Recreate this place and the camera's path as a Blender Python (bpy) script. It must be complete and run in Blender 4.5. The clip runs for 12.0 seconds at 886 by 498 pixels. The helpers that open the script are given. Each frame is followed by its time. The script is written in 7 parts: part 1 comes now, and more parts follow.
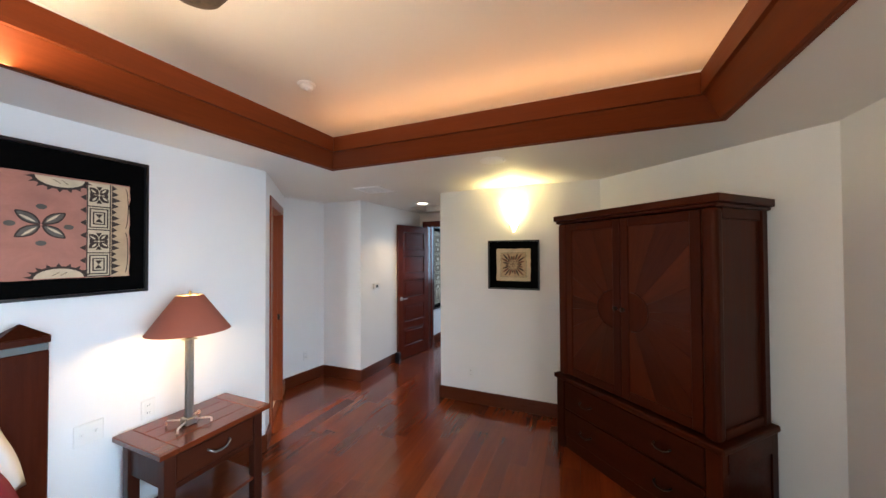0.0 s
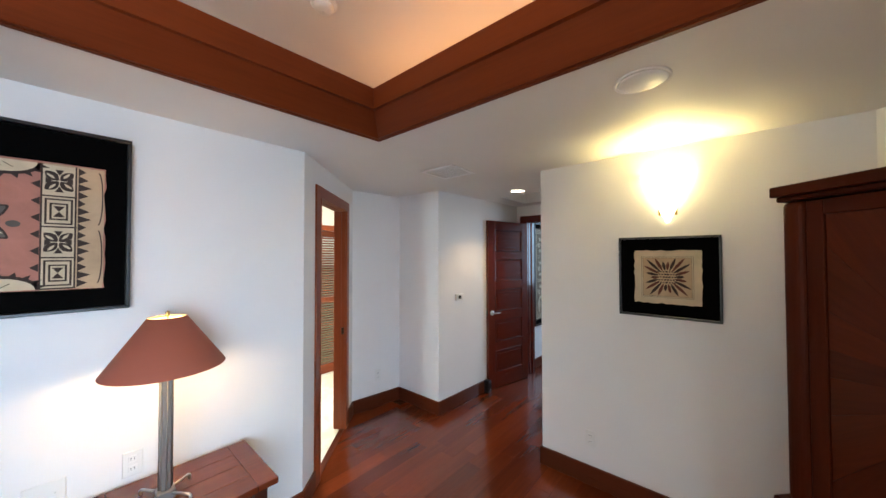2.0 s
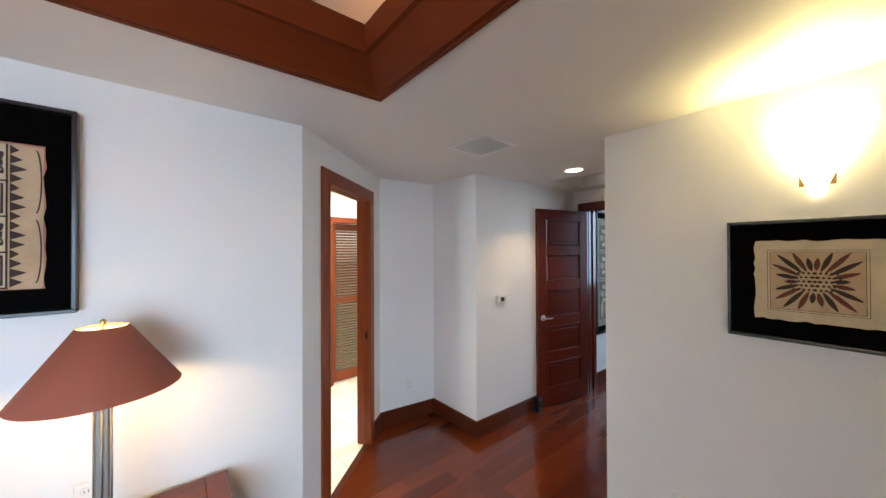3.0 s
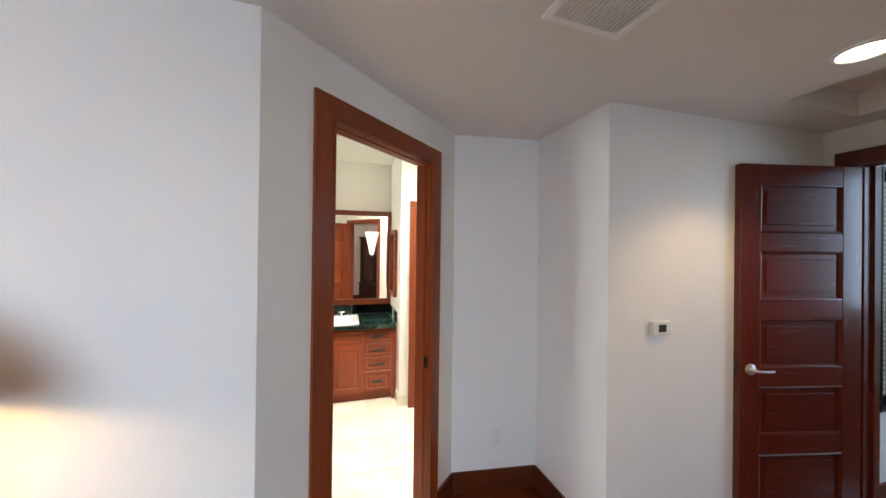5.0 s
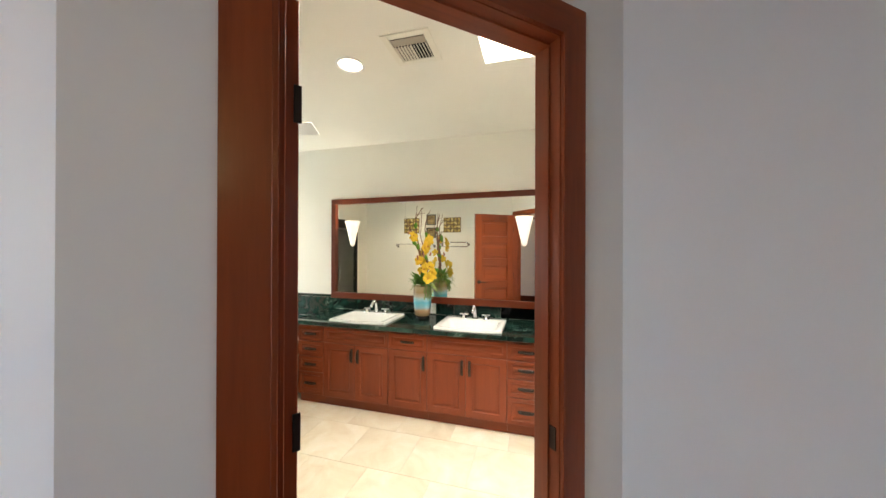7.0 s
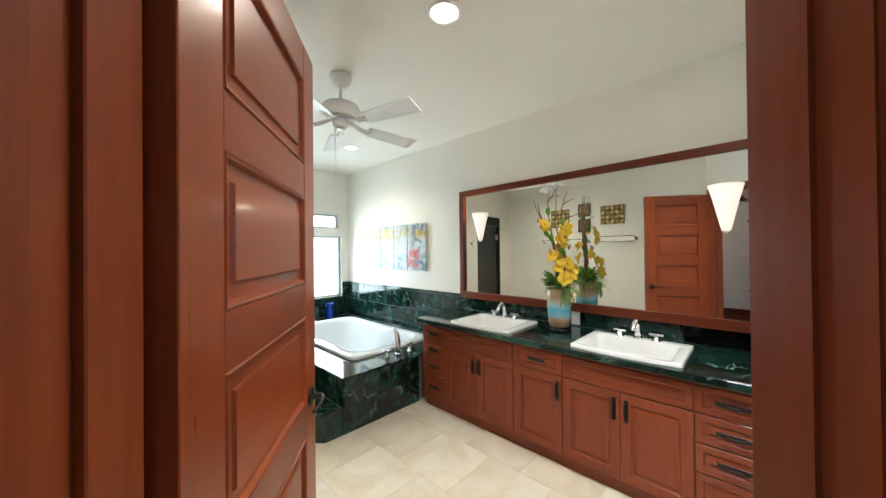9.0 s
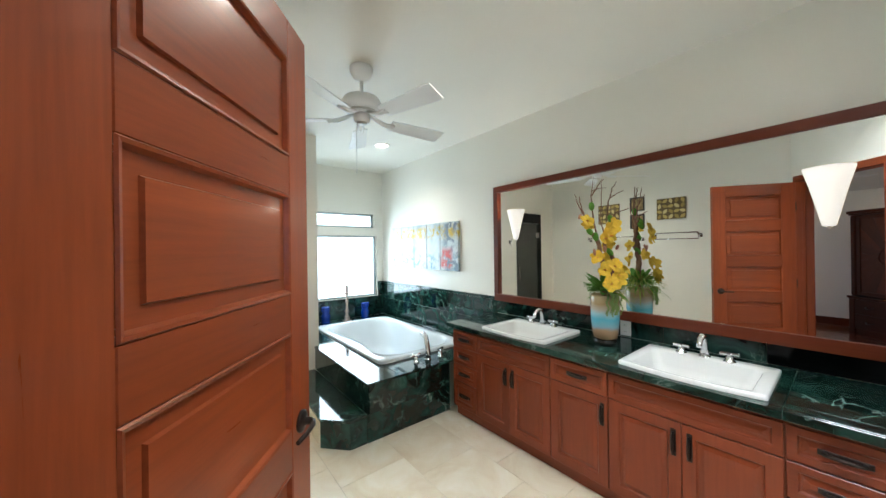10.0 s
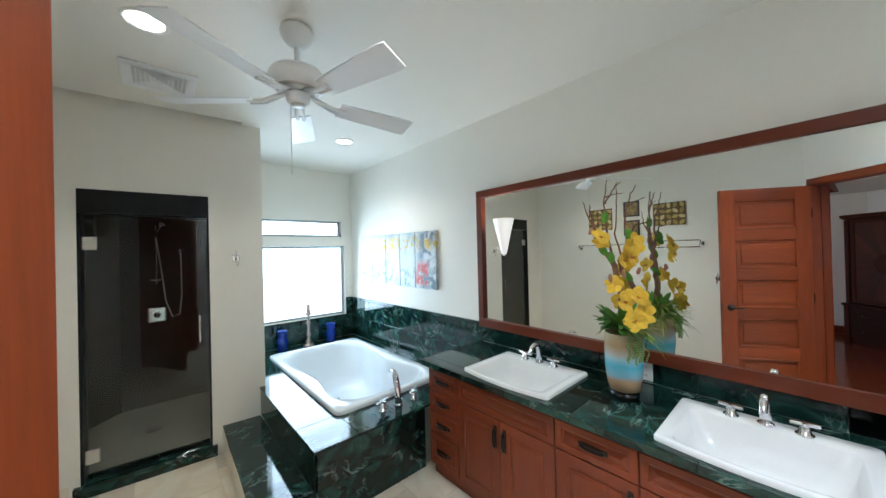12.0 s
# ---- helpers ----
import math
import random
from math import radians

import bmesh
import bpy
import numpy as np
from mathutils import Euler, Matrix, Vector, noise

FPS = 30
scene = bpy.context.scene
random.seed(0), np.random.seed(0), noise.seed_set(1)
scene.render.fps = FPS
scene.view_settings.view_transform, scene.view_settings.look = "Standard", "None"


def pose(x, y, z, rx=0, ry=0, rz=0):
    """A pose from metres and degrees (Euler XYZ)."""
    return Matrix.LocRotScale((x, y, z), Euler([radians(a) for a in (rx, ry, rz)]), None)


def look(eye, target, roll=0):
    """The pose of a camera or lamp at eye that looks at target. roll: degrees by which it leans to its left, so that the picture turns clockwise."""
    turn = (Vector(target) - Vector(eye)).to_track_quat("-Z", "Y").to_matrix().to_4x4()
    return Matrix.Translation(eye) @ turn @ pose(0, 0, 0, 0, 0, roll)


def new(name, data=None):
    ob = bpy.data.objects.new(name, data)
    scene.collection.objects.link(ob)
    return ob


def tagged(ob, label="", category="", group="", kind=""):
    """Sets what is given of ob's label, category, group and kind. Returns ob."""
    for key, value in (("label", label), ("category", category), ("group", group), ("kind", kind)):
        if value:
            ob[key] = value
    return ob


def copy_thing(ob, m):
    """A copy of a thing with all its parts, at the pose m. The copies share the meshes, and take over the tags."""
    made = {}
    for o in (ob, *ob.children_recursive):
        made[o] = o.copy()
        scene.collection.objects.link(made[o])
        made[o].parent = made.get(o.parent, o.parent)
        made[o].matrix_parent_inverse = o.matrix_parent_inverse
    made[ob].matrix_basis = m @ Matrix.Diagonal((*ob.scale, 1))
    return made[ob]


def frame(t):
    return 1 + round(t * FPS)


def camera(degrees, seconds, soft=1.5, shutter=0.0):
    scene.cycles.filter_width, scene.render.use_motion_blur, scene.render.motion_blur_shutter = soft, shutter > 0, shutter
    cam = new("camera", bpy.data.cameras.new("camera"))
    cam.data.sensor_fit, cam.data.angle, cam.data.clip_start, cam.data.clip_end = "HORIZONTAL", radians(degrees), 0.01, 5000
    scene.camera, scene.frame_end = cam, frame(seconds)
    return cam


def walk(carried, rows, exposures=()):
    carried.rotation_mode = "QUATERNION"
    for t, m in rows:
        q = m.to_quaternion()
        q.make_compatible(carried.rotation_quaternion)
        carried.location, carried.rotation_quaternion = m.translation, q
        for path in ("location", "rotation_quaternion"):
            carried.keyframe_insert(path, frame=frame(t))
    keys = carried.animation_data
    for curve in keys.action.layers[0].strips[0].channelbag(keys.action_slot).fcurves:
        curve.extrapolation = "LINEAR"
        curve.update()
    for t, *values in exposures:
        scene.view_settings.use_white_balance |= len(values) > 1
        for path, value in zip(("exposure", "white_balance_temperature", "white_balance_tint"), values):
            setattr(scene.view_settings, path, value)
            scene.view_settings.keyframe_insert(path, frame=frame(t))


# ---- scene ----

cam = camera(107.9, 12.0)
PATH = [
    (0, (1.356, -0.424, 1.632), (0.578, 1.419, 1.662), -0.3),
    (0.5, (1.266, -0.251, 1.646), (0.317, 1.509, 1.678), -0.4),
    (1, (1.182, -0.025, 1.652), (0.099, 1.656, 1.689), -0.4),
    (1.5, (1.093, 0.243, 1.665), (-0.108, 1.842, 1.701), -0.2),
    (2, (1.000, 0.505, 1.654), (-0.316, 2.010, 1.693), -0.1),
    (2.5, (0.904, 0.745, 1.638), (-0.528, 2.140, 1.677), 0.1),
    (2.7, (0.857, 0.838, 1.646), (-0.623, 2.183, 1.673), -0.1),
    (4.5, (0.288, 1.589, 1.598), (-1.559, 2.356, 1.612), 0.9),
    (5, (0.055, 1.759, 1.580), (-1.861, 2.329, 1.588), 0.7),
    (5.5, (-0.173, 1.894, 1.560), (-2.141, 2.253, 1.565), 0.3),
    (6, (-0.392, 2.015, 1.542), (-2.389, 2.118, 1.539), -0.1),
    (6.5, (-0.600, 2.113, 1.506), (-2.587, 1.882, 1.511), 0.4),
    (7, (-0.782, 2.159, 1.473), (-2.703, 1.601, 1.477), 0.2),
    (7.5, (-0.938, 2.168, 1.453), (-2.755, 1.333, 1.454), -0.1),
    (9.3, (-1.434, 2.147, 1.410), (-2.807, 0.693, 1.416), -0.6),
    (9.5, (-1.477, 2.135, 1.426), (-2.807, 0.641, 1.425), -0.6),
    (10, (-1.568, 2.093, 1.431), (-2.818, 0.531, 1.434), -0.8),
    (10.5, (-1.641, 2.032, 1.440), (-2.850, 0.439, 1.447), -0.9),
    (11, (-1.708, 1.937, 1.459), (-2.923, 0.347, 1.463), -1.1),
    (11.5, (-1.804, 1.825, 1.498), (-3.058, 0.267, 1.507), -1.3),
    (12, (-1.961, 1.718, 1.551), (-3.295, 0.228, 1.564), -1.4),
]
EXPOSURES = [(0, 0.98, 6900, 10), (2.5, 0.90, 6800, 10), (5.0, 0.84, 7100, 12), (6.5, 0.72, 7250, 13), (7.7, 0.54, 7300, 12), (9.3, 0.20, 6250, 10), (10.5, 0.15, 6000, 9), (12, 0.06, 5650, 10)]
walk(cam, [(t, look(eye, target, roll)) for t, eye, target, roll in PATH], EXPOSURES)

# ---------- world, sun and large lights ----------
world = bpy.data.worlds.new("world")
scene.world = world
world.use_nodes = True
wn = world.node_tree
sky = wn.nodes.new("ShaderNodeTexSky")
sky.sky_type, sky.sun_disc = "NISHITA", False
sky.sun_elevation, sky.sun_rotation = radians(48), radians(150)
wn.nodes["Background"].inputs["Strength"].default_value = 0.12
wn.links.new(sky.outputs["Color"], wn.nodes["Background"].inputs["Color"])
sun = new("sun", bpy.data.lights.new("sun", "SUN"))
sun.data.energy, sun.data.angle, sun.data.color = 3.0, radians(0.5), (1.0, 0.95, 0.88)
sun.matrix_world = look((0, 0, 8), (0.6, 1.0, 6.3))

SKY_WINDOW = 2.4        # daylight through the bedroom's west-facing glass doors
BATH_WINDOW = 24.0


def area(name, eye, target, sx, sy, watts, color):
    ob = new(name, bpy.data.lights.new(name, "AREA"))
    ob.data.shape, ob.data.size, ob.data.size_y = "RECTANGLE", sx, sy
    ob.data.energy, ob.data.color = watts, color
    ob.matrix_world = look(eye, target)
    return ob


def spot(name, eye, target, watts, color, angle=110, soft=0.05):
    ob = new(name, bpy.data.lights.new(name, "SPOT"))
    ob.data.energy, ob.data.color, ob.data.spot_size = watts, color, radians(angle)
    ob.data.spot_blend, ob.data.shadow_soft_size = 0.6, soft
    ob.matrix_world = look(eye, target)
    return ob


def bulb(name, place, watts, color, soft=0.03):
    ob = new(name, bpy.data.lights.new(name, "POINT"))
    ob.data.energy, ob.data.color, ob.data.shadow_soft_size = watts, color, soft
    ob.location = place
    return ob


DAY = (0.48, 0.70, 1.0)
area("daylight_bedroom_south", (0.9, -3.45, 1.25), (0.4, 2.0, 1.0), 2.6, 2.0, SKY_WINDOW, DAY)
area("daylight_bedroom_east", (2.52, -0.45, 1.35), (-1.2, 0.3, 0.2), 2.0, 1.7, 24.0, DAY).data.spread = radians(98)
area("daylight_bath_window", (-3.38, -2.36, 1.25), (-3.1, 1.0, 1.0), 0.9, 1.0, BATH_WINDOW, (0.74, 0.90, 1.0))
area("daylight_skylight", (-2.42, 2.25, 3.0), (-2.42, 2.25, 0.0), 0.6, 0.6, 26.0, (0.95, 0.98, 1.0)).data.spread = radians(125)
# added fill lamp that brightens the hall; no window is built there
area("hall_daylight_fill", (0.4, 6.6, 1.7), (-1.0, 5.2, 1.2), 1.2, 1.4, 22.0, DAY)
bulb("nightstand_lamp_bulb", (-0.80, 0.77, 1.24), 3.3, (1.0, 0.66, 0.30), 0.03)
spot("bedroom_sconce_bulb", (0.73, 2.875, 2.10), (0.73, 2.84, 3.0), 20.0, (1.0, 0.80, 0.34), 150, 0.03)
spot("corridor_can_light", (-0.64, 3.58, 2.30), (-0.80, 3.50, 0), 15.0, (1.0, 0.70, 0.38), 105)
for n, (x, y) in enumerate(((-2.565, 1.03), (-1.944, -0.263), (-3.33, -1.2))):
    spot("bath_can_light", (x, y, 2.60), (x, y, 0), 26.0, (1.0, 0.90, 0.74), 130)
for x, y, w in ((-3.93, 0.165, 7.0), (-3.93, 2.04, 7.0)):
    bulb("mirror_sconce_bulb", (x, y, 1.83), w * 0.38, (1.0, 0.88, 0.70), 0.0)
area("cove_light_north", (0.78, 1.86, 2.48), (0.78, 1.60, 2.80), 2.9, 0.08, 2.8, (1.0, 0.45, 0.18))
area("cove_light_east", (2.26, 0.0, 2.48), (2.0, 0.0, 2.80), 0.08, 3.6, 6.5, (1.0, 0.36, 0.12))
area("cove_light_west", (-0.75, 0.0, 2.48), (-0.5, 0.0, 2.80), 0.08, 3.6, 23.0, (1.0, 0.74, 0.45))
area("cove_light_south", (0.78, -2.85, 2.48), (0.78, -2.6, 2.80), 2.9, 0.08, 5.0, (1.0, 0.70, 0.40))

# ---------- materials ----------
def mat(name, color, rough=0.5, metal=0.0, **more):
    m = bpy.data.materials.new(name)
    m.use_nodes = True
    b = m.node_tree.nodes["Principled BSDF"]
    b.inputs["Base Color"].default_value = (*color, 1)
    b.inputs["Roughness"].default_value = rough
    b.inputs["Metallic"].default_value = metal
    for k, v in more.items():
        b.inputs[k.replace("_", " ")].default_value = v
    return m


def add(m, kind, **props):
    n = m.node_tree.nodes.new(kind)
    for k, v in props.items():
        if k.startswith("in_"):
            n.inputs[k[3:].replace("_", " ")].default_value = v
        elif k == "op":
            n.operation = v
        elif k == "vec":
            pass
    return n


def ramp(m, fac, stops):
    n = m.node_tree.nodes.new("ShaderNodeValToRGB")
    e = n.color_ramp.elements
    while len(e) < len(stops):
        e.new(0.5)
    for k, (p, c) in enumerate(stops):
        e[k].position, e[k].color = p, (*c, 1)
    m.node_tree.links.new(fac, n.inputs["Fac"])
    return n.outputs["Color"]


def coords(m, scale=(1, 1, 1)):
    tc = m.node_tree.nodes.new("ShaderNodeTexCoord")
    mp = m.node_tree.nodes.new("ShaderNodeMapping")
    mp.inputs["Scale"].default_value = scale
    m.node_tree.links.new(tc.outputs["Object"], mp.inputs["Vector"])
    return mp.outputs["Vector"]


def bump(m, height, strength, dist=0.002):
    n = m.node_tree.nodes.new("ShaderNodeBump")
    n.inputs["Strength"].default_value, n.inputs["Distance"].default_value = strength, dist
    m.node_tree.links.new(height, n.inputs["Height"])
    m.node_tree.links.new(n.outputs["Normal"], m.node_tree.nodes["Principled BSDF"].inputs["Normal"])


def noise_tex(m, vec, scale, detail=4, rough=0.55, distort=0.0):
    n = m.node_tree.nodes.new("ShaderNodeTexNoise")
    n.inputs["Scale"].default_value, n.inputs["Detail"].default_value = scale, detail
    n.inputs["Roughness"].default_value, n.inputs["Distortion"].default_value = rough, distort
    m.node_tree.links.new(vec, n.inputs["Vector"])
    return n.outputs["Fac"]


def mixc(m, fac, a, b, mode="MIX"):
    n = m.node_tree.nodes.new("ShaderNodeMix")
    n.data_type, n.blend_type = "RGBA", mode
    for s, v in (("Factor", fac), ("A", a), ("B", b)):
        sock = [i for i in n.inputs if i.name == s and (i.type == ("VALUE" if s == "Factor" else "RGBA"))][0]
        if hasattr(v, "links"):
            m.node_tree.links.new(v, sock)
        elif s == "Factor":
            sock.default_value = v
        else:
            sock.default_value = (*v, 1)
    return [o for o in n.outputs if o.type == "RGBA"][0]


def rand_fac(m):
    return m.node_tree.nodes.new("ShaderNodeObjectInfo").outputs["Random"]


def wood(name, light, dark, axis="z", rough=0.32, vary=0.0, coat=0.0, size=1.0, gloss=0.28):
    m = mat(name, light, rough)
    s = {"x": (0.06, 1, 1), "y": (1, 0.06, 1), "z": (1, 1, 0.06)}[axis]
    if vary:
        tc = m.node_tree.nodes.new("ShaderNodeTexCoord")
        off = m.node_tree.nodes.new("ShaderNodeVectorMath")
        off.operation = "ADD"
        sc = m.node_tree.nodes.new("ShaderNodeMath")
        sc.operation = "MULTIPLY"
        sc.inputs[1].default_value = 37.0
        m.node_tree.links.new(rand_fac(m), sc.inputs[0])
        m.node_tree.links.new(tc.outputs["Object"], off.inputs[0])
        m.node_tree.links.new(sc.outputs[0], off.inputs[1])
        mp = m.node_tree.nodes.new("ShaderNodeMapping")
        mp.inputs["Scale"].default_value = s
        m.node_tree.links.new(off.outputs[0], mp.inputs["Vector"])
        v = mp.outputs["Vector"]
    else:
        v = coords(m, s)
    broad = noise_tex(m, v, 6 / size, 4, 0.55, 0.8)
    fine = noise_tex(m, v, 70 / size, 5, 0.65, 0.3)
    mid = tuple((a + b) / 2 for a, b in zip(light, dark))
    mid_d = tuple(0.35 * a + 0.65 * b for a, b in zip(light, dark))
    c1 = ramp(m, broad, ((0.25, mid_d), (0.5, mid), (0.78, light)))
    c2 = ramp(m, fine, ((0.30, tuple(d * 0.9 for d in dark)), (0.65, light)))
    c = mixc(m, 0.24, c1, c2)
    if vary:
        g = ramp(m, rand_fac(m), ((0.0, (1 - vary,) * 3), (0.5, (1.0, 0.98, 0.96)), (1.0, (1 + vary, 1 + vary * 1.1, 1 + vary))))
        c = mixc(m, 1.0, c, g, "MULTIPLY")
    b = m.node_tree.nodes["Principled BSDF"]
    m.node_tree.links.new(c, b.inputs["Base Color"])
    r = ramp(m, fine, ((0.2, (rough * 0.8,) * 3), (0.8, (rough * 1.25,) * 3)))
    m.node_tree.links.new(r, b.inputs["Roughness"])
    b.inputs["Coat Weight"].default_value = coat
    b.inputs["Specular IOR Level"].default_value = gloss
    b.inputs["Coat Roughness"].default_value = 0.12
    bump(m, fine, 0.12, 0.001)
    return m


def paint(name, color, rough=0.6, mottling=0.04):
    m = mat(name, color, rough)
    v = coords(m)
    big = noise_tex(m, v, 1.3, 3)
    c = ramp(m, big, ((0.3, tuple(k * (1 - mottling) for k in color)), (0.7, color)))
    m.node_tree.links.new(c, m.node_tree.nodes["Principled BSDF"].inputs["Base Color"])
    bump(m, noise_tex(m, v, 160, 4), 0.10, 0.001)
    return m


def marble(name):
    m = mat(name, (0.012, 0.035, 0.03), 0.07)
    tc = m.node_tree.nodes.new("ShaderNodeTexCoord")
    off = m.node_tree.nodes.new("ShaderNodeVectorMath")
    off.operation = "ADD"
    sc = m.node_tree.nodes.new("ShaderNodeMath")
    sc.operation = "MULTIPLY"
    sc.inputs[1].default_value = 23.0
    m.node_tree.links.new(rand_fac(m), sc.inputs[0])
    m.node_tree.links.new(tc.outputs["Object"], off.inputs[0])
    m.node_tree.links.new(sc.outputs[0], off.inputs[1])
    v = off.outputs[0]
    cloud = noise_tex(m, v, 5.0, 6, 0.62, 1.2)
    base = ramp(m, cloud, ((0.34, (0.003, 0.008, 0.006)), (0.50, (0.006, 0.023, 0.018)), (0.62, (0.016, 0.058, 0.046)), (0.78, (0.06, 0.14, 0.115))))
    vein = noise_tex(m, v, 2.4, 8, 0.6, 1.6)
    vf = ramp(m, vein, ((0.485, (0, 0, 0)), (0.50, (0.9, 0.9, 0.9)), (0.515, (0, 0, 0))))
    broken = ramp(m, noise_tex(m, v, 4.5, 3), ((0.48, (0, 0, 0)), (0.66, (0.9, 0.9, 0.9))))
    f = mixc(m, 1.0, vf, broken, "MULTIPLY")
    c = mixc(m, f, base, (0.26, 0.36, 0.32))
    m.node_tree.links.new(c, m.node_tree.nodes["Principled BSDF"].inputs["Base Color"])
    return m


def travertine(name):
    m = mat(name, (0.74, 0.66, 0.50), 0.3)
    tc = m.node_tree.nodes.new("ShaderNodeTexCoord")
    off = m.node_tree.nodes.new("ShaderNodeVectorMath")
    off.operation = "ADD"
    sc = m.node_tree.nodes.new("ShaderNodeMath")
    sc.operation = "MULTIPLY"
    sc.inputs[1].default_value = 19.0
    m.node_tree.links.new(rand_fac(m), sc.inputs[0])
    m.node_tree.links.new(tc.outputs["Object"], off.inputs[0])
    m.node_tree.links.new(sc.outputs[0], off.inputs[1])
    cl = noise_tex(m, off.outputs[0], 4.0, 6, 0.6, 0.8)
    c = ramp(m, cl, ((0.3, (0.72, 0.62, 0.46)), (0.5, (0.80, 0.73, 0.58)), (0.7, (0.86, 0.82, 0.71))))
    g = ramp(m, rand_fac(m), ((0.0, (0.93, 0.91, 0.88)), (1.0, (1.04, 1.04, 1.04))))
    c = mixc(m, 1.0, c, g, "MULTIPLY")
    m.node_tree.links.new(c, m.node_tree.nodes["Principled BSDF"].inputs["Base Color"])
    return m


WALL = paint("warm_white_wall_paint", (0.83, 0.825, 0.805), 0.55)
CEIL = paint("white_ceiling_paint", (0.80, 0.785, 0.755), 0.6)
BATHWALL = paint("cream_wall_paint", (0.84, 0.82, 0.745), 0.5)
BATHCEIL = paint("pale_ceiling_paint", (0.85, 0.825, 0.75), 0.6)
FIR_Z = wood("red_stained_fir_upright", (0.31, 0.066, 0.018), (0.120, 0.022, 0.007), "z", 0.32, 0.10, 0.12)
FIR_X = wood("red_stained_fir_level", (0.31, 0.066, 0.018), (0.120, 0.022, 0.007), "x", 0.32, 0.10, 0.12)
BEAM_X = wood("red_brown_beam_wood_along", (0.185, 0.037, 0.009), (0.10, 0.019, 0.0055), "x", 0.45, 0.0, 0.0, 1.0, 0.12)
DARKDOOR_Z = wood("dark_red_door_wood_upright", (0.125, 0.018, 0.008), (0.085, 0.012, 0.006), "z", 0.24, 0.08, 0.45)
DARKDOOR_X = wood("dark_red_door_wood_level", (0.125, 0.018, 0.008), (0.085, 0.012, 0.006), "x", 0.24, 0.08, 0.45)
BASEW = wood("baseboard_wood", (0.125, 0.027, 0.009), (0.060, 0.012, 0.0045), "x", 0.30)
CHERRY_Z = wood("cherry_cabinet_upright", (0.27, 0.055, 0.018), (0.15, 0.028, 0.010), "z", 0.33, 0.10, 0.2)
CHERRY_X = wood("cherry_cabinet_level", (0.27, 0.055, 0.018), (0.15, 0.028, 0.010), "y", 0.33, 0.10, 0.2)
ARM_Z = wood("dark_cherry_armoire_upright", (0.080, 0.0130, 0.0030), (0.009, 0.0015, 0.0005), "z", 0.40, 0.20, 0.0, 1.6, 0.10)
ARM_X = wood("dark_cherry_armoire_level", (0.076, 0.0125, 0.0028), (0.009, 0.0015, 0.0005), "x", 0.40, 0.20, 0.0, 1.6, 0.10)
VENEER = wood("fanned_cherry_veneer", (0.104, 0.0185, 0.0043), (0.023, 0.0041, 0.0015), "x", 0.36, 0.26, 0.06, 1.4, 0.13)
MFRAME_Z = wood("dark_cherry_mirror_frame_upright", (0.15, 0.030, 0.011), (0.085, 0.016, 0.006), "z", 0.33, 0.08, 0.15)
MFRAME_X = wood("dark_cherry_mirror_frame_level", (0.15, 0.030, 0.011), (0.085, 0.016, 0.006), "y", 0.33, 0.08, 0.15)
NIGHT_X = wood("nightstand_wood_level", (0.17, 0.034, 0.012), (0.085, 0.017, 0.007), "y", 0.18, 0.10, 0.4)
# same wood darkened: the shade below the nightstand top is put into the colour
NIGHT_SHADE_Y = wood("nightstand_wood_apron_in_shade", (0.070, 0.015, 0.006), (0.032, 0.007, 0.003), "y", 0.35, 0.10, 0.1)
NIGHT_SHADE_Z = wood("nightstand_wood_upright_in_shade", (0.066, 0.014, 0.0055), (0.030, 0.0065, 0.003), "z", 0.40, 0.1)
PLANK = wood("glossy_cherry_floor_plank", (0.225, 0.040, 0.010), (0.080, 0.014, 0.004), "y", 0.17, 0.27, 0.40, 1.3, 0.45)
GREEN = marble("dark_green_marble")
TRAV = travertine("cream_travertine")
GROUT = mat("pale_grout", (0.62, 0.56, 0.45), 0.85)
DGROUT = mat("grey_green_grout", (0.26, 0.30, 0.27), 0.8)
SUBFLOOR = mat("dark_plank_joint", (0.04, 0.010, 0.004), 0.6)
PORC = mat("white_glazed_porcelain", (0.84, 0.85, 0.84), 0.08)
TUBW = mat("white_tub_acrylic", (0.66, 0.70, 0.72), 0.10)
CHROME = mat("polished_chrome", (0.80, 0.80, 0.82), 0.07, 1.0)
NICKEL = mat("brushed_nickel", (0.62, 0.60, 0.57), 0.28, 1.0)
BRONZE = mat("dark_oil_rubbed_bronze", (0.035, 0.026, 0.022), 0.35, 0.85)
BRASS = mat("warm_brass", (0.62, 0.42, 0.16), 0.25, 1.0)
PEWTER = mat("aged_pewter_metal", (0.30, 0.275, 0.25), 0.50, 0.85)
BLACKFR = mat("black_lacquered_frame", (0.010, 0.010, 0.012), 0.28)
BLACKMAT = mat("black_matboard", (0.002, 0.002, 0.002), 1.0, 0.0, Specular_IOR_Level=0.05)
WHITEPL = mat("white_plastic", (0.78, 0.78, 0.75), 0.35)
WHITEMET = mat("white_enamelled_metal", (0.86, 0.86, 0.86), 0.3)
# black of the rubber pad; elsewhere it stands in for shade inside gaps
DARKGAP = mat("black_rubber_and_gap_shade", (0.01, 0.01, 0.01), 0.9)
MIRROR = mat("mirror_silver", (0.93, 0.95, 0.93), 0.0, 1.0)
GREYBAND = mat("blue_grey_slate_band", (0.10, 0.12, 0.12), 0.5)
LINEN = paint("white_linen", (0.80, 0.79, 0.76), 0.85)
REDCLOTH = paint("deep_red_cloth", (0.22, 0.012, 0.02), 0.9)
ALU = mat("grey_aluminium", (0.42, 0.45, 0.47), 0.4, 0.5)
SHADE = mat("rust_red_lampshade_paper", (0.33, 0.095, 0.060), 0.7)
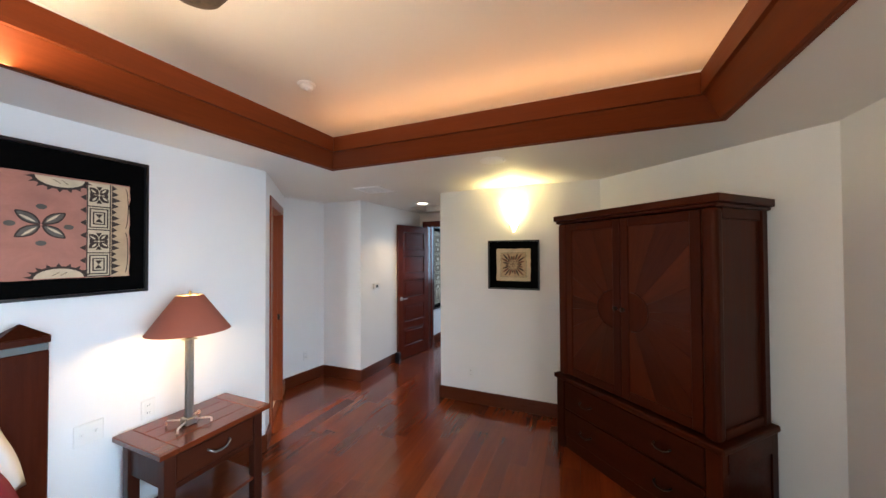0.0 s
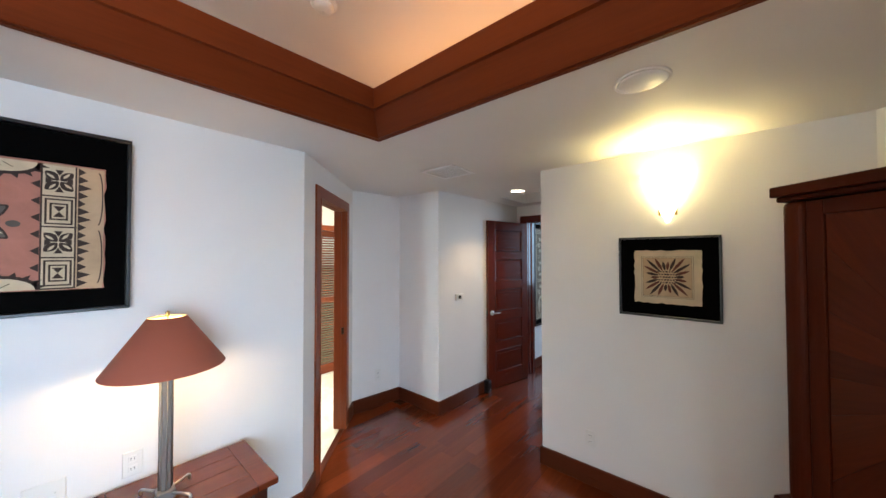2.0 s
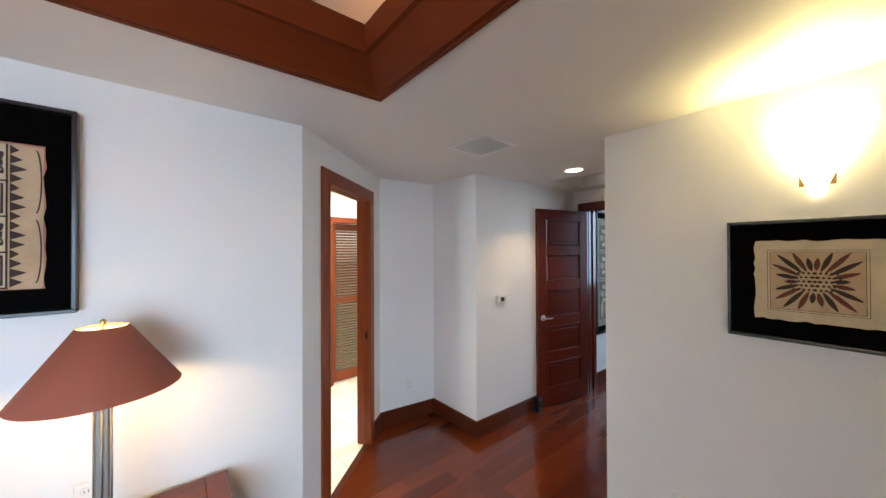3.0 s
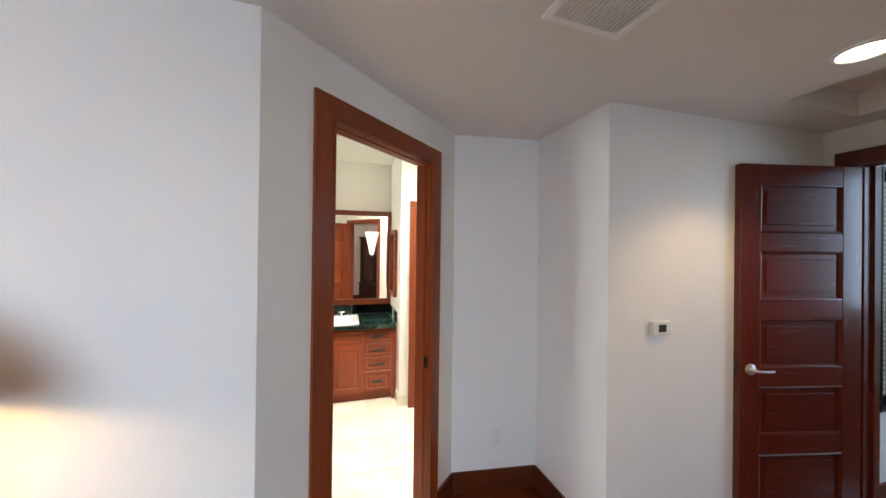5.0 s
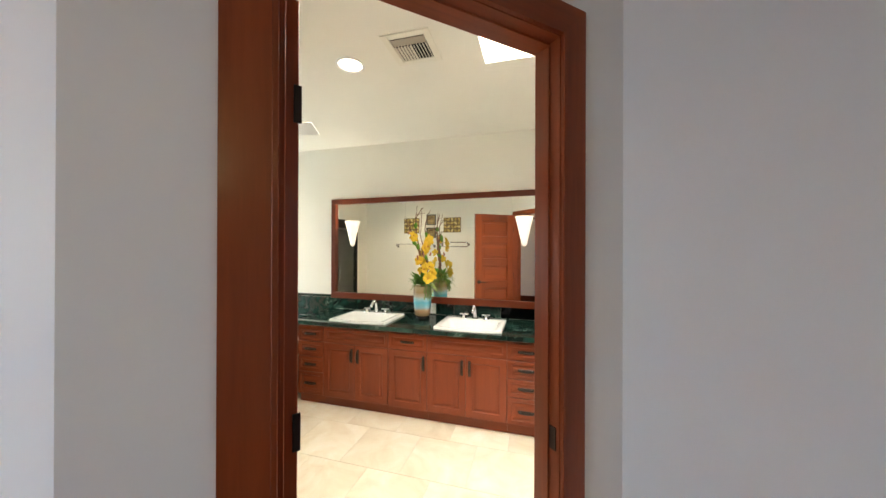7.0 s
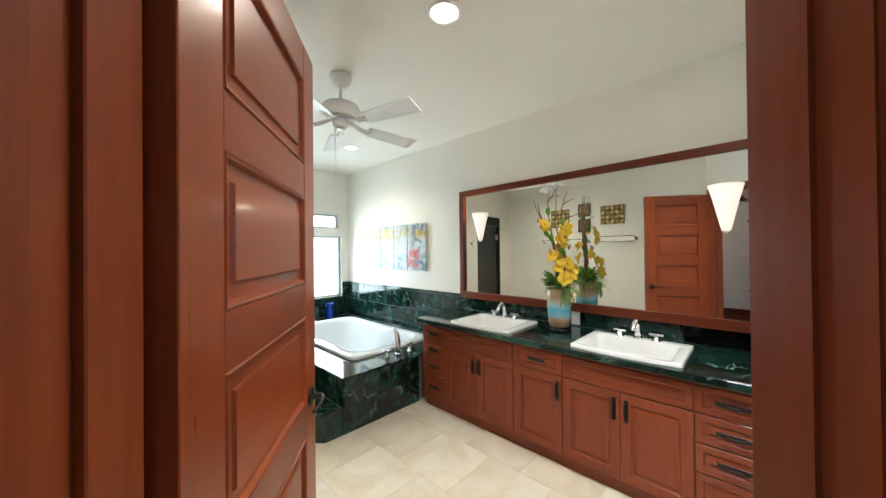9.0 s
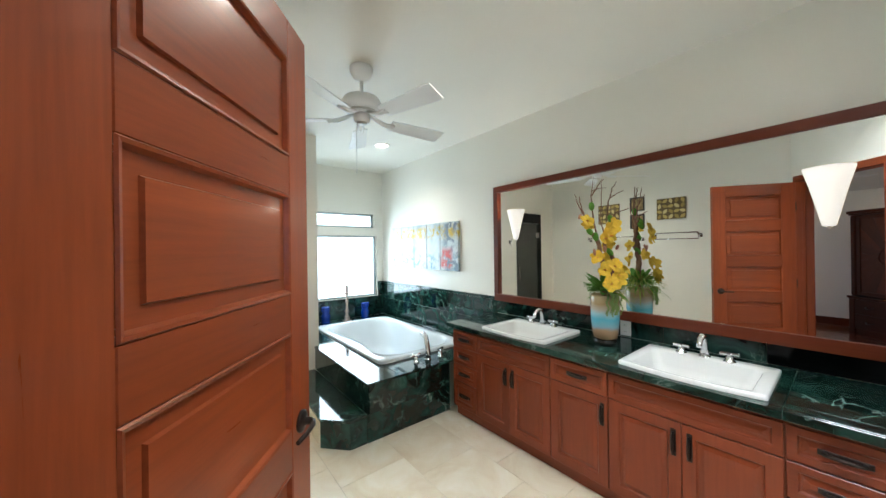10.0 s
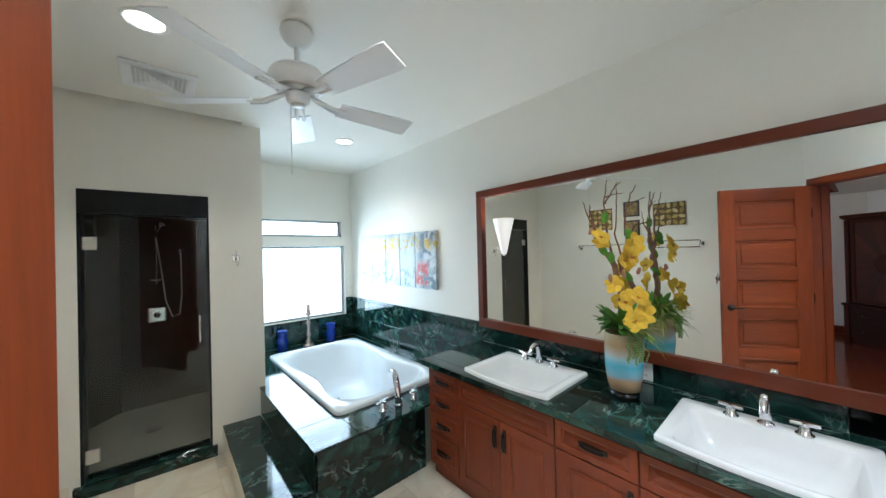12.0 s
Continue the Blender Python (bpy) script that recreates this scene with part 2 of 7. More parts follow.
SHADE_IN = mat("white_lampshade_lining", (0.85, 0.80, 0.70), 0.6)


def emit(name, color, strength):
    m = mat(name, color, 0.4)
    b = m.node_tree.nodes["Principled BSDF"]
    b.inputs["Emission Color"].default_value = (*color, 1)
    b.inputs["Emission Strength"].default_value = strength
    return m


CANLAMP = emit("lit_can_lens", (1.0, 0.90, 0.72), 7.0)
ALAB = emit("lit_alabaster_glass", (1.0, 0.84, 0.42), 6.0)
FROST = emit("lit_frosted_cone_glass", (1.0, 0.93, 0.83), 0.50)
SKYGLOW = emit("bright_outdoor_haze", (0.80, 0.93, 1.0), 3.0)


def glass(name, color=(1, 1, 1), rough=0.0, ior=1.45):
    m = mat(name, color, rough)
    b = m.node_tree.nodes["Principled BSDF"]
    b.inputs["Transmission Weight"].default_value, b.inputs["IOR"].default_value = 1.0, ior
    return m


GLASS = glass("clear_glass", (0.93, 0.98, 0.96), 0.0, 1.25)
BLUEGLASS = mat("cobalt_blue_glass", (0.004, 0.055, 0.42), 0.05, 0.0, Transmission_Weight=0.45, IOR=1.5)

# ---------- mesh helpers ----------
def part(name, bm, material, parent=None, label="", **tags):
    me = bpy.data.meshes.new(name)
    bm.normal_update()
    bm.to_mesh(me)
    bm.free()
    for k in (material if isinstance(material, (list, tuple)) else [material]):
        me.materials.append(k)
    ob = new(name, me)
    ob.parent = parent
    return tagged(ob, label=label, **tags)


def root(name, m, label, category, group=""):
    ob = new(name)
    ob.matrix_world = m
    return tagged(ob, label=label, category=category, group=group)


def box(x0, x1, y0, y1, z0, z1, bev=0.0, bm=None, mi=0, segs=1):
    bm2 = bmesh.new()
    vs = [bm2.verts.new((x, y, z)) for z in (z0, z1) for x, y in ((x0, y0), (x1, y0), (x1, y1), (x0, y1))]
    for f in ((3, 2, 1, 0), (4, 5, 6, 7), (0, 1, 5, 4), (1, 2, 6, 5), (2, 3, 7, 6), (3, 0, 4, 7)):
        bm2.faces.new([vs[i] for i in f]).material_index = mi
    if bev:
        bmesh.ops.bevel(bm2, geom=bm2.edges[:], offset=bev, segments=segs, affect="EDGES", profile=0.5)
        for f in bm2.faces:
            f.material_index = mi
    if bm is None:
        return bm2
    me = bpy.data.meshes.new("t")
    bm2.to_mesh(me)
    bm.from_mesh(me)
    bpy.data.meshes.remove(me)
    bm2.free()
    return bm


def prism(points, z0, z1, bev=0.0, holes=()):
    """An upright prism over a plan outline (anticlockwise)."""
    bm = bmesh.new()
    if holes:
        edges = []
        for loop in (points, *holes):
            vs = [bm.verts.new((x, y, z0)) for x, y in loop]
            edges += [bm.edges.new((vs[i], vs[(i + 1) % len(vs)])) for i in range(len(vs))]
        r = bmesh.ops.triangle_fill(bm, use_beauty=True, use_dissolve=False, edges=edges)
        faces = [g for g in r["geom"] if isinstance(g, bmesh.types.BMFace)]
    else:
        faces = [bm.faces.new([bm.verts.new((x, y, z0)) for x, y in points])]
    r = bmesh.ops.extrude_face_region(bm, geom=faces)
    bmesh.ops.translate(bm, vec=(0, 0, z1 - z0), verts=[g for g in r["geom"] if isinstance(g, bmesh.types.BMVert)])
    bmesh.ops.recalc_face_normals(bm, faces=bm.faces[:])
    if bev:
        bmesh.ops.bevel(bm, geom=[e for e in bm.edges if e.calc_face_angle(0) > 0.5], offset=bev, segments=1, affect="EDGES")
    return bm


def lathe(profile, segs=24, center=(0, 0, 0), smooth=True, bm=None):
    bm = bm or bmesh.new()
    rings = []
    for r, z in profile:
        if r < 1e-5:
            rings.append([bm.verts.new((center[0], center[1], center[2] + z))])
        else:
            rings.append([bm.verts.new((center[0] + r * math.cos(2 * math.pi * k / segs), center[1] + r * math.sin(2 * math.pi * k / segs), center[2] + z)) for k in range(segs)])
    for a, b in zip(rings, rings[1:]):
        for k in range(segs):
            q = [a[k % len(a)], a[(k + 1) % len(a)], b[(k + 1) % len(b)], b[k % len(b)]]
            q = list(dict.fromkeys(q))
            if len(q) > 2:
                bm.faces.new(q).smooth = smooth
    bmesh.ops.recalc_face_normals(bm, faces=bm.faces[:])
    return bm


def tube(points, radius, segs=8, bm=None, taper=None, smooth=True):
    bm = bm or bmesh.new()
    pts = [Vector(p) for p in points]
    rings, side = [], None
    for i, p in enumerate(pts):
        d = (pts[min(i + 1, len(pts) - 1)] - pts[max(i - 1, 0)]).normalized()
        if side is None:
            side = d.orthogonal().normalized()
        side = (side - d * side.dot(d)).normalized()
        up = d.cross(side)
        r = radius if taper is None else radius + (taper - radius) * i / (len(pts) - 1)
        rings.append([bm.verts.new(p + r * (math.cos(2 * math.pi * k / segs) * side + math.sin(2 * math.pi * k / segs) * up)) for k in range(segs)])
    for a, b in zip(rings, rings[1:]):
        for k in range(segs):
            bm.faces.new((a[k], a[(k + 1) % segs], b[(k + 1) % segs], b[k])).smooth = smooth
    bm.faces.new(rings[0][::-1])
    bm.faces.new(rings[-1])
    return bm


def wall(name, p0, p1, z0, z1, thick, openings, material, label="painted plaster wall"):
    """A wall whose face runs from p0 to p1; its thickness lies to the right of that way. Openings are (s0, s1, z0, z1)."""
    a, b = Vector((*p0, 0)), Vector((*p1, 0))
    d = (b - a).normalized()
    n = Vector((d.y, -d.x, 0)) * thick
    length = (b - a).length
    ss = sorted({0.0, length, *[v for o in openings for v in o[:2]]})
    zs = sorted({z0, z1, *[v for o in openings for v in o[2:]]})
    solid = {}
    for i in range(len(ss) - 1):
        for k in range(len(zs) - 1):
            s, z = (ss[i] + ss[i + 1]) / 2, (zs[k] + zs[k + 1]) / 2
            solid[i, k] = not any(o[0] < s < o[1] and o[2] < z < o[3] for o in openings)
    bm, made = bmesh.new(), {}

    def vert(i, k, back):
        if (i, k, back) not in made:
            p = a + d * ss[i] + (n if back else Vector())
            made[i, k, back] = bm.verts.new((p.x, p.y, zs[k]))
        return made[i, k, back]

    for (i, k), s in solid.items():
        if not s:
            continue
        for back in (0, 1):
            bm.faces.new([vert(i, k, back), vert(i + 1, k, back), vert(i + 1, k + 1, back), vert(i, k + 1, back)])
        for (di, dk), ends in (((-1, 0), ((i, k), (i, k + 1))), ((1, 0), ((i + 1, k), (i + 1, k + 1))), ((0, -1), ((i, k), (i + 1, k))), ((0, 1), ((i, k + 1), (i + 1, k + 1)))):
            if not solid.get((i + di, k + dk), False):
                (e, f), (g, h) = ends
                bm.faces.new([vert(e, f, 0), vert(g, h, 0), vert(g, h, 1), vert(e, f, 1)])
    bmesh.ops.recalc_face_normals(bm, faces=bm.faces[:])
    return part(name, bm, material, None, label, kind="structure")


def frame_of(p0, p1):
    """A pose with x along p0 to p1 and y to its left, at p0."""
    d = Vector((p1[0] - p0[0], p1[1] - p0[1]))
    return pose(p0[0], p0[1], 0, 0, 0, math.degrees(math.atan2(d.y, d.x)))

# ---------- structure ----------
A, N, C1, C2, D0, WE = (-1.072, 1.493), (-1.938, 2.425), (-1.86, 3.000), (-1.255, 3.012), (-1.20, 4.60), (-0.114, 2.98)
WC1, WC2 = (1.545, 2.98), (2.65, 1.985)
ZC, ZB = 2.335, 2.635
wall("wall_west", (-1.07, -3.6), A, 0, 3.0, -0.13, [], WALL, "smooth warm white plastered bedroom wall")
DOOR_S = (0.281, 0.996)
wall("wall_angled_door", A, N, 0, 3.0, -0.087, [(DOOR_S[0] - 0.015, DOOR_S[1] + 0.015, 0, 2.095)], WALL, "white angled wall with the bathroom doorway")
wall("wall_niche_side", N, C1, 0, 3.0, -0.12, [], WALL, "white side wall of the shallow corner niche")
wall("wall_niche_back", C1, C2, 0, 3.0, -0.12, [], WALL, "white back wall of the shallow corner niche")
wall("wall_corridor_west", C2, D0, 0, 3.0, -0.12, [], WALL, "white corridor wall that holds the thermostat")
wall("wall_entry_door", (-1.20, 4.60), (-0.10, 4.60), 0, 3.0, -0.13, [(0.13, 0.97, 0, 2.12)], WALL, "white wall round the entry doorway")
wall("wall_hall_west", (-1.12, 4.73), (-1.07, 8.0), 0, 3.0, -0.12, [], WALL, "white hall wall behind the large framed cloth")
wall("wall_hall_north", (-1.2, 8.0), (1.6, 8.0), 0, 3.0, -0.12, [], WALL)
wall("wall_hall_east", (1.6, 8.0), (1.6, 4.60), 0, 3.0, -0.12, [], WALL)
wall("wall_corridor_east", (-0.114, 4.73), (-0.114, 3.1205), 0, 3.0, -0.12, [], WALL, "white end face of the bedroom wall at the corridor")
wall("wall_north", (0.023, 2.98), WC1, 0, 3.0, -0.14, [], WALL, "white bedroom wall with a sconce and small framed print")
part("wall_end_cap", box(-0.114, 0.023, 2.98, 3.12, 0, 3.0), WALL, None, "squared white plaster wall end", kind="structure")
wall("wall_hall_south", (-0.10, 4.73), (1.6, 4.73), 0, 3.0, 0.13, [], WALL)
wall("wall_angled_east", WC1, WC2, 0, 3.0, -0.14, [], WALL, "white angled wall behind the armoire")
wall("wall_east", WC2, (2.65, -3.6), 0, 3.0, -0.14, [(1.39, 3.49, 0.25, 2.15)], WALL, "white bedroom wall with a wide window")
wall("wall_south", (2.65, -3.6), (-1.07, -3.6), 0, 3.0, -0.14, [(0.45, 3.15, 0.05, 2.15)], WALL, "white bedroom wall with glass doors")

# bedroom ceiling with its raised tray and the small raised panel by the entry
TRAY = [(-0.66, -2.7), (2.04, -2.7), (2.055, 1.690), (-0.510, 1.662)]
OUTER = [(-1.07, -3.6), (2.65, -3.6), WC2, WC1, (-0.114, 2.98), (-0.114, 4.60), (-1.20, 4.60), C2, C1, N, A]
RECESS = [(-0.98, 3.82), (-0.20, 3.82), (-0.20, 4.40), (-0.98, 4.40)]
part("ceiling", prism(OUTER, ZC, ZC + 0.12, holes=(TRAY, RECESS)), CEIL, None, "flat white plaster ceiling border round a raised tray", kind="structure")
part("ceiling_recess", box(-1.19, -0.10, 3.74, 4.59, ZC + 0.12, ZC + 0.20), CEIL, None, "white recessed ceiling panel", kind="structure")
part("ceiling_tray", box(-1.0, 2.5, -3.2, 2.25, 2.80, 2.90), CEIL, None, "raised white tray ceiling lit by orange cove light", kind="structure")
for n, (q0, q1) in enumerate((((-0.93, -3.1), (-0.93, 2.1)), ((-0.93, 2.1), (2.45, 2.1)), ((2.45, 2.1), (2.45, -3.1)), ((2.45, -3.1), (-0.93, -3.1)))):
    wall("ceiling_cove_side", q0, q1, ZC + 0.12, 2.80, -0.05, [], CEIL, "white cove side above the tray beam")
part("ceiling_hall", box(-1.3, 1.72, 4.66, 8.1, 2.45, 2.55), CEIL, None, "white hall ceiling", kind="structure")


def beam(p0, p1, material, trim0, trim1, label):
    """A tray beam: a lower fascia, an upper board that stands proud of it towards the room, and a thin lip."""
    m = frame_of(p0, p1)
    length = (Vector(p1) - Vector(p0)).length
    th = root("tray_beam", m, label, "ceiling beam", "beams round the ceiling tray")
    bm = bmesh.new()
    rings = []
    for inset, z in ((0.0, ZC - 0.008), (0.016, ZC - 0.008), (0.106, ZC + 0.094), (0.0, ZC + 0.094)):
        rings.append([bm.verts.new((0.96 * inset * trim0, -inset, z)), bm.verts.new((length - 0.96 * inset * trim1, -inset, z))])
    for k in range(4):
        a, b = rings[k], rings[(k + 1) % 4]
        bm.faces.new((a[0], a[1], b[1], b[0]))
    bm.faces.new([r[0] for r in rings])
    bm.faces.new([r[1] for r in rings[::-1]])
    bmesh.ops.recalc_face_normals(bm, faces=bm.faces[:])
    part("fascia", bm, material, th)
    part("upper_board", prism([(0.120 * trim0, -0.125), (length - 0.120 * trim1, -0.125), (length, 0.0), (0, 0.0)], ZC + 0.095, ZC + 0.205), material, th)
    part("lower_lip", prism([(0, 0.0), (length, 0.0), (length + 0.02 * trim1, 0.018), (-0.02 * trim0, 0.018)], ZC - 0.012, ZC - 0.0005), material, th)
    return th


beam(TRAY[3], TRAY[2], BEAM_X, 1, 1, "red-brown stained wooden beam along the tray ceiling edge")
beam(TRAY[0], TRAY[3], BEAM_X, 1, 1, "red-brown stained wooden beam along the tray ceiling edge")
beam(TRAY[2], TRAY[1], BEAM_X, 1, 1, "red-brown stained wooden beam along the tray ceiling edge")
beam(TRAY[1], TRAY[0], BEAM_X, 1, 1, "red-brown stained wooden beam along the tray ceiling edge")


def baseboard(p0, p1, material=BASEW, h=0.138, t=0.016, g0=0.0, g1=0.0):
    m = frame_of(p0, p1)
    length = (Vector(p1) - Vector(p0)).length
    ob = part("baseboard", box(g0, length - g1, -t, -0.0005, 0.002, h, 0.002), material, None, "dark red-brown wooden baseboard" if material is BASEW else "cream painted baseboard", kind="structure")
    ob.matrix_world = m


baseboard((-1.07, -3.6), A)
baseboard(A, N, g0=0.0, g1=1.272 - 0.195)
baseboard(A, N, g0=1.082)
baseboard(N, C1)
baseboard(C1, C2, g1=-0.016)
baseboard(C2, D0, g0=-0.016)
baseboard((-1.12, 4.75), (-1.07, 8.0))
baseboard((-0.114, 4.60), WE, g1=-0.016)
baseboard((-0.114, 2.98), WC1, g0=-0.016)
baseboard(WC1, WC2)
baseboard(WC2, (2.65, -3.6))


def casing(p0, p1, s0, s1, ztop, w, thick, depth, wz, wx, label, jamb=True):
    """A door casing with its jambs round an opening from s0 to s1 on the wall p0-p1; the wall's room side is at -y."""
    m = frame_of(p0, p1)
    th = root("door_casing", m, label, "door frame")
    tagged(th, kind="structure")
    for nm, a, b in (("casing_upright", s0 - w, s0), ("casing_upright", s1, s1 + w)):
        ins = b if a < s0 - w / 2 else a
        out = a if a < s0 - w / 2 else b
        bm = bmesh.new()
        pts = [(out, 0.0), (out, ztop + w), (ins, ztop), (ins, 0.0)]
        fr = [bm.verts.new((x, -thick, z)) for x, z in pts]
        f = bm.faces.new(fr)
        r = bmesh.ops.extrude_face_region(bm, geom=[f])
        bmesh.ops.translate(bm, vec=(0, thick - 0.001, 0), verts=[g for g in r["geom"] if isinstance(g, bmesh.types.BMVert)])
        bmesh.ops.recalc_face_normals(bm, faces=bm.faces[:])
        part(nm, bm, wz, th)
        bead = part("casing_bead", box(ins - 0.006, ins + 0.006, -thick - 0.005, -thick + 0.002, 0.0, ztop, 0.002), wz, th)
    bm = bmesh.new()
    f = bm.faces.new([bm.verts.new((x, -thick, z)) for x, z in ((s0, ztop), (s1, ztop), (s1 + w, ztop + w), (s0 - w, ztop + w))])
    r = bmesh.ops.extrude_face_region(bm, geom=[f])
    bmesh.ops.translate(bm, vec=(0, thick - 0.001, 0), verts=[g for g in r["geom"] if isinstance(g, bmesh.types.BMVert)])
    bmesh.ops.recalc_face_normals(bm, faces=bm.faces[:])
    part("casing_head", bm, wx, th)
    if jamb:
        part("jamb", box(s0 - 0.014, s0 + 0.003, -0.001, depth + 0.002, 0.0, ztop + 0.003), wz, th)
        part("jamb", box(s1 - 0.003, s1 + 0.014, -0.001, depth + 0.002, 0.0, ztop + 0.003), wz, th)
        part("jamb_head", box(s0 + 0.003, s1 - 0.003, -0.001, depth + 0.002, ztop - 0.003, ztop + 0.014), wx, th)
        part("door_stop", box(s1 - 0.009, s1 - 0.003, 0.38 * depth, 0.62 * depth, 0.0, ztop - 0.014), wz, th)
        part("door_stop", box(s0 + 0.003, s0 + 0.009, 0.38 * depth, 0.62 * depth, 0.0, ztop - 0.014), wz, th)
        part("door_stop", box(s0 + 0.003, s1 - 0.003, 0.38 * depth, 0.62 * depth, ztop - 0.009, ztop - 0.003), wx, th)
        for a, b, proud in ((s0 - 0.070, s0 + 0.0175, 0.069), (s1 + 0.006, s1 + 0.070, 0.014)):
            part("rear_casing", box(a, b, depth + 0.0025, depth + proud, 0.0, ztop, 0.002), wz, th)
        part("rear_casing_head", box(s0 - 0.070, s1 + 0.070, depth + 0.001, depth + 0.014, ztop + 0.001, ztop + 0.065, 0.002), wx, th)
    return th


bath_casing = casing(A, N, DOOR_S[0], DOOR_S[1], 2.080, 0.086, 0.014, 0.096, FIR_Z, FIR_X, "red-brown stained fir casing round the bathroom doorway")
part("strike_plate", box(DOOR_S[1] - 0.006, DOOR_S[1] - 0.0015, 0.010, 0.034, 0.90, 0.965), BRONZE, bath_casing, "dark bronze strike plate")
entry_casing = casing((-1.20, 4.60), (-0.10, 4.60), 0.145, 0.955, 2.105, 0.085, 0.020, 0.13, DARKDOOR_Z, DARKDOOR_X, "dark red-brown casing round the entry doorway")


def panel_door(name, m, width, height, mz, mx, label, thick=0.040, stile=0.115, metal=None, metal_label="dark bronze lever handle"):
    """A five-panel door in its own frame: x from the hinge, y through it, z up."""
    th = root(name, m, label, "door")
    t = thick / 2
    for a, b in ((0, stile), (width - stile, width)):
        part("stile", box(a, b, -t, t, 0.008, height, 0.002), mz, th)
    n, top, rail, bottom = 5, 0.110, 0.105, 0.19
    ph = (height - top - bottom - rail * (n - 1)) / n
    z = bottom
    part("rail", box(stile + 0.0005, width - stile - 0.0005, -t + 0.0006, t - 0.0006, 0.008, bottom, 0.002), mx, th)
    for k in range(n):
        z1 = z + ph
        top_z = z1 + (rail if k < n - 1 else height - z1)
        part("rail", box(stile + 0.0005, width - stile - 0.0005, -t + 0.0006, t - 0.0006, z1, top_z, 0.002), mx, th)
        bm = bmesh.new()
        x0, x1 = stile, width - stile
        for side in (-1, 1):
            loops = []
            for inset, y in ((0.0, t - 0.001), (0.003, t + 0.003), (0.009, t + 0.001), (0.014, t - 0.011), (0.044, t - 0.011), (0.047, t - 0.004), (0.047, t - 0.004)):
                loops.append([bm.verts.new((x, side * y, zz)) for x, zz in ((x0 + inset, z + inset), (x1 - inset, z + inset), (x1 - inset, z1 - inset), (x0 + inset, z1 - inset))])
            for a, b in zip(loops[:-1], loops[1:-1]):
                for i in range(4):
                    bm.faces.new((a[i], a[(i + 1) % 4], b[(i + 1) % 4], b[i]))
            bm.faces.new(loops[-2])
        bmesh.ops.recalc_face_normals(bm, faces=bm.faces[:])
        part("panel", bm, mx, th)
        z = z1 + rail
    for hz in (0.25, height * 0.5, height - 0.25):
        part("hinge", box(-0.004, 0.002, -t - 0.006, -t + 0.012, hz - 0.045, hz + 0.045, 0.001), BRONZE, th, "dark bronze hinge")
    for side in (-1, 1):
        prof = [(0.001, 0.0), (0.031, 0.0), (0.031, 0.006), (0.024, 0.010), (0.018, 0.011), (0.011, 0.014), (0.010, 0.030), (0.001, 0.030)]
        bm = lathe(prof, 20)
        bmesh.ops.transform(bm, matrix=Matrix.Translation((width - 0.062, side * t, 0.940)) @ Matrix.Rotation(radians(90 if side < 0 else -90), 4, "X"), verts=bm.verts[:])
        rose = part("door_lever", bm, metal or BRONZE, th, metal_label)
        y = side * (t + 0.036)
        part("lever_arm", tube([(width - 0.062, side * (t + 0.022), 0.940), (width - 0.064, y, 0.940), (width - 0.080, y + side * 0.006, 0.939), (width - 0.125, y + side * 0.006, 0.937), (width - 0.165, y, 0.936)], 0.0085, 10, taper=0.006), metal or BRONZE, rose)
    part("latch_plate", box(width - 0.0005, width + 0.0015, -0.012, 0.012, 0.91, 0.97), BRONZE, th)
    return th


HB, FB = (-1.409, 1.594), (-1.844, 1.037)
panel_door("bathroom_door", frame_of(HB, FB), 0.707, 2.070, FIR_Z, FIR_X, "open red-brown fir five-panel door with a bronze lever", thick=0.050)
HE, FE = (-1.045, 4.575), (-1.210, 3.860)
panel_door("entry_door", frame_of(HE, FE), 0.735, 2.085, DARKDOOR_Z, DARKDOOR_X, "open dark red-brown five-panel entry door with a nickel lever", metal=NICKEL, metal_label="brushed nickel lever handle")

# bathroom shell
BS = [(-1.21, -1.475), (-2.65, -1.355)]
wall("wall_bath_vanity", (-4.0, 2.28), (-4.0, -2.46), 0, 3.4, 0.14, [], BATHWALL, "cream wall behind the vanity mirror")
wall("wall_bath_window", (-4.0, -2.46), (-2.65, -2.46), 0, 3.4, 0.14, [(0.105, 1.125, 0.735, 1.655), (0.145, 1.125, 1.775, 1.985)], BATHWALL, "cream bathroom wall with two stacked windows")
wall("wall_bath_alcove", (-2.65, -2.46), (-2.65, -1.372), 0, 3.4, 0.14, [], BATHWALL, "cream alcove wall beside the bathtub")
SW = (Vector(BS[1]) - Vector(BS[0])).length
S0, S1 = 0.375, 1.075
wall("wall_bath_shower", BS[1], BS[0], 0, 3.4, 0.12, [(SW - S1, SW - S0, 0.085, 2.022)], BATHWALL, "cream wall with the glass shower door")
wall("wall_bath_towel", (-1.21, -1.475), (-1.21, 0.955), 0, 3.4, 0.007, [], BATHWALL, "cream wall behind the towel bars")
part("wall_bath_return", prism([(-1.205, 0.94), (-1.211, 0.94), (-1.268, 1.562), (-1.195, 1.500)][::-1], 0, 3.4), BATHWALL, None, "pale cream stub wall beside the bathroom door", kind="structure")
wall("wall_bath_north", (-3.3205, 2.28), (-4.0, 2.28), 0, 3.4, 0.12, [], BATHWALL, "cream side wall at the end of the vanity")
wall("wall_bath_closet", (-3.20, 3.35), (-3.20, 2.28), 0, 3.4, 0.12, [(0.30, 0.92, 0, 2.02)], BATHWALL, "cream wall round the louvred closet door")
wall("wall_bath_end", (-1.9, 3.35), (-3.20, 3.35), 0, 3.4, 0.12, [], BATHWALL)
wall("wall_bath_east", (-2.06, 2.42), (-1.97, 3.35), 0, 3.4, 0.008, [], BATHWALL)
m_an = frame_of(A, N)
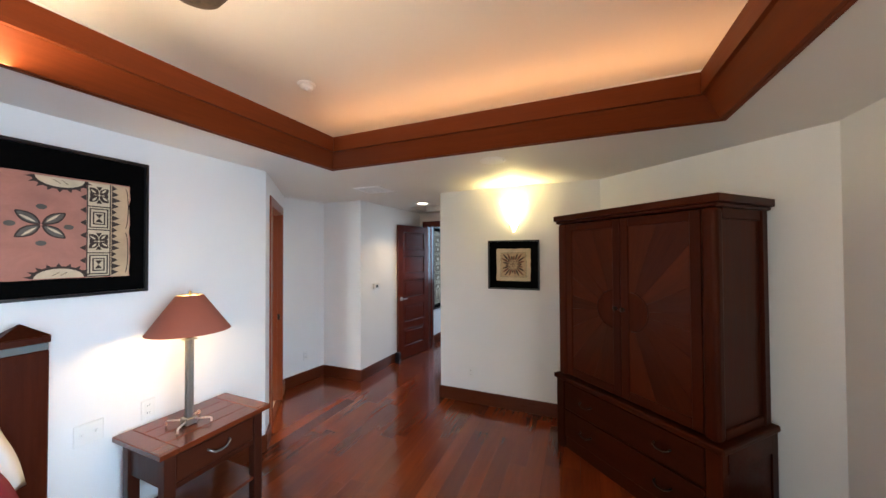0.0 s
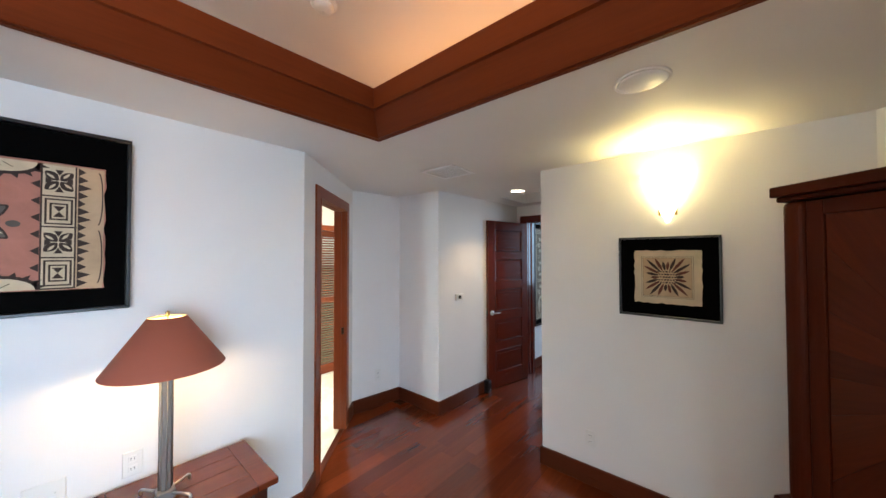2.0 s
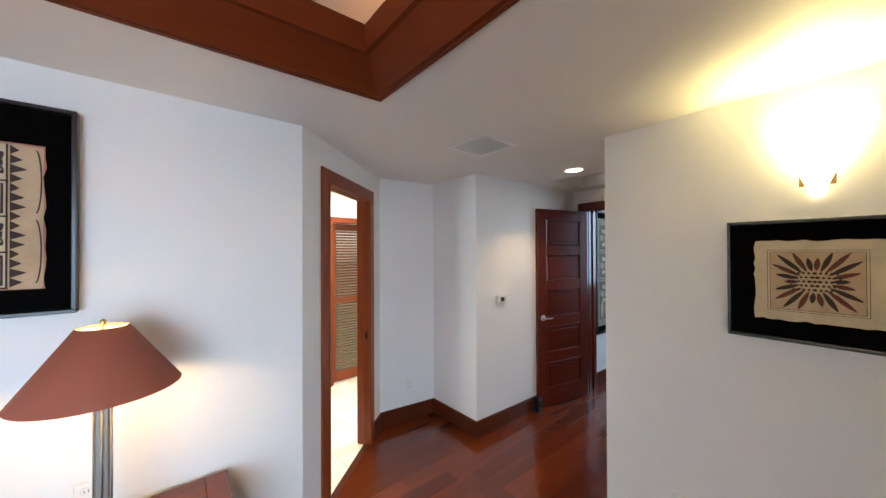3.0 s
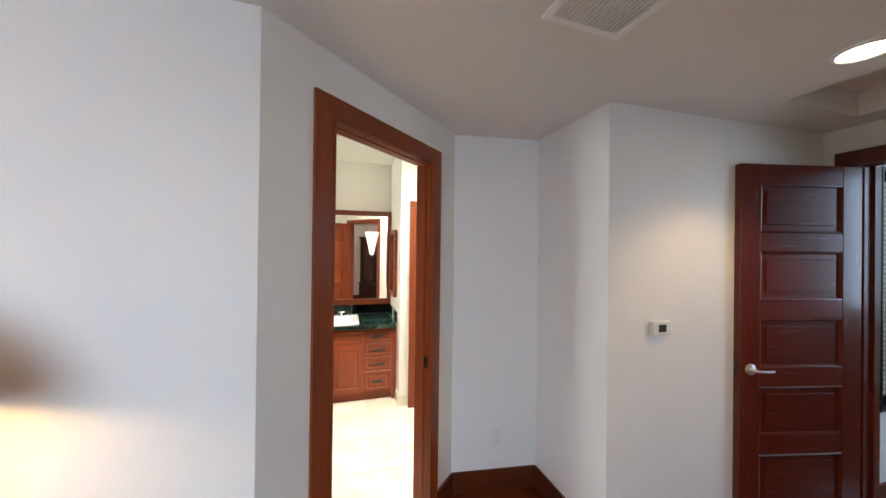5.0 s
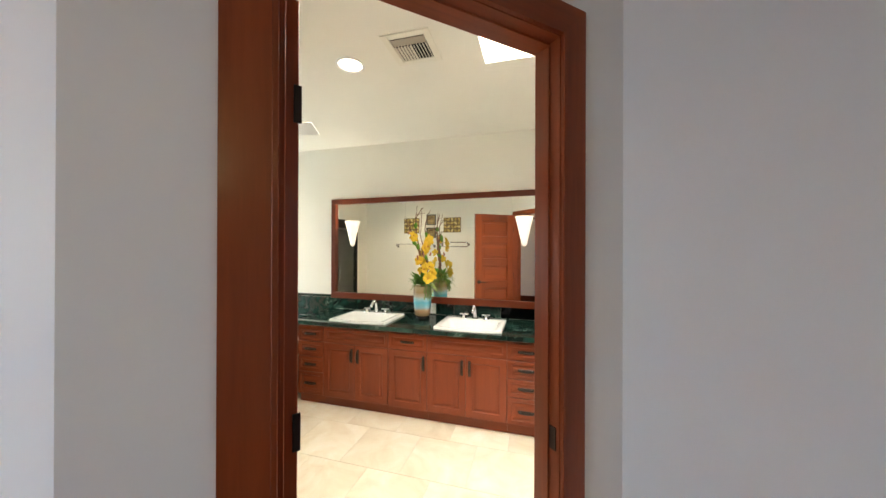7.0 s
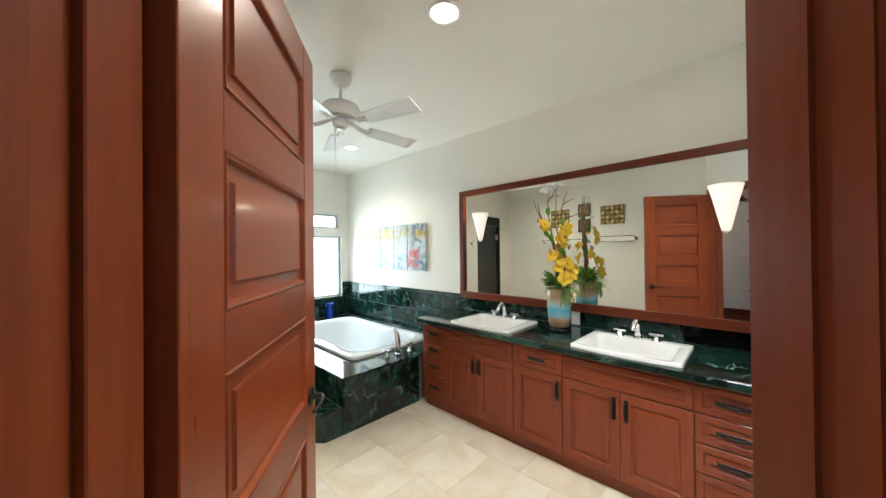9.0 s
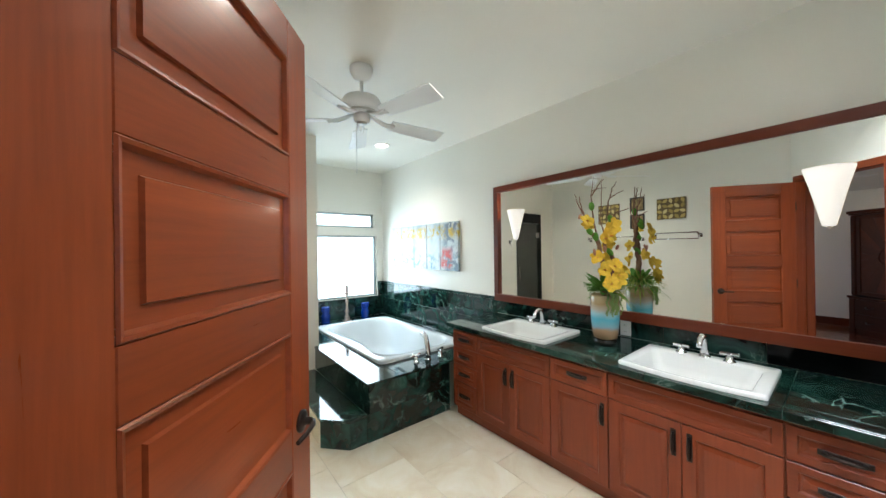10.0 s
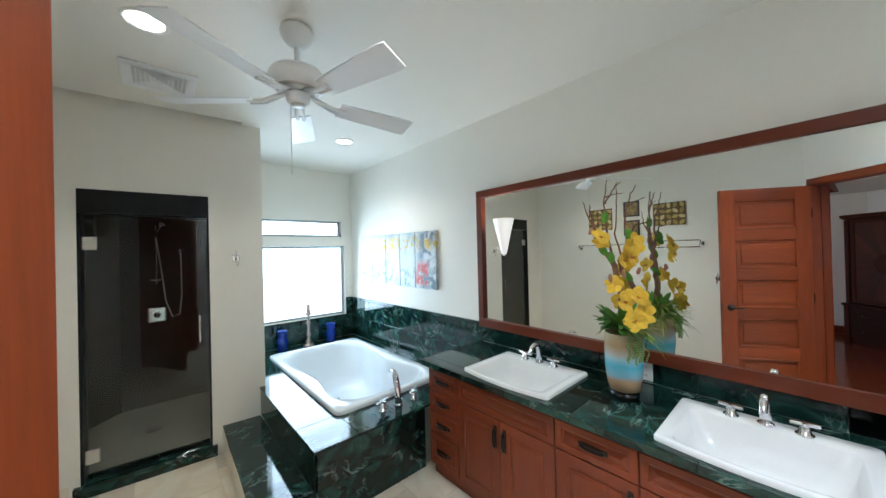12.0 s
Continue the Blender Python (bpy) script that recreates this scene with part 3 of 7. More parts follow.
for nm, bx in (("wall_bath_door_side", (-0.02, DOOR_S[0] - 0.016, 0.088, 0.095, 0, 3.0)), ("wall_bath_door_side", (DOOR_S[1] + 0.016, 1.36, 0.088, 0.095, 0, 3.0)), ("wall_bath_door_head", (DOOR_S[0] - 0.016, DOOR_S[1] + 0.016, 0.088, 0.095, 2.096, 3.0))):
    ob = part(nm, box(*bx), BATHWALL, None, "cream painted wall round the bathroom door", kind="structure")
    ob.matrix_world = m_an
SKYL = [(-2.785, 1.85), (-2.10, 1.85), (-2.10, 2.62), (-2.785, 2.62)]
BOUT = [(-4.14, -2.60), (-2.51, -2.60), (-2.51, -1.3), (-1.13, -1.4), (-1.13, 1.50), (-2.06, 2.46), (-1.95, 3.45), (-3.32, 3.45), (-3.32, 2.40), (-4.14, 2.40)]
part("ceiling_bathroom", prism(BOUT, ZB, ZB + 0.10, holes=(SKYL,)), BATHCEIL, None, "smooth pale bathroom ceiling", kind="structure")
for n in range(4):
    wall("ceiling_skylight_shaft", SKYL[n], SKYL[(n + 1) % 4], ZB + 0.101, 3.3, 0.04, [], BATHCEIL, "white skylight shaft")
part("skylight_glazing", box(-2.83, -2.05, 1.81, 2.67, 3.3, 3.31), SKYGLOW, None, "bright diffusing skylight panel", kind="structure")
# baseboards of the bathroom
CREAMB = paint("cream_baseboard_paint", (0.78, 0.72, 0.58), 0.45)
baseboard(BS[0], (BS[0][0] + (BS[1][0] - BS[0][0]) * (S0 - 0.05) / SW, BS[0][1] + 0.12 * (S0 - 0.05) / SW), CREAMB, 0.10, -0.014)
baseboard((-3.36, 2.28), (-3.20, 2.28), CREAMB, 0.11, 0.014)
baseboard((-3.20, 2.28), (-3.20, 2.36), CREAMB, 0.11, 0.014)
# unseen slab over the whole house, added to keep sky light out
part("sky_block_slab", box(-5.2, 3.4, -4.6, 9.0, 3.42, 3.5), CEIL, None, "unseen slab over the ceilings that shuts out sky light", kind="structure").hide_render = False

# ---------- bathroom fittings ----------
def seat_tile(name, x0, x1, y0, y1, z0, z1, parent, material=None, label=""):
    return part(name, box(x0, x1, y0, y1, z0, z1, 0.0015), material or GREEN, parent, label)


# windows
def window(name, x0, x1, z0, z1, label, mullion=False):
    th = root(name, pose(0, -2.53, 0), label, "window")
    tagged(th, kind="structure")
    w = 0.022
    part("window_frame", box(x0, x1, -0.02, 0.02, z0, z0 + w, 0.002), ALU, th)
    part("window_frame", box(x0, x1, -0.02, 0.02, z1 - w, z1, 0.002), ALU, th)
    part("window_frame", box(x0, x0 + w, -0.02, 0.02, z0 + w, z1 - w, 0.002), ALU, th)
    part("window_frame", box(x1 - w, x1, -0.02, 0.02, z0 + w, z1 - w, 0.002), ALU, th)
    pane = part("pane", box(x0 + w, x1 - w, -0.003, 0.003, z0 + w, z1 - w), GLASS, th, "clear window glass")
    pane.visible_shadow = False
    return th


window("window_lower", -3.893, -2.877, 0.738, 1.652, "wide bathroom window over the tub with bright daylight")
window("window_upper", -3.853, -2.877, 1.778, 1.983, "narrow transom window with a grey frame")
part("backdrop_garden", box(-6.5, 0.0, -5.2, -5.15, -1.0, 4.5), SKYGLOW, None, "bright hazy daylight outside the window", kind="structure")

# marble splash along the walls
BLACKTILE = mat("black_polished_marble", (0.002, 0.0025, 0.0025), 0.10, 0.0, Specular_IOR_Level=0.15)
splash = root("marble_splashback", pose(0, 0, 0), "dark green veined marble splashback tiles", "tile splashback")
for k in range(5):
    y0 = -2.455 + k * 0.476
    y1 = min(y0 + 0.474, -0.078)
    seat_tile("tile", -3.9995, -3.980, y0, y1, 0.445, 0.70, splash)
    seat_tile("tile", -3.9995, -3.980, y0, y1, 0.703, 0.925, splash)
    seat_tile("edge_tile", -3.9995, -3.976, y0, y1, 0.928, 0.955, splash)
for a, b in ((-3.979, -3.52), (-3.517, -3.08), (-3.077, -2.655)):
    seat_tile("tile", a, b, -2.459, -2.441, 0.445, 0.733, splash)
seat_tile("tile", -3.979, -3.898, -2.459, -2.441, 0.735, 0.955, splash)
for k in range(5):
    y0 = -0.075 + k * 0.475
    y1 = min(y0 + 0.472, 2.275)
    seat_tile("tile", -3.9995, -3.980, y0, y1, 0.801, 0.919, splash, BLACKTILE if k == 4 else GREEN)
seat_tile("tile", -3.979, -3.36, 2.262, 2.2795, 0.801, 0.919, splash)

# bathtub deck and step
deck = root("bathtub_deck", pose(0, 0, 0), "dark green veined marble tub deck with tiled faces", "bathtub surround")
TX0, TX1, TY0, TY1 = -3.867, -2.862, -2.155, -0.405
part("deck_core", box(-3.975, -2.630, TY1 + 0.02, -0.150, 0.01, 0.424), DGROUT, deck)
part("deck_core", box(-2.84, -2.630, -2.435, TY1 + 0.02, 0.01, 0.424), DGROUT, deck)
# top slabs round the basin
xs = [-3.978, -3.84, -3.52, -3.20, -2.885, -2.606]
for a, b in zip(xs[:-1], xs[1:]):
    seat_tile("tile", a, b - 0.002, TY1 - 0.03, -0.121, 0.426, 0.444, deck)
    seat_tile("tile", a, b - 0.002, -2.439, TY0 + 0.03, 0.426, 0.444, deck)
ys = [TY0 + 0.032, -1.72, -1.28, -0.85, TY1 - 0.032]
for a, b in zip(ys[:-1], ys[1:]):
    seat_tile("tile", TX1 - 0.02, -2.606, a, b - 0.002, 0.426, 0.444, deck)
    seat_tile("tile", -3.978, TX0 + 0.02, a, b - 0.002, 0.426, 0.444, deck)
# front and side faces
for a, b in zip((-3.40, -3.285, -2.955, -2.610), (-3.287, -2.957, -2.612)):
    seat_tile("tile", a, b, -0.147, -0.126, 0.215, 0.424, deck)
for a, b in zip((-3.40, -3.20, -2.90), (-3.202, -2.902, -2.610)):
    seat_tile("tile", a, b, -0.147, -0.126, 0.004, 0.213, deck)
for a, b in ((-0.126, -0.55), (-0.552, -1.0), (-1.002, -1.352)):
    seat_tile("tile", -2.628, -2.610, b, a, 0.215, 0.424, deck)
step = root("bathtub_step", pose(0, 0, 0), "low dark green marble step beside the tub", "step")
STEP = [(-2.608, -1.352), (-2.345, -1.374), (-2.318, -0.30), (-2.475, -0.128), (-2.608, -0.128)]
part("step_core", prism([(-2.60, -1.345), (-2.36, -1.366), (-2.335, -0.31), (-2.482, -0.15), (-2.60, -0.15)], 0.008, 0.192), DGROUT, step)
part("tile", prism([(-2.608, -0.62), (-2.327, -0.62), (-2.318, -0.30), (-2.475, -0.128), (-2.608, -0.128)], 0.194, 0.212, 0.0015), GREEN, step)
part("tile", prism([(-2.608, -1.0), (-2.335, -1.0), (-2.328, -0.622), (-2.608, -0.622)], 0.194, 0.212, 0.0015), GREEN, step)
part("tile", prism([(-2.608, -1.352), (-2.345, -1.374), (-2.336, -1.002), (-2.608, -1.002)], 0.194, 0.212, 0.0015), GREEN, step)
for p, q in (((-2.345, -1.370), (-2.332, -0.80)), ((-2.332, -0.797), (-2.320, -0.302)), ((-2.320, -0.300), (-2.475, -0.131)), ((-2.477, -0.130), (-2.606, -0.130))):
    L = (Vector(q) - Vector(p)).length
    o = part("tile", box(0, L, 0.0, 0.016, 0.004, 0.192, 0.001), TRAV if q[1] < -0.2 and p[1] < -0.6 else GREEN, step)
    o.matrix_world = frame_of(p, q)


def rrect(x0, x1, y0, y1, r, n=6):
    pts = []
    for cx, cy, a0 in ((x1 - r, y1 - r, 0), (x0 + r, y1 - r, 90), (x0 + r, y0 + r, 180), (x1 - r, y0 + r, 270)):
        for k in range(n + 1):
            a = radians(a0 + 90 * k / n)
            pts.append((cx + r * math.cos(a), cy + r * math.sin(a)))
    return pts


def skin(loops, close_last=True, smooth=True):
    bm = bmesh.new()
    rings = [[bm.verts.new(p) for p in loop] for loop in loops]
    for a, b in zip(rings, rings[1:]):
        for k in range(len(a)):
            bm.faces.new((a[k], a[(k + 1) % len(a)], b[(k + 1) % len(b)], b[k])).smooth = smooth
    if close_last:
        bm.faces.new(rings[-1]).smooth = smooth
    bmesh.ops.recalc_face_normals(bm, faces=bm.faces[:])
    bm.normal_update()
    return bm


def at_z(loop, z):
    return [(x, y, z) for x, y in loop]


# bathtub
tub = root("bathtub", pose(0, 0, 0), "white drop-in soaking tub with curved sides", "bathtub")
N6 = 7


def waist(x0, x1, y0, y1, r, pinch):
    """A rounded outline drawn in at its middle, like an hourglass."""
    out = []
    cx, cy, hy = (x0 + x1) / 2, (y0 + y1) / 2, (y1 - y0) / 2
    pts = rrect(x0, x1, y0, y1, r, N6)
    dense = []
    for i, p in enumerate(pts):
        q = pts[(i + 1) % len(pts)]
        steps = 10 if i % (N6 + 1) == N6 else 1
        dense += [(p[0] + (q[0] - p[0]) * k / steps, p[1] + (q[1] - p[1]) * k / steps) for k in range(steps)]
    for x, y in dense:
        t = (y - cy) / hy
        f = 1 - pinch * math.exp(-((t - 0.15) / 0.42) ** 2)
        out.append((cx + (x - cx) * f, y))
    return out


loops = [at_z(waist(TX0, TX1, TY0, TY1, 0.06, 0), 0.446), at_z(waist(TX0, TX1, TY0, TY1, 0.06, 0), 0.464),
         at_z(waist(TX0 + 0.008, TX1 - 0.008, TY0 + 0.008, TY1 - 0.008, 0.055, 0), 0.472),
         at_z(waist(TX0 + 0.060, TX1 - 0.060, TY0 + 0.055, TY1 - 0.075, 0.26, 0.15), 0.473),
         at_z(waist(TX0 + 0.068, TX1 - 0.068, TY0 + 0.068, TY1 - 0.085, 0.26, 0.16), 0.466),
         at_z(waist(TX0 + 0.078, TX1 - 0.078, TY0 + 0.095, TY1 - 0.095, 0.26, 0.18), 0.42),
         at_z(waist(TX0 + 0.100, TX1 - 0.100, TY0 + 0.16, TY1 - 0.12, 0.26, 0.20), 0.30),
         at_z(waist(TX0 + 0.130, TX1 - 0.130, TY0 + 0.26, TY1 - 0.15, 0.24, 0.21), 0.15),
         at_z(waist(TX0 + 0.170, TX1 - 0.170, TY0 + 0.36, TY1 - 0.20, 0.22, 0.20), 0.06),
         at_z(waist(TX0 + 0.26, TX1 - 0.26, TY0 + 0.46, TY1 - 0.28, 0.14, 0.18), 0.035)]
part("tub_shell", skin(loops), TUBW, tub)
for dx, yy in ((0.0, -0.62), (0.0, -1.9)):
    bm = lathe([(0.001, 0.0), (0.026, 0.0), (0.026, 0.004), (0.012, 0.006), (0.001, 0.006)], 16, (-3.364, -0.72 if yy > -1 else -1.55, 0.037))
    part("tub_drain" if yy > -1 else "tub_jet", bm, CHROME, tub, "chrome drain cover")

# tub filler
filler = root("bathtub_filler", pose(-3.27, -0.27, 0.444), "tall arched chrome tub spout", "bathtub faucet")
part("spout_base", lathe([(0.001, 0), (0.032, 0), (0.032, 0.008), (0.022, 0.014), (0.020, 0.022), (0.001, 0.022)], 18), CHROME, filler)
pts = [(0, 0.0, 0.015), (0.005, 0.002, 0.08), (0.008, -0.005, 0.145), (0.0, -0.035, 0.195), (-0.012, -0.085, 0.212), (-0.022, -0.125, 0.200)]
bm = bmesh.new()
dense = []
for i in range(len(pts) - 1):
    for k in range(3):
        dense.append(tuple(a + (b - a) * k / 3 for a, b in zip(pts[i], pts[i + 1])))
dense.append(pts[-1])
part("spout", tube(dense, 0.026, 12, taper=0.019), CHROME, filler)


def lever_handle(name, m, label, h=0.055, arm=0.075, turn=0.0):
    th = root(name, m, label, "faucet handle", "chrome faucet handles")
    part("base", lathe([(0.001, 0), (0.027, 0), (0.027, 0.006), (0.018, 0.010), (0.017, h * 0.7), (0.012, h * 0.8), (0.001, h * 0.8)], 16), CHROME, th)
    a = radians(turn)
    c, s = math.cos(a), math.sin(a)
    bm = box(-arm * 0.75, arm * 0.75, -0.010, 0.010, h * 0.8, h * 0.8 + 0.014, 0.004, segs=2)
    bmesh.ops.transform(bm, matrix=Matrix.Rotation(a, 4, "Z"), verts=bm.verts[:])
    part("lever", bm, CHROME, th)
    bm = box(-0.009, 0.009, -arm * 0.4, arm * 0.4, h * 0.8 + 0.0005, h * 0.8 + 0.0135, 0.004, segs=2)
    bmesh.ops.transform(bm, matrix=Matrix.Rotation(a, 4, "Z"), verts=bm.verts[:])
    part("cross_lever", bm, CHROME, th)
    return th


h0 = lever_handle("deck_mount_lever", pose(-3.135, -0.265, 0.444), "chrome cross-lever tub handle", 0.075, 0.085, 20)
copy_thing(h0, pose(-3.40, -0.26, 0.444, 0, 0, 10))

# vanity cabinets
VX = -3.375           # the plane of the doors' faces
vanity = []


def cab_front(parent, name, y0, y1, z0, z1, pull=None, label=""):
    """A raised-panel door or drawer front that faces +x."""
    bm = bmesh.new()
    x = VX
    loops = []
    fr = 0.052 if (z1 - z0) > 0.25 else 0.030
    for inset, xx in ((0.0, x - 0.018), (0.0, x - 0.002), (0.002, x), (fr, x), (fr + 0.005, x - 0.007), (fr + 0.012, x - 0.008), (fr + 0.030, x - 0.0015)):
        loops.append([(xx, y, z) for y, z in ((y0 + inset, z0 + inset), (y1 - inset, z0 + inset), (y1 - inset, z1 - inset), (y0 + inset, z1 - inset))])
    bm = skin(loops, True, False)
    f = part(name, bm, CHERRY_Z if (z1 - z0) > 0.25 else CHERRY_X, parent, label)
    if pull:
        y, z, upright = pull
        L = 0.048
        a, b = ((0, 0, -L), (0, 0, L)) if upright else ((0, -L, 0), (0, L, 0))
        pb = bmesh.new()
        d = [(x - 0.001, y + a[1] * 0.9, z + a[2] * 0.9), (x + 0.018, y + a[1], z + a[2]), (x + 0.024, y + a[1] * 0.5, z + a[2] * 0.5), (x + 0.026, y, z), (x + 0.024, y + b[1] * 0.5, z + b[2] * 0.5), (x + 0.018, y + b[1], z + b[2]), (x - 0.001, y + b[1] * 0.9, z + b[2] * 0.9)]
        tube(d, 0.0065, 8, pb)
        hy, hz = (0.011, L + 0.016) if upright else (L + 0.016, 0.011)
        box(x - 0.0015, x + 0.0035, y - hy, y + hy, z - hz, z + hz, 0.002, pb)
        part("pull", pb, BRONZE, f, "dark bronze arched pull")
    return f


def cabinet(y0, y1, kind, label):
    th = root("vanity_cabinet", pose(0, 0, 0), label, "bathroom cabinet", "vanity base cabinets")
    part("carcass", box(-3.975, VX - 0.020, y0 + 0.0005, y1 - 0.0005, 0.085, 0.60 if kind == "doors" else 0.756), CHERRY_Z, th)
    part("toe_kick", box(-3.97, VX - 0.045, y0 + 0.0005, y1 - 0.0005, 0.002, 0.084), CHERRY_X, th)
    part("face_strip", box(VX - 0.0195, VX - 0.012, y0 + 0.0005, y1 - 0.0005, 0.085, 0.756), CHERRY_X, th)
    g = 0.0035
    if kind == "drawers":
        for z0, z1 in ((0.605, 0.738), (0.460, 0.598), (0.315, 0.453), (0.100, 0.308)):
            cab_front(th, "drawer", y0 + g, y1 - g, z0, z1, ((y0 + y1) / 2, (z0 + z1) / 2, False))
    elif kind == "single":
        cab_front(th, "drawer", y0 + g, y1 - g, 0.605, 0.738, ((y0 + y1) / 2, 0.672, False))
        cab_front(th, "cabinet_door", y0 + g, y1 - g, 0.100, 0.598, (y1 - 0.032, 0.50, True))
    else:
        ym = (y0 + y1) / 2 - (0.0 if y0 > 1 else 0.0)
        cab_front(th, "false_front", y0 + g, y1 - g, 0.605, 0.738)
        cab_front(th, "cabinet_door", y0 + g, ym - 0.0015, 0.100, 0.598, (ym - 0.032, 0.50, True))
        cab_front(th, "cabinet_door", ym + 0.0015, y1 - g, 0.100, 0.598, (ym + 0.032, 0.50, True))
    return th


cabinet(-0.045, 0.240, "drawers", "cherry vanity drawer stack beside the tub")
cabinet(0.240, 0.905, "doors", "cherry vanity cabinet with two raised-panel doors")
cabinet(0.905, 1.266, "single", "cherry vanity cabinet with one drawer over one door")
cabinet(1.266, 1.937, "doors", "cherry vanity cabinet with two raised-panel doors")
cabinet(1.937, 2.230, "drawers", "cherry vanity stack of four drawers with bronze pulls")
th = root("vanity_filler", pose(0, 0, 0), "narrow cherry filler post at the wall", "bathroom cabinet")
part("post", box(-3.97, VX - 0.004, 2.231, 2.278, 0.002, 0.756, 0.001), CHERRY_Z, th)

# countertop
SINKS = ((0.284, 0.862), (1.312, 1.892))
top = root("vanity_countertop", pose(0, 0, 0), "dark green veined marble tile countertop", "countertop")
TZ0, TZ1 = 0.764, 0.800
SXB, SXF = -3.835, -3.405
edges = [-0.078, 0.284, 0.573, 0.862, 0.995, 1.312, 1.602, 1.892, 1.935, 2.261]
seams = [-0.078, 0.40, 0.998, 1.46, 1.935, 2.261]
for a, b in zip(seams[:-1], seams[1:]):
    cuts = [(SINK[0] + 0.02, SINK[1] - 0.02) for SINK in SINKS]
    pieces = [(a, b, -3.979, SXB - 0.002 + 0.02), (a, b, SXF - 0.02, -3.352)]
    segs_y = [(a, b)]
    for c0, c1 in cuts:
        segs_y = [s for p in segs_y for s in ((p[0], min(p[1], c0)), (max(p[0], c1), p[1])) if s[1] - s[0] > 0.004]
    for s0, s1 in segs_y:
        pieces.append((s0, s1, SXB + 0.018, SXF - 0.0205))
    for y0, y1, x0, x1 in pieces:
        seat_tile("tile", x0 + 0.0005, x1 - 0.0005, y0 + 0.0008, y1 - 0.0008, TZ1 - 0.016, TZ1, top)
    seat_tile("edge_tile", -3.352, -3.336, a + 0.0008, b - 0.0008, TZ0, TZ1 - 0.0005, top)
seat_tile("edge_tile", -3.979, -3.352, -0.090, -0.0785, TZ0, TZ1 - 0.0005, top)
part("counter_board", box(-3.978, -3.84, -0.075, 2.258, 0.757, 0.783), DGROUT, top)
part("counter_board", box(-3.40, -3.353, -0.075, 2.258, 0.757, 0.783), DGROUT, top)


def sink(yc, label):
    th = root("drop_in_sink", pose(-3.62, yc, 0.800), label, "sink", "sinks in the vanity")
    n = 9

    def outline(hx, hy, bow, r):
        pts = []
        base = rrect(-hx, hx, -hy, hy, r, n)
        dense = []
        for i, p in enumerate(base):
            q = base[(i + 1) % len(base)]
            st = 8 if i % (n + 1) == n else 1
            dense += [(p[0] + (q[0] - p[0]) * k / st, p[1] + (q[1] - p[1]) * k / st) for k in range(st)]
        for x, y in dense:
            t = max(0.0, x / hx)
            pts.append((x + bow * t * (1 - (y / hy) ** 2), y))
        return pts
    hx, hy = 0.226, 0.289
    lp = [at_z(outline(hx, hy, 0.030, 0.012), 0.0005), at_z(outline(hx, hy, 0.030, 0.012), 0.016), at_z(outline(hx - 0.005, hy - 0.005, 0.030, 0.012), 0.021)]

    def basin(fx, fy, z, r):
        cx = 0.035
        return [(cx + x, y, z) for x, y in outline(0.165 * fx, 0.235 * fy, 0.030 * fx, r)]
    lp.append([(x, y, 0.021) for x, y, z in basin(1.03, 1.03, 0, 0.03)])
    lp.append(basin(1.0, 1.0, 0.014, 0.035))
    lp.append(basin(0.92, 0.93, -0.05, 0.05))
    lp.append(basin(0.80, 0.84, -0.105, 0.06))
    lp.append(basin(0.50, 0.55, -0.125, 0.05))
    lp.append(basin(0.12, 0.09, -0.130, 0.008))
    part("basin", skin(lp), PORC, th)
    part("sink_drain", lathe([(0.001, 0), (0.022, 0), (0.022, 0.003), (0.001, 0.004)], 16, (0.035, 0, -0.1295)), CHROME, th, "chrome drain")
    return th


def faucet(yc):
    th = root("sink_faucet", pose(-3.79, yc, 0.821), "polished chrome high-arc sink faucet", "faucet", "sink faucets")
    part("base", lathe([(0.001, 0), (0.027, 0), (0.027, 0.006), (0.019, 0.012), (0.001, 0.012)], 18), CHROME, th)
    pts = [(0, 0, 0.008), (0.0, 0, 0.05), (0.004, 0, 0.085), (0.020, 0, 0.112), (0.048, 0, 0.122), (0.078, 0, 0.110), (0.100, 0, 0.085), (0.106, 0, 0.074)]
    part("spout", tube(pts, 0.019, 12, taper=0.012), CHROME, th)
    return th


s0 = sink(0.573, "white rectangular drop-in sink with a bowed front")
copy_thing(s0, pose(-3.62, 1.602, 0.800))
f0 = faucet(0.573)
copy_thing(f0, pose(-3.79, 1.602, 0.821))
h1 = lever_handle("faucet_handle", pose(-3.785, 0.470, 0.821), "chrome cross-lever faucet handle", 0.045, 0.055, 80)
for y, r in ((0.676, 95), (1.497, 85), (1.707, 100)):
    copy_thing(h1, pose(-3.785, y, 0.821, 0, 0, r - 80))

# mirror
mir = root("vanity_mirror", pose(-4.0, 0, 0), "wide wall mirror in a red-brown wooden frame", "mirror")
MY0, MY1, MZ0, MZ1, fw, fr = -0.100, 2.276, 0.920, 2.040, 0.056, 0.045
lean = radians(1.9)       # the wall behind runs out of true, so the frame is deeper at the far end
X_LEFT, X_RIGHT = 0.030, 0.094
def frame_depth(y):
    return X_LEFT + (X_RIGHT - X_LEFT) * (y - MY0) / (MY1 - MY0)


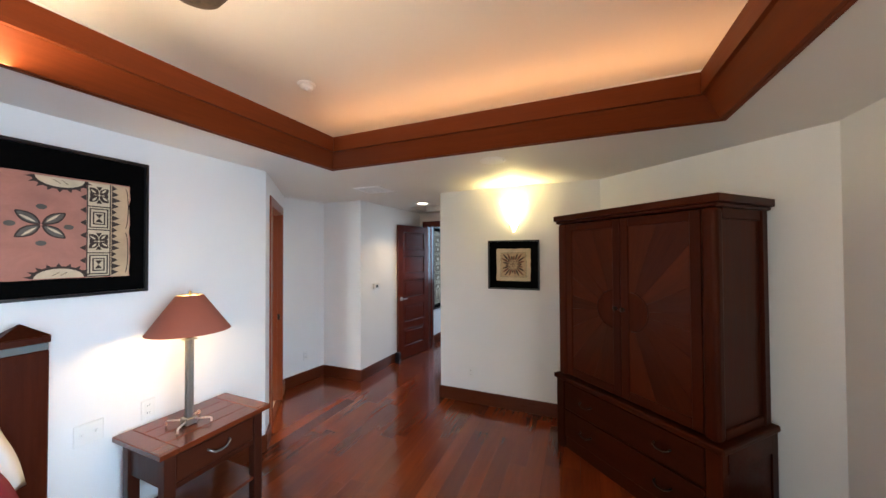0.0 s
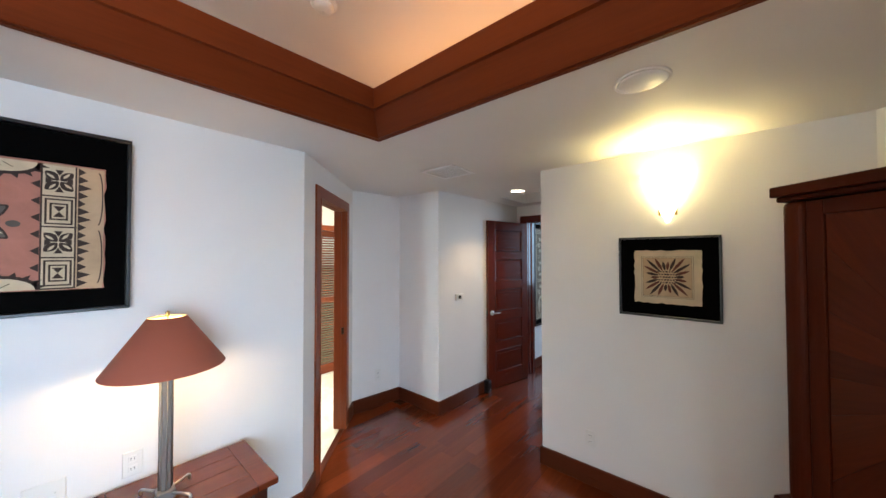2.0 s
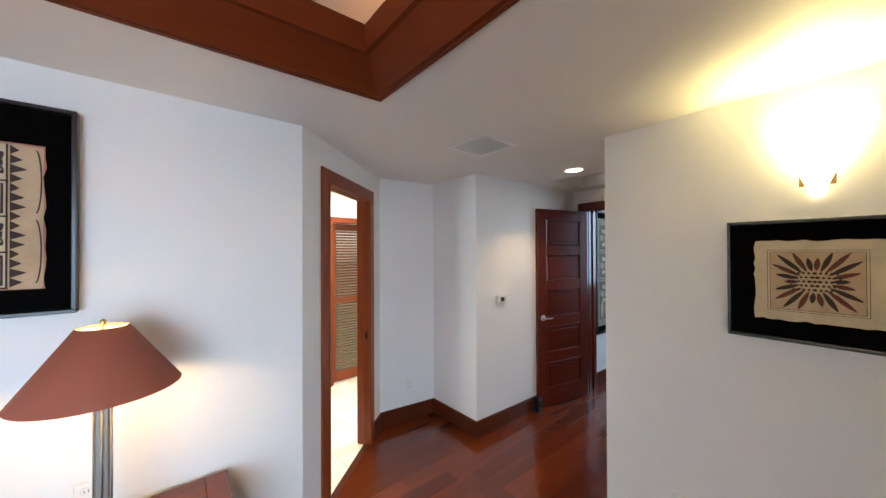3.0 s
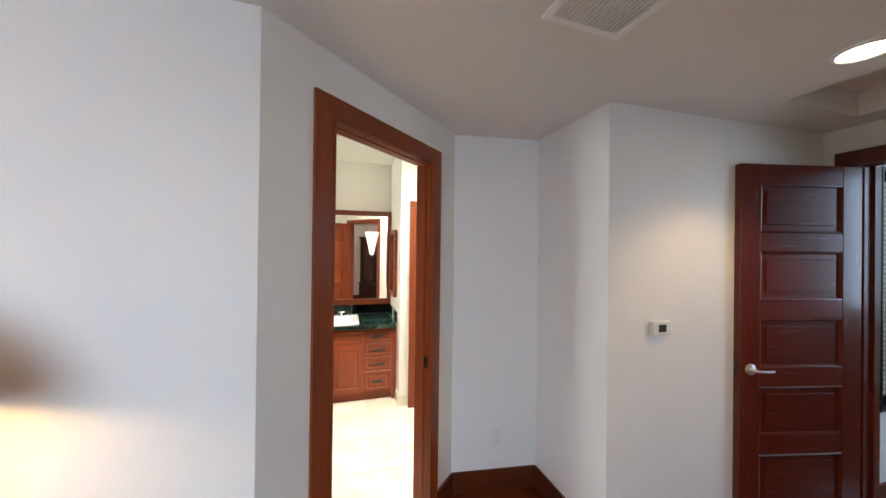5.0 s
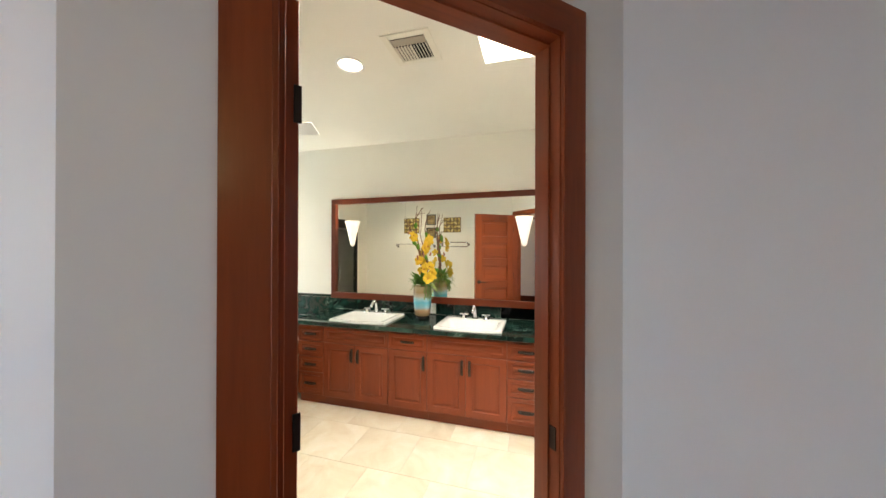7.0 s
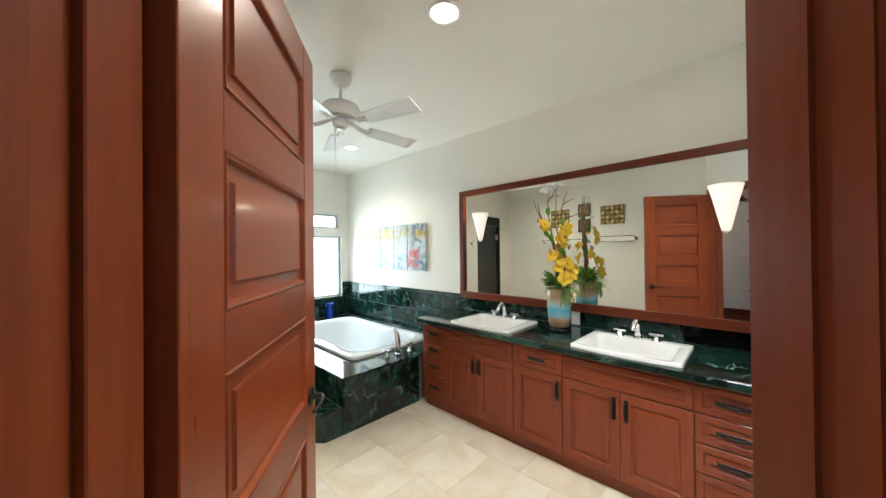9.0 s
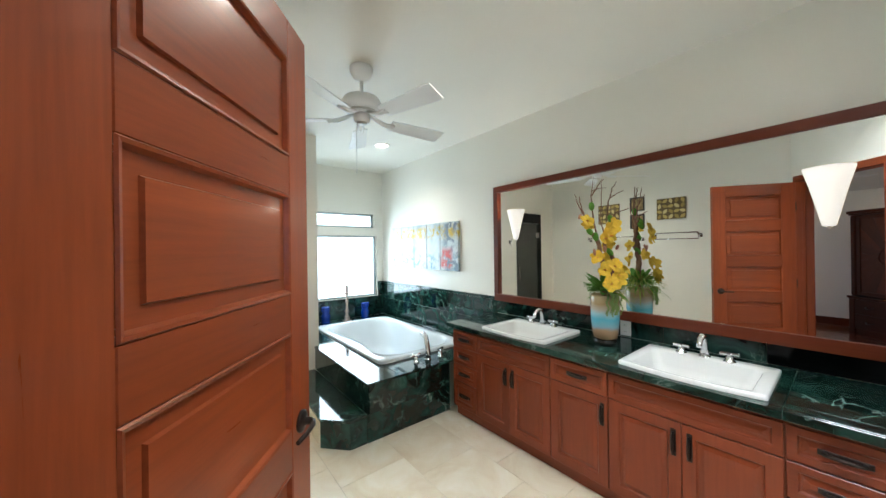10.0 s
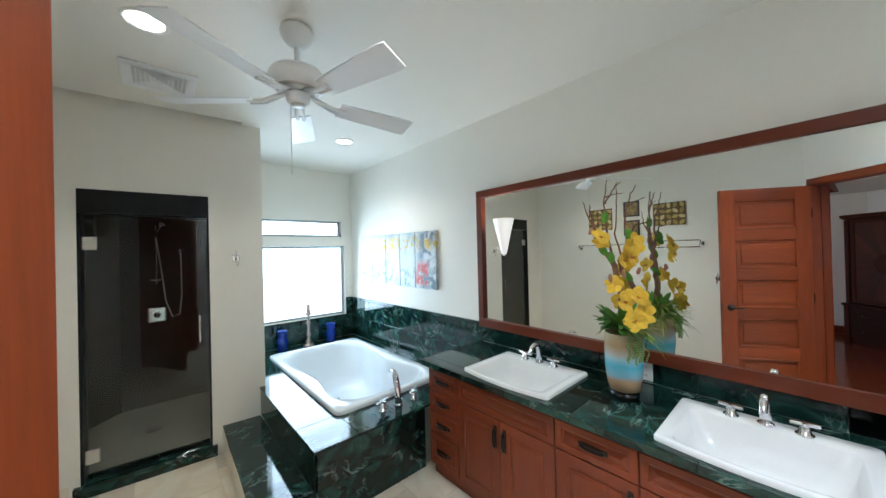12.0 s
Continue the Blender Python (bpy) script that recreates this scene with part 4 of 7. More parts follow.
for name, a, b, z0, z1, m in (("frame_rail", MY0, MY1, MZ0, MZ0 + fw + 0.010, MFRAME_X), ("frame_rail", MY0, MY1, MZ1 - fw, MZ1, MFRAME_X),
                              ("frame_stile", MY0, MY0 + fw, MZ0 + fw + 0.0105, MZ1 - fw - 0.0005, MFRAME_Z), ("frame_stile", MY1 - fr, MY1, MZ0 + fw + 0.0105, MZ1 - fw - 0.0005, CHERRY_Z)):
    part(name, prism([(0.0003, a), (frame_depth(a), a), (frame_depth(b), b), (0.0003, b)], z0, z1, 0.002), m, mir)
glass_bm = box(0.0, 0.0005, MY0 + fw, MY1 - fr, MZ0 + fw + 0.010, MZ1 - fw)
bmesh.ops.transform(glass_bm, matrix=Matrix.Translation((0.0420, (MY0 + MY1) / 2, 0)) @ Matrix.Rotation(-lean, 4, "Z") @ Matrix.Translation((0, -(MY0 + MY1) / 2, 0)), verts=glass_bm.verts[:])
part("mirror_glass", glass_bm, MIRROR, mir, "clear silvered mirror glass")


def cone_sconce(yc):
    th = root("mirror_sconce", pose(-3.9915, yc, 1.512), "lit frosted white cone sconce on the mirror", "wall lamp", "cone sconces on the mirror")
    bm = bmesh.new()
    rings = []
    for r, z in ((0.006, 0.0), (0.022, 0.006), (0.040, 0.09), (0.062, 0.19), (0.084, 0.278), (0.080, 0.278), (0.058, 0.19), (0.036, 0.09), (0.010, 0.012)):
        rings.append([bm.verts.new((0.0005 + r * math.sin(math.pi * k / 18), r * math.cos(math.pi * k / 18), z)) for k in range(19)])
    for a, b in zip(rings, rings[1:]):
        for k in range(18):
            bm.faces.new((a[k], a[k + 1], b[k + 1], b[k])).smooth = True
    part("glass_shade", bm, FROST, th, "glowing frosted glass half cone")
    part("finial", lathe([(0.001, -0.012), (0.006, -0.010), (0.009, 0.0), (0.006, 0.006), (0.001, 0.006)], 12, (0.010, 0, 0)), NICKEL, th)
    part("backplate", box(0.0, 0.004, -0.018, 0.018, 0.12, 0.22, 0.001), NICKEL, th)
    return th


c0 = cone_sconce(0.165)
copy_thing(c0, pose(-3.920, 2.045, 1.512))

# ---------- bedroom things ----------
def armoire():
    """Front left corner of the crown at the origin, x along the front, y to the back."""
    a, b = Vector((1.150, 2.540)), Vector((2.035, 1.700))
    m = frame_of((a.x, a.y), (b.x, b.y))
    th = root("armoire", m, "large dark cherry armoire with sunburst doors and lower drawers", "wardrobe")
    W, D, H, ZW = (b - a).length, 0.593, 1.950, 0.60
    part("crown", box(0, W, 0, D, H - 0.045, H, 0.004), ARM_X, th)
    part("crown_moulding", box(0.014, W - 0.014, 0.014, D - 0.01, H - 0.068, H - 0.046, 0.006), ARM_X, th)
    part("upper_back", box(0.04, W - 0.04, D - 0.03, D - 0.01, ZW + 0.02, H - 0.069), ARM_Z, th)
    # corner posts
    for x0 in (0.025, W - 0.105):
        part("corner_post", box(x0, x0 + 0.080, 0.024, 0.100, ZW + 0.005, H - 0.069, 0.024, segs=4), ARM_Z, th)
        part("back_post", box(x0 + (0.0 if x0 < 0.5 else 0.02), x0 + 0.06 + (0.0 if x0 < 0.5 else 0.02), D - 0.09, D - 0.031, ZW + 0.005, H - 0.069, 0.004), ARM_Z, th)
    for x0, x1 in ((0.045, 0.060), (W - 0.060, W - 0.045)):
        part("side_panel", box(x0, x1, 0.101, D - 0.091, ZW + 0.06, H - 0.13), ARM_Z, th)
        part("side_rail", box(x0 - 0.012, x1 + 0.012, 0.101, D - 0.091, ZW + 0.005, ZW + 0.059, 0.003), ARM_X, th)
        part("side_rail", box(x0 - 0.012, x1 + 0.012, 0.101, D - 0.091, H - 0.129, H - 0.069, 0.003), ARM_X, th)
    # near-black fill: the shade behind the door gaps is put into its colour
    part("interior", box(0.062, W - 0.062, 0.075, D - 0.031, ZW + 0.012, H - 0.07), DARKGAP, th)
    # doors with frame, panel, half-round and rays
    mid = W / 2
    z0, z1 = ZW + 0.022, H - 0.075
    cz = (z0 + z1) / 2 - 0.02
    for side, x0, x1 in ((-1, 0.107, mid - 0.002), (1, mid + 0.002, W - 0.107)):
        st = 0.058
        door = part("cabinet_door", box(x0 + st + 0.001, x1 - st - 0.001, 0.046, 0.058, z0 + 0.06, z1 - 0.06), ARM_Z, th)
        part("door_stile", box(x0, x0 + st, 0.036, 0.058, z0, z1, 0.003), ARM_Z, door)
        part("door_stile", box(x1 - st, x1, 0.036, 0.058, z0, z1, 0.003), ARM_Z, door)
        part("door_rail", box(x0 + st, x1 - st, 0.036, 0.058, z0, z0 + 0.060, 0.003), ARM_X, door)
        part("door_rail", box(x0 + st, x1 - st, 0.036, 0.058, z1 - 0.060, z1, 0.003), ARM_X, door)
        px = x0 + st if side > 0 else x1 - st
        far = x1 - st if side > 0 else x0 + st
        bm = bmesh.new()
        r0 = 0.135
        arc = [(px + side * r0 * math.cos(radians(t)), 0.0430, cz + r0 * math.sin(radians(t))) for t in range(-84, 85, 12)]
        tube(arc, 0.0040, 6, bm)
        part("sunburst_arc", bm, ARM_X, door)
        for t in (-72, -50, -28, -8, 8, 28, 50, 72):
            c, s = math.cos(radians(t)), math.sin(radians(t))
            reach = min((abs(far - px) - 0.004) / max(c, 1e-3), (((z1 - 0.064) - cz) if s > 0 else (cz - (z0 + 0.064))) / max(abs(s), 1e-3))
            p = (px + side * (r0 + 0.004) * c, 0.0455, cz + (r0 + 0.004) * s)
            q = (px + side * reach * c, 0.0455, cz + reach * s)
            part("sunburst_ray", tube([p, q], 0.0016, 5), ARM_X, door)
        hx, hu, hd = abs(far - px) - 0.003, (z1 - 0.063) - cz, cz - (z0 + 0.063)
        angs = [-90, -72, -50, -28, -8, 8, 28, 50, 72, 90]
        for t0, t1 in zip(angs[:-1], angs[1:]):
            def rim(t):
                c, s = math.cos(radians(t)), math.sin(radians(t))
                r = min(hx / max(c, 1e-4), (hu if s > 0 else hd) / max(abs(s), 1e-4))
                return r * c, r * s
            poly = [(0.128 * math.cos(radians(t)), 0.128 * math.sin(radians(t))) for t in (t0, (t0 + t1) / 2, t1)]
            e0, e1 = rim(t0), rim(t1)
            outer = [e1]
            for corner in ((hx, hu), (hx, -hd)):
                ca = math.degrees(math.atan2(corner[1], corner[0]))
                if t0 < ca < t1:
                    outer.append(corner)
            outer.append(e0)
            tm = radians((t0 + t1) / 2)
            bm = bmesh.new()
            vs = []
            for u, v in poly + outer:
                vs.append(bm.verts.new((u * math.cos(tm) + v * math.sin(tm), 0.0, -u * math.sin(tm) + v * math.cos(tm))))
            f = bm.faces.new(vs)
            r = bmesh.ops.extrude_face_region(bm, geom=[f])
            bmesh.ops.translate(bm, vec=(0, 0.0012, 0), verts=[g for g in r["geom"] if isinstance(g, bmesh.types.BMVert)])
            bmesh.ops.recalc_face_normals(bm, faces=bm.faces[:])
            if side < 0:
                bmesh.ops.scale(bm, vec=(-1, 1, 1), verts=bm.verts[:])
                bmesh.ops.recalc_face_normals(bm, faces=bm.faces[:])
            ob = part("veneer_wedge", bm, VENEER, door)
            ob.matrix_local = Matrix.Translation((px, 0.0447, cz)) @ Matrix.Rotation(-tm * side, 4, "Y")
        k = lathe([(0.001, 0), (0.007, 0), (0.007, 0.012), (0.015, 0.018), (0.016, 0.024), (0.010, 0.030), (0.001, 0.031)], 14)
        bmesh.ops.transform(k, matrix=Matrix.Translation((mid + side * 0.028, 0.036, cz + 0.01)) @ Matrix.Rotation(radians(90), 4, "X"), verts=k.verts[:])
        part("knob", k, BRONZE, door, "small dark round knob")
    # waist and lower chest
    part("waist_moulding", box(-0.006, W + 0.006, -0.006, D, ZW - 0.035, ZW + 0.004, 0.010, segs=2), ARM_X, th)
    part("chest", box(0.018, W - 0.018, 0.030, D - 0.005, 0.085, ZW - 0.036), ARM_X, th)
    for x0 in (0.010, W - 0.090):
        part("lower_post", box(x0, x0 + 0.080, 0.012, 0.070, 0.0, ZW - 0.0355, 0.006, segs=2), ARM_Z, th)
    for x0, x1 in ((0.008, 0.0175), (W - 0.0175, W - 0.008)):
        part("lower_side_rail", box(x0, x1, 0.071, D - 0.07, 0.45, ZW - 0.036), ARM_X, th)
        part("lower_side_rail", box(x0, x1, 0.071, D - 0.07, 0.086, 0.16), ARM_X, th)
        part("lower_back_post", box(x0, x1, D - 0.069, D - 0.006, 0.0, ZW - 0.036), ARM_Z, th)
    for z in ((0.105, 0.325), (0.335, 0.555)):
        d = part("drawer", box(0.095, W - 0.095, 0.014, 0.029, z[0], z[1], 0.004), ARM_X, th)
        for xx in (0.32, W - 0.32):
            zz = (z[0] + z[1]) / 2
            pb = tube([(xx - 0.05, 0.013, zz + 0.006), (xx - 0.045, -0.010, zz), (xx - 0.02, -0.018, zz - 0.012), (xx + 0.02, -0.018, zz - 0.012), (xx + 0.045, -0.010, zz), (xx + 0.05, 0.013, zz + 0.006)], 0.006, 8)
            part("drawer_pull", pb, BRONZE, d, "dark bronze bail pull")
    part("plinth", box(0.09, W - 0.09, 0.035, 0.055, 0.0, 0.084), ARM_X, th)
    return th


armoire()


def nightstand():
    x0, x1, y0, y1, H = -1.045, -0.583, 0.522, 1.148, 0.624
    th = root("nightstand", pose(0, 0, 0), "red-brown wooden nightstand with one drawer and square legs", "nightstand")
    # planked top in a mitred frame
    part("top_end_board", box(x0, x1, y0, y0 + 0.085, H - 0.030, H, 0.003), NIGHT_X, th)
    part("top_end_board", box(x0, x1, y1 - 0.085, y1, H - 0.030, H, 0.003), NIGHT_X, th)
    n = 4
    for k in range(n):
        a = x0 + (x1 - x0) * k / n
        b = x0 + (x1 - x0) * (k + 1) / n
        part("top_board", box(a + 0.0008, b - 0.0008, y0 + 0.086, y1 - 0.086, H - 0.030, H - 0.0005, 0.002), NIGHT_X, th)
    lx0, lx1, ly0, ly1 = x0 + 0.030, x1 - 0.035, y0 + 0.035, y1 - 0.035
    # legs, sides and drawer take the darkened wood, with their shade in its colour
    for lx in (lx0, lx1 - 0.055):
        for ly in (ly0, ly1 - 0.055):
            part("leg", box(lx, lx + 0.055, ly, ly + 0.055, 0.0, H - 0.0305, 0.003), NIGHT_SHADE_Z, th)
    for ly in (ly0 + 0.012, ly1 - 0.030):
        part("side_panel", box(lx0 + 0.056, lx1 - 0.056, ly, ly + 0.018, H - 0.215, H - 0.031), NIGHT_SHADE_Z, th)
        part("side_stretcher", box(lx0 + 0.056, lx1 - 0.056, ly, ly + 0.018, 0.12, 0.16), NIGHT_SHADE_Z, th)
    part("back_panel", box(lx0 + 0.012, lx0 + 0.03, ly0 + 0.056, ly1 - 0.056, H - 0.215, H - 0.031), NIGHT_SHADE_Y, th)
    part("front_rail", box(lx1 - 0.034, lx1 - 0.012, ly0 + 0.056, ly1 - 0.056, H - 0.055, H - 0.031), NIGHT_SHADE_Y, th)
    part("front_rail", box(lx1 - 0.034, lx1 - 0.012, ly0 + 0.056, ly1 - 0.056, H - 0.235, H - 0.205), NIGHT_SHADE_Y, th)
    dr = part("drawer", box(lx1 - 0.030, lx1 - 0.008, ly0 + 0.060, ly1 - 0.060, H - 0.201, H - 0.058, 0.003), NIGHT_SHADE_Y, th)
    part("lower_shelf", box(lx0 + 0.01, lx1 - 0.01, ly0 + 0.01, ly1 - 0.01, 0.161, 0.179), NIGHT_X, th)
    yc, zc, xf = (y0 + y1) / 2, H - 0.125, lx1 - 0.008
    pb = tube([(xf, yc - 0.062, zc + 0.014), (xf + 0.014, yc - 0.060, zc + 0.012), (xf + 0.022, yc - 0.035, zc - 0.010), (xf + 0.024, yc, zc - 0.016), (xf + 0.022, yc + 0.035, zc - 0.010), (xf + 0.014, yc + 0.060, zc + 0.012), (xf, yc + 0.062, zc + 0.014)], 0.0065, 8)
    part("drawer_pull", pb, PEWTER, dr, "dark hammered bail pull")
    return th


nightstand()


def table_lamp():
    th = root("table_lamp", pose(-0.800, 0.772, 0.624), "lit table lamp with a rust-red cone shade and square metal column", "table lamp")
    part("shade", lathe([(0.208, 0.556), (0.066, 0.770), (0.0645, 0.770), (0.2065, 0.556)], 48), [SHADE], th, "rust-red cone lampshade")
    part("shade_lining", lathe([(0.2055, 0.5575), (0.0635, 0.769)], 48), SHADE_IN, th)
    part("shade_ring", lathe([(0.062, 0.764), (0.0632, 0.764), (0.0632, 0.767), (0.062, 0.767)], 24), BRASS, th)
    part("column", box(-0.017, 0.017, -0.017, 0.017, 0.03, 0.515, 0.003), PEWTER, th)
    for z in (0.505, 0.52):
        part("column_collar", box(-0.030, 0.030, -0.030, 0.030, z - 0.002, z + 0.004, 0.001), BRASS if z > 0.51 else PEWTER, th)
    for x, y in ((1, 0), (-1, 0), (0, 1), (0, -1)):
        part("corner_rod", tube([(x * 0.022, y * 0.022, 0.03), (x * 0.022, y * 0.022, 0.505)], 0.0028, 8), PEWTER, th)
    part("socket", lathe([(0.001, 0.524), (0.018, 0.524), (0.018, 0.570), (0.001, 0.572)], 16), BRASS, th)
    part("harp", tube([(0.0, 0.0, 0.572), (0.0, 0.0, 0.778)], 0.0022, 6), BRASS, th)
    part("finial", lathe([(0.001, 0.772), (0.010, 0.774), (0.006, 0.780), (0.009, 0.788), (0.001, 0.796)], 12), BRASS, th)
    spider = bmesh.new()
    for t in (0, 120, 240):
        tube([(0, 0, 0.772), (0.062 * math.cos(radians(t)), 0.062 * math.sin(radians(t)), 0.766)], 0.0015, 6, spider)
    part("spider", spider, BRASS, th)
    for t in (35, 125, 215, 305):
        c, s = math.cos(radians(t)), math.sin(radians(t))
        bm = bmesh.new()
        tube([(0.014 * c, 0.014 * s, 0.030), (0.112 * c, 0.112 * s, 0.030), (0.118 * c, 0.118 * s, 0.025), (0.118 * c, 0.118 * s, 0.0055)], 0.0055, 8, bm)
        part("foot", bm, NICKEL, th)
    part("base_block", box(-0.032, 0.032, -0.032, 0.032, 0.004, 0.046, 0.005), PEWTER, th)
    return th


table_lamp()


def bed():
    th = root("bed", pose(-1.03, -0.80, 0), "dark cherry bed with capped posts and an open top rail", "bed")
    y1 = 1.055
    for s in (-1, 1):
        a, b = (y1 - 0.155, y1) if s > 0 else (-y1, -y1 + 0.155)
        part("headboard_post", box(0.0, 0.10, a, b, 0.0, 1.195, 0.004), ARM_Z, th)
        part("post_band", box(0.002, 0.098, a + 0.002, b - 0.002, 1.196, 1.228, 0.001), GREYBAND, th, "slate grey band")
        part("post_collar", box(-0.004, 0.104, a - 0.004, b + 0.004, 1.229, 1.262, 0.003), ARM_X, th)
        cap = bmesh.new()
        base = [cap.verts.new(p) for p in ((-0.004, a - 0.004, 1.263), (0.104, a - 0.004, 1.263), (0.104, b + 0.004, 1.263), (-0.004, b + 0.004, 1.263))]
        apex = cap.verts.new((0.05, (a + b) / 2, 1.325))
        cap.faces.new(base[::-1])
        for i in range(4):
            cap.faces.new((base[i], base[(i + 1) % 4], apex))
        part("post_cap", cap, ARM_X, th)
    part("top_rail", box(0.015, 0.085, -y1 + 0.156, y1 - 0.156, 1.196, 1.228, 0.002), GREYBAND, th, "slate grey top rail")
    part("headboard_panel", box(0.03, 0.07, -y1 + 0.156, y1 - 0.156, 0.35, 1.06), ARM_X, th)
    part("panel_cap", box(0.018, 0.082, -y1 + 0.156, y1 - 0.156, 1.061, 1.090, 0.003), GREYBAND, th)
    part("side_rail", box(0.101, 2.02, -y1 + 0.06, -y1 + 0.09, 0.20, 0.36), ARM_X, th)
    part("side_rail", box(0.101, 2.02, y1 - 0.19, y1 - 0.16, 0.20, 0.36), ARM_X, th)
    part("footboard", box(1.98, 2.03, -y1 + 0.1, y1 - 0.2, 0.0, 0.42, 0.004), ARM_X, th)
    mt = root("mattress", pose(-0.90, -0.83, 0.22), "thick white mattress made up on the bed", "mattress")
    part("mattress_body", box(0.0, 1.82, -0.88, 0.86, 0.0, 0.36, 0.05, segs=3), LINEN, mt)
    part("sheet", box(0.42, 1.835, -0.895, 0.875, 0.10, 0.375, 0.04, segs=3), LINEN, mt)
    return th


bed()


def pillow(m, w, h, t, material, label, flange=0.045):
    th = root("pillow", m, label, "pillow", "pillows on the bed")
    bm = bmesh.new()
    n = 20
    grid = {}
    for side in (-1, 1):
        for i in range(n + 1):
            for k in range(n + 1):
                u, v = i / n * 2 - 1, k / n * 2 - 1
                f = max(0.0, (1 - abs(u) ** 3.0)) ** 0.55 * max(0.0, (1 - abs(v) ** 3.0)) ** 0.55
                z = side * t / 2 * f
                wave = 0.006 * math.sin(9 * u + 3 * v) * (1 if abs(v) > 0.9 or abs(u) > 0.9 else 0.35)
                x = u * w / 2 * (1 - 0.05 * (1 - abs(v)) * 0) + wave
                y = v * h / 2 * (1 - 0.04 * (1 - abs(u))) + wave
                if side == 1 and (i in (0, n) or k in (0, n)):
                    grid[side, i, k] = grid[-1, i, k]
                else:
                    grid[side, i, k] = bm.verts.new((x, z, y + h / 2))
        for i in range(n):
            for k in range(n):
                q = [grid[side, i, k], grid[side, i + 1, k], grid[side, i + 1, k + 1], grid[side, i, k + 1]]
                bm.faces.new(q if side < 0 else q[::-1]).smooth = True
    bmesh.ops.recalc_face_normals(bm, faces=bm.faces[:])
    part("cushion", bm, material, th)
    return th


pillow(pose(-0.83, -0.155, 0.580, 0, -14, 90), 0.66, 0.385, 0.14, LINEN, "white linen pillow with a loose edge")
pillow(pose(-0.70, -0.110, 0.545, 0, -20, 90), 0.50, 0.36, 0.16, REDCLOTH, "deep red cushion against a white pillow")


# framed works
def framed(name, m, w, h, fw, depth, label, extra=None):
    """A framed work in its own frame: x to the right, z up, y into the wall; the origin is its middle on the wall."""
    th = root(name, m, label, "framed artwork")
    for a, b, c, d in ((-w / 2, w / 2, h / 2 - fw, h / 2), (-w / 2, w / 2, -h / 2, -h / 2 + fw), (-w / 2, -w / 2 + fw, -h / 2 + fw, h / 2 - fw), (w / 2 - fw, w / 2, -h / 2 + fw, h / 2 - fw)):
        part("frame_bar", box(a, b, -depth, -0.001, c, d, 0.002), BLACKFR, th)
    part("matboard", box(-w / 2 + fw, w / 2 - fw, -depth * 0.45, -depth * 0.40, -h / 2 + fw, h / 2 - fw), BLACKMAT, th)
    return th, -depth * 0.46


def flat(bm, pts, y, t=0.0012):
    f = bm.faces.new([bm.verts.new((x, y, z)) for x, z in pts])
    f.normal_update()
    if f.normal.y > 0:
        f.normal_flip()


def cloth(x0, x1, z0, z1, y, wob=0.006, seed=1):
    rnd = random.Random(seed)
    pts = []
    n = 14
    for k in range(n):
        pts.append((x0 + (x1 - x0) * k / n, z0 + rnd.uniform(-wob, wob)))
    for k in range(n):
        pts.append((x1 + rnd.uniform(-wob, wob), z0 + (z1 - z0) * k / n))
    for k in range(n):
        pts.append((x1 - (x1 - x0) * k / n, z1 + rnd.uniform(-wob, wob)))
    for k in range(n):
        pts.append((x0 + rnd.uniform(-wob, wob), z1 - (z1 - z0) * k / n))
    bm = bmesh.new()
    flat(bm, pts, y)
    r = bmesh.ops.extrude_face_region(bm, geom=bm.faces[:])
    bmesh.ops.translate(bm, vec=(0, 0.0015, 0), verts=[g for g in r["geom"] if isinstance(g, bmesh.types.BMVert)])
    bmesh.ops.recalc_face_normals(bm, faces=bm.faces[:])
    return bm


def stained(name, color, amount=0.25, scale=9):
    m = mat(name, color, 0.9)
    v = coords(m)
    c = ramp(m, noise_tex(m, v, scale, 6, 0.65, 0.5), ((0.3, tuple(k * (1 - amount) for k in color)), (0.7, color)))
    m.node_tree.links.new(c, m.node_tree.nodes["Principled BSDF"].inputs["Base Color"])
    bump(m, noise_tex(m, v, 90, 4), 0.3, 0.001)
    return m


PINK = stained("faded_pink_barkcloth", (0.46, 0.20, 0.15))
TAN = stained("tan_barkcloth", (0.56, 0.40, 0.25))
CREAMC = stained("cream_barkcloth", (0.66, 0.55, 0.38))
INK = stained("brown_black_dye", (0.055, 0.035, 0.028), 0.4)
GREYINK = stained("grey_green_dye", (0.13, 0.12, 0.10), 0.4)
RUSTINK = stained("rust_brown_dye", (0.16, 0.05, 0.03), 0.4)


def petal(cx, cz, ang, r0, r1, wid, n=8):
    c, s = math.cos(ang), math.sin(ang)
    left, right = [], []
    for k in range(n + 1):
        t = k / n
        r = r0 + (r1 - r0) * t
        w = wid * math.sin(math.pi * min(1, t * 0.92 + 0.04)) ** 0.9
        left.append((cx + c * r - s * w, cz + s * r + c * w))
        right.append((cx + c * r + s * w, cz + s * r - c * w))
    return left + right[::-1]


def disc(cx, cz, rx, rz=None, n=14):
    rz = rz or rx
    return [(cx + rx * math.cos(2 * math.pi * k / n), cz + rz * math.sin(2 * math.pi * k / n)) for k in range(n)]


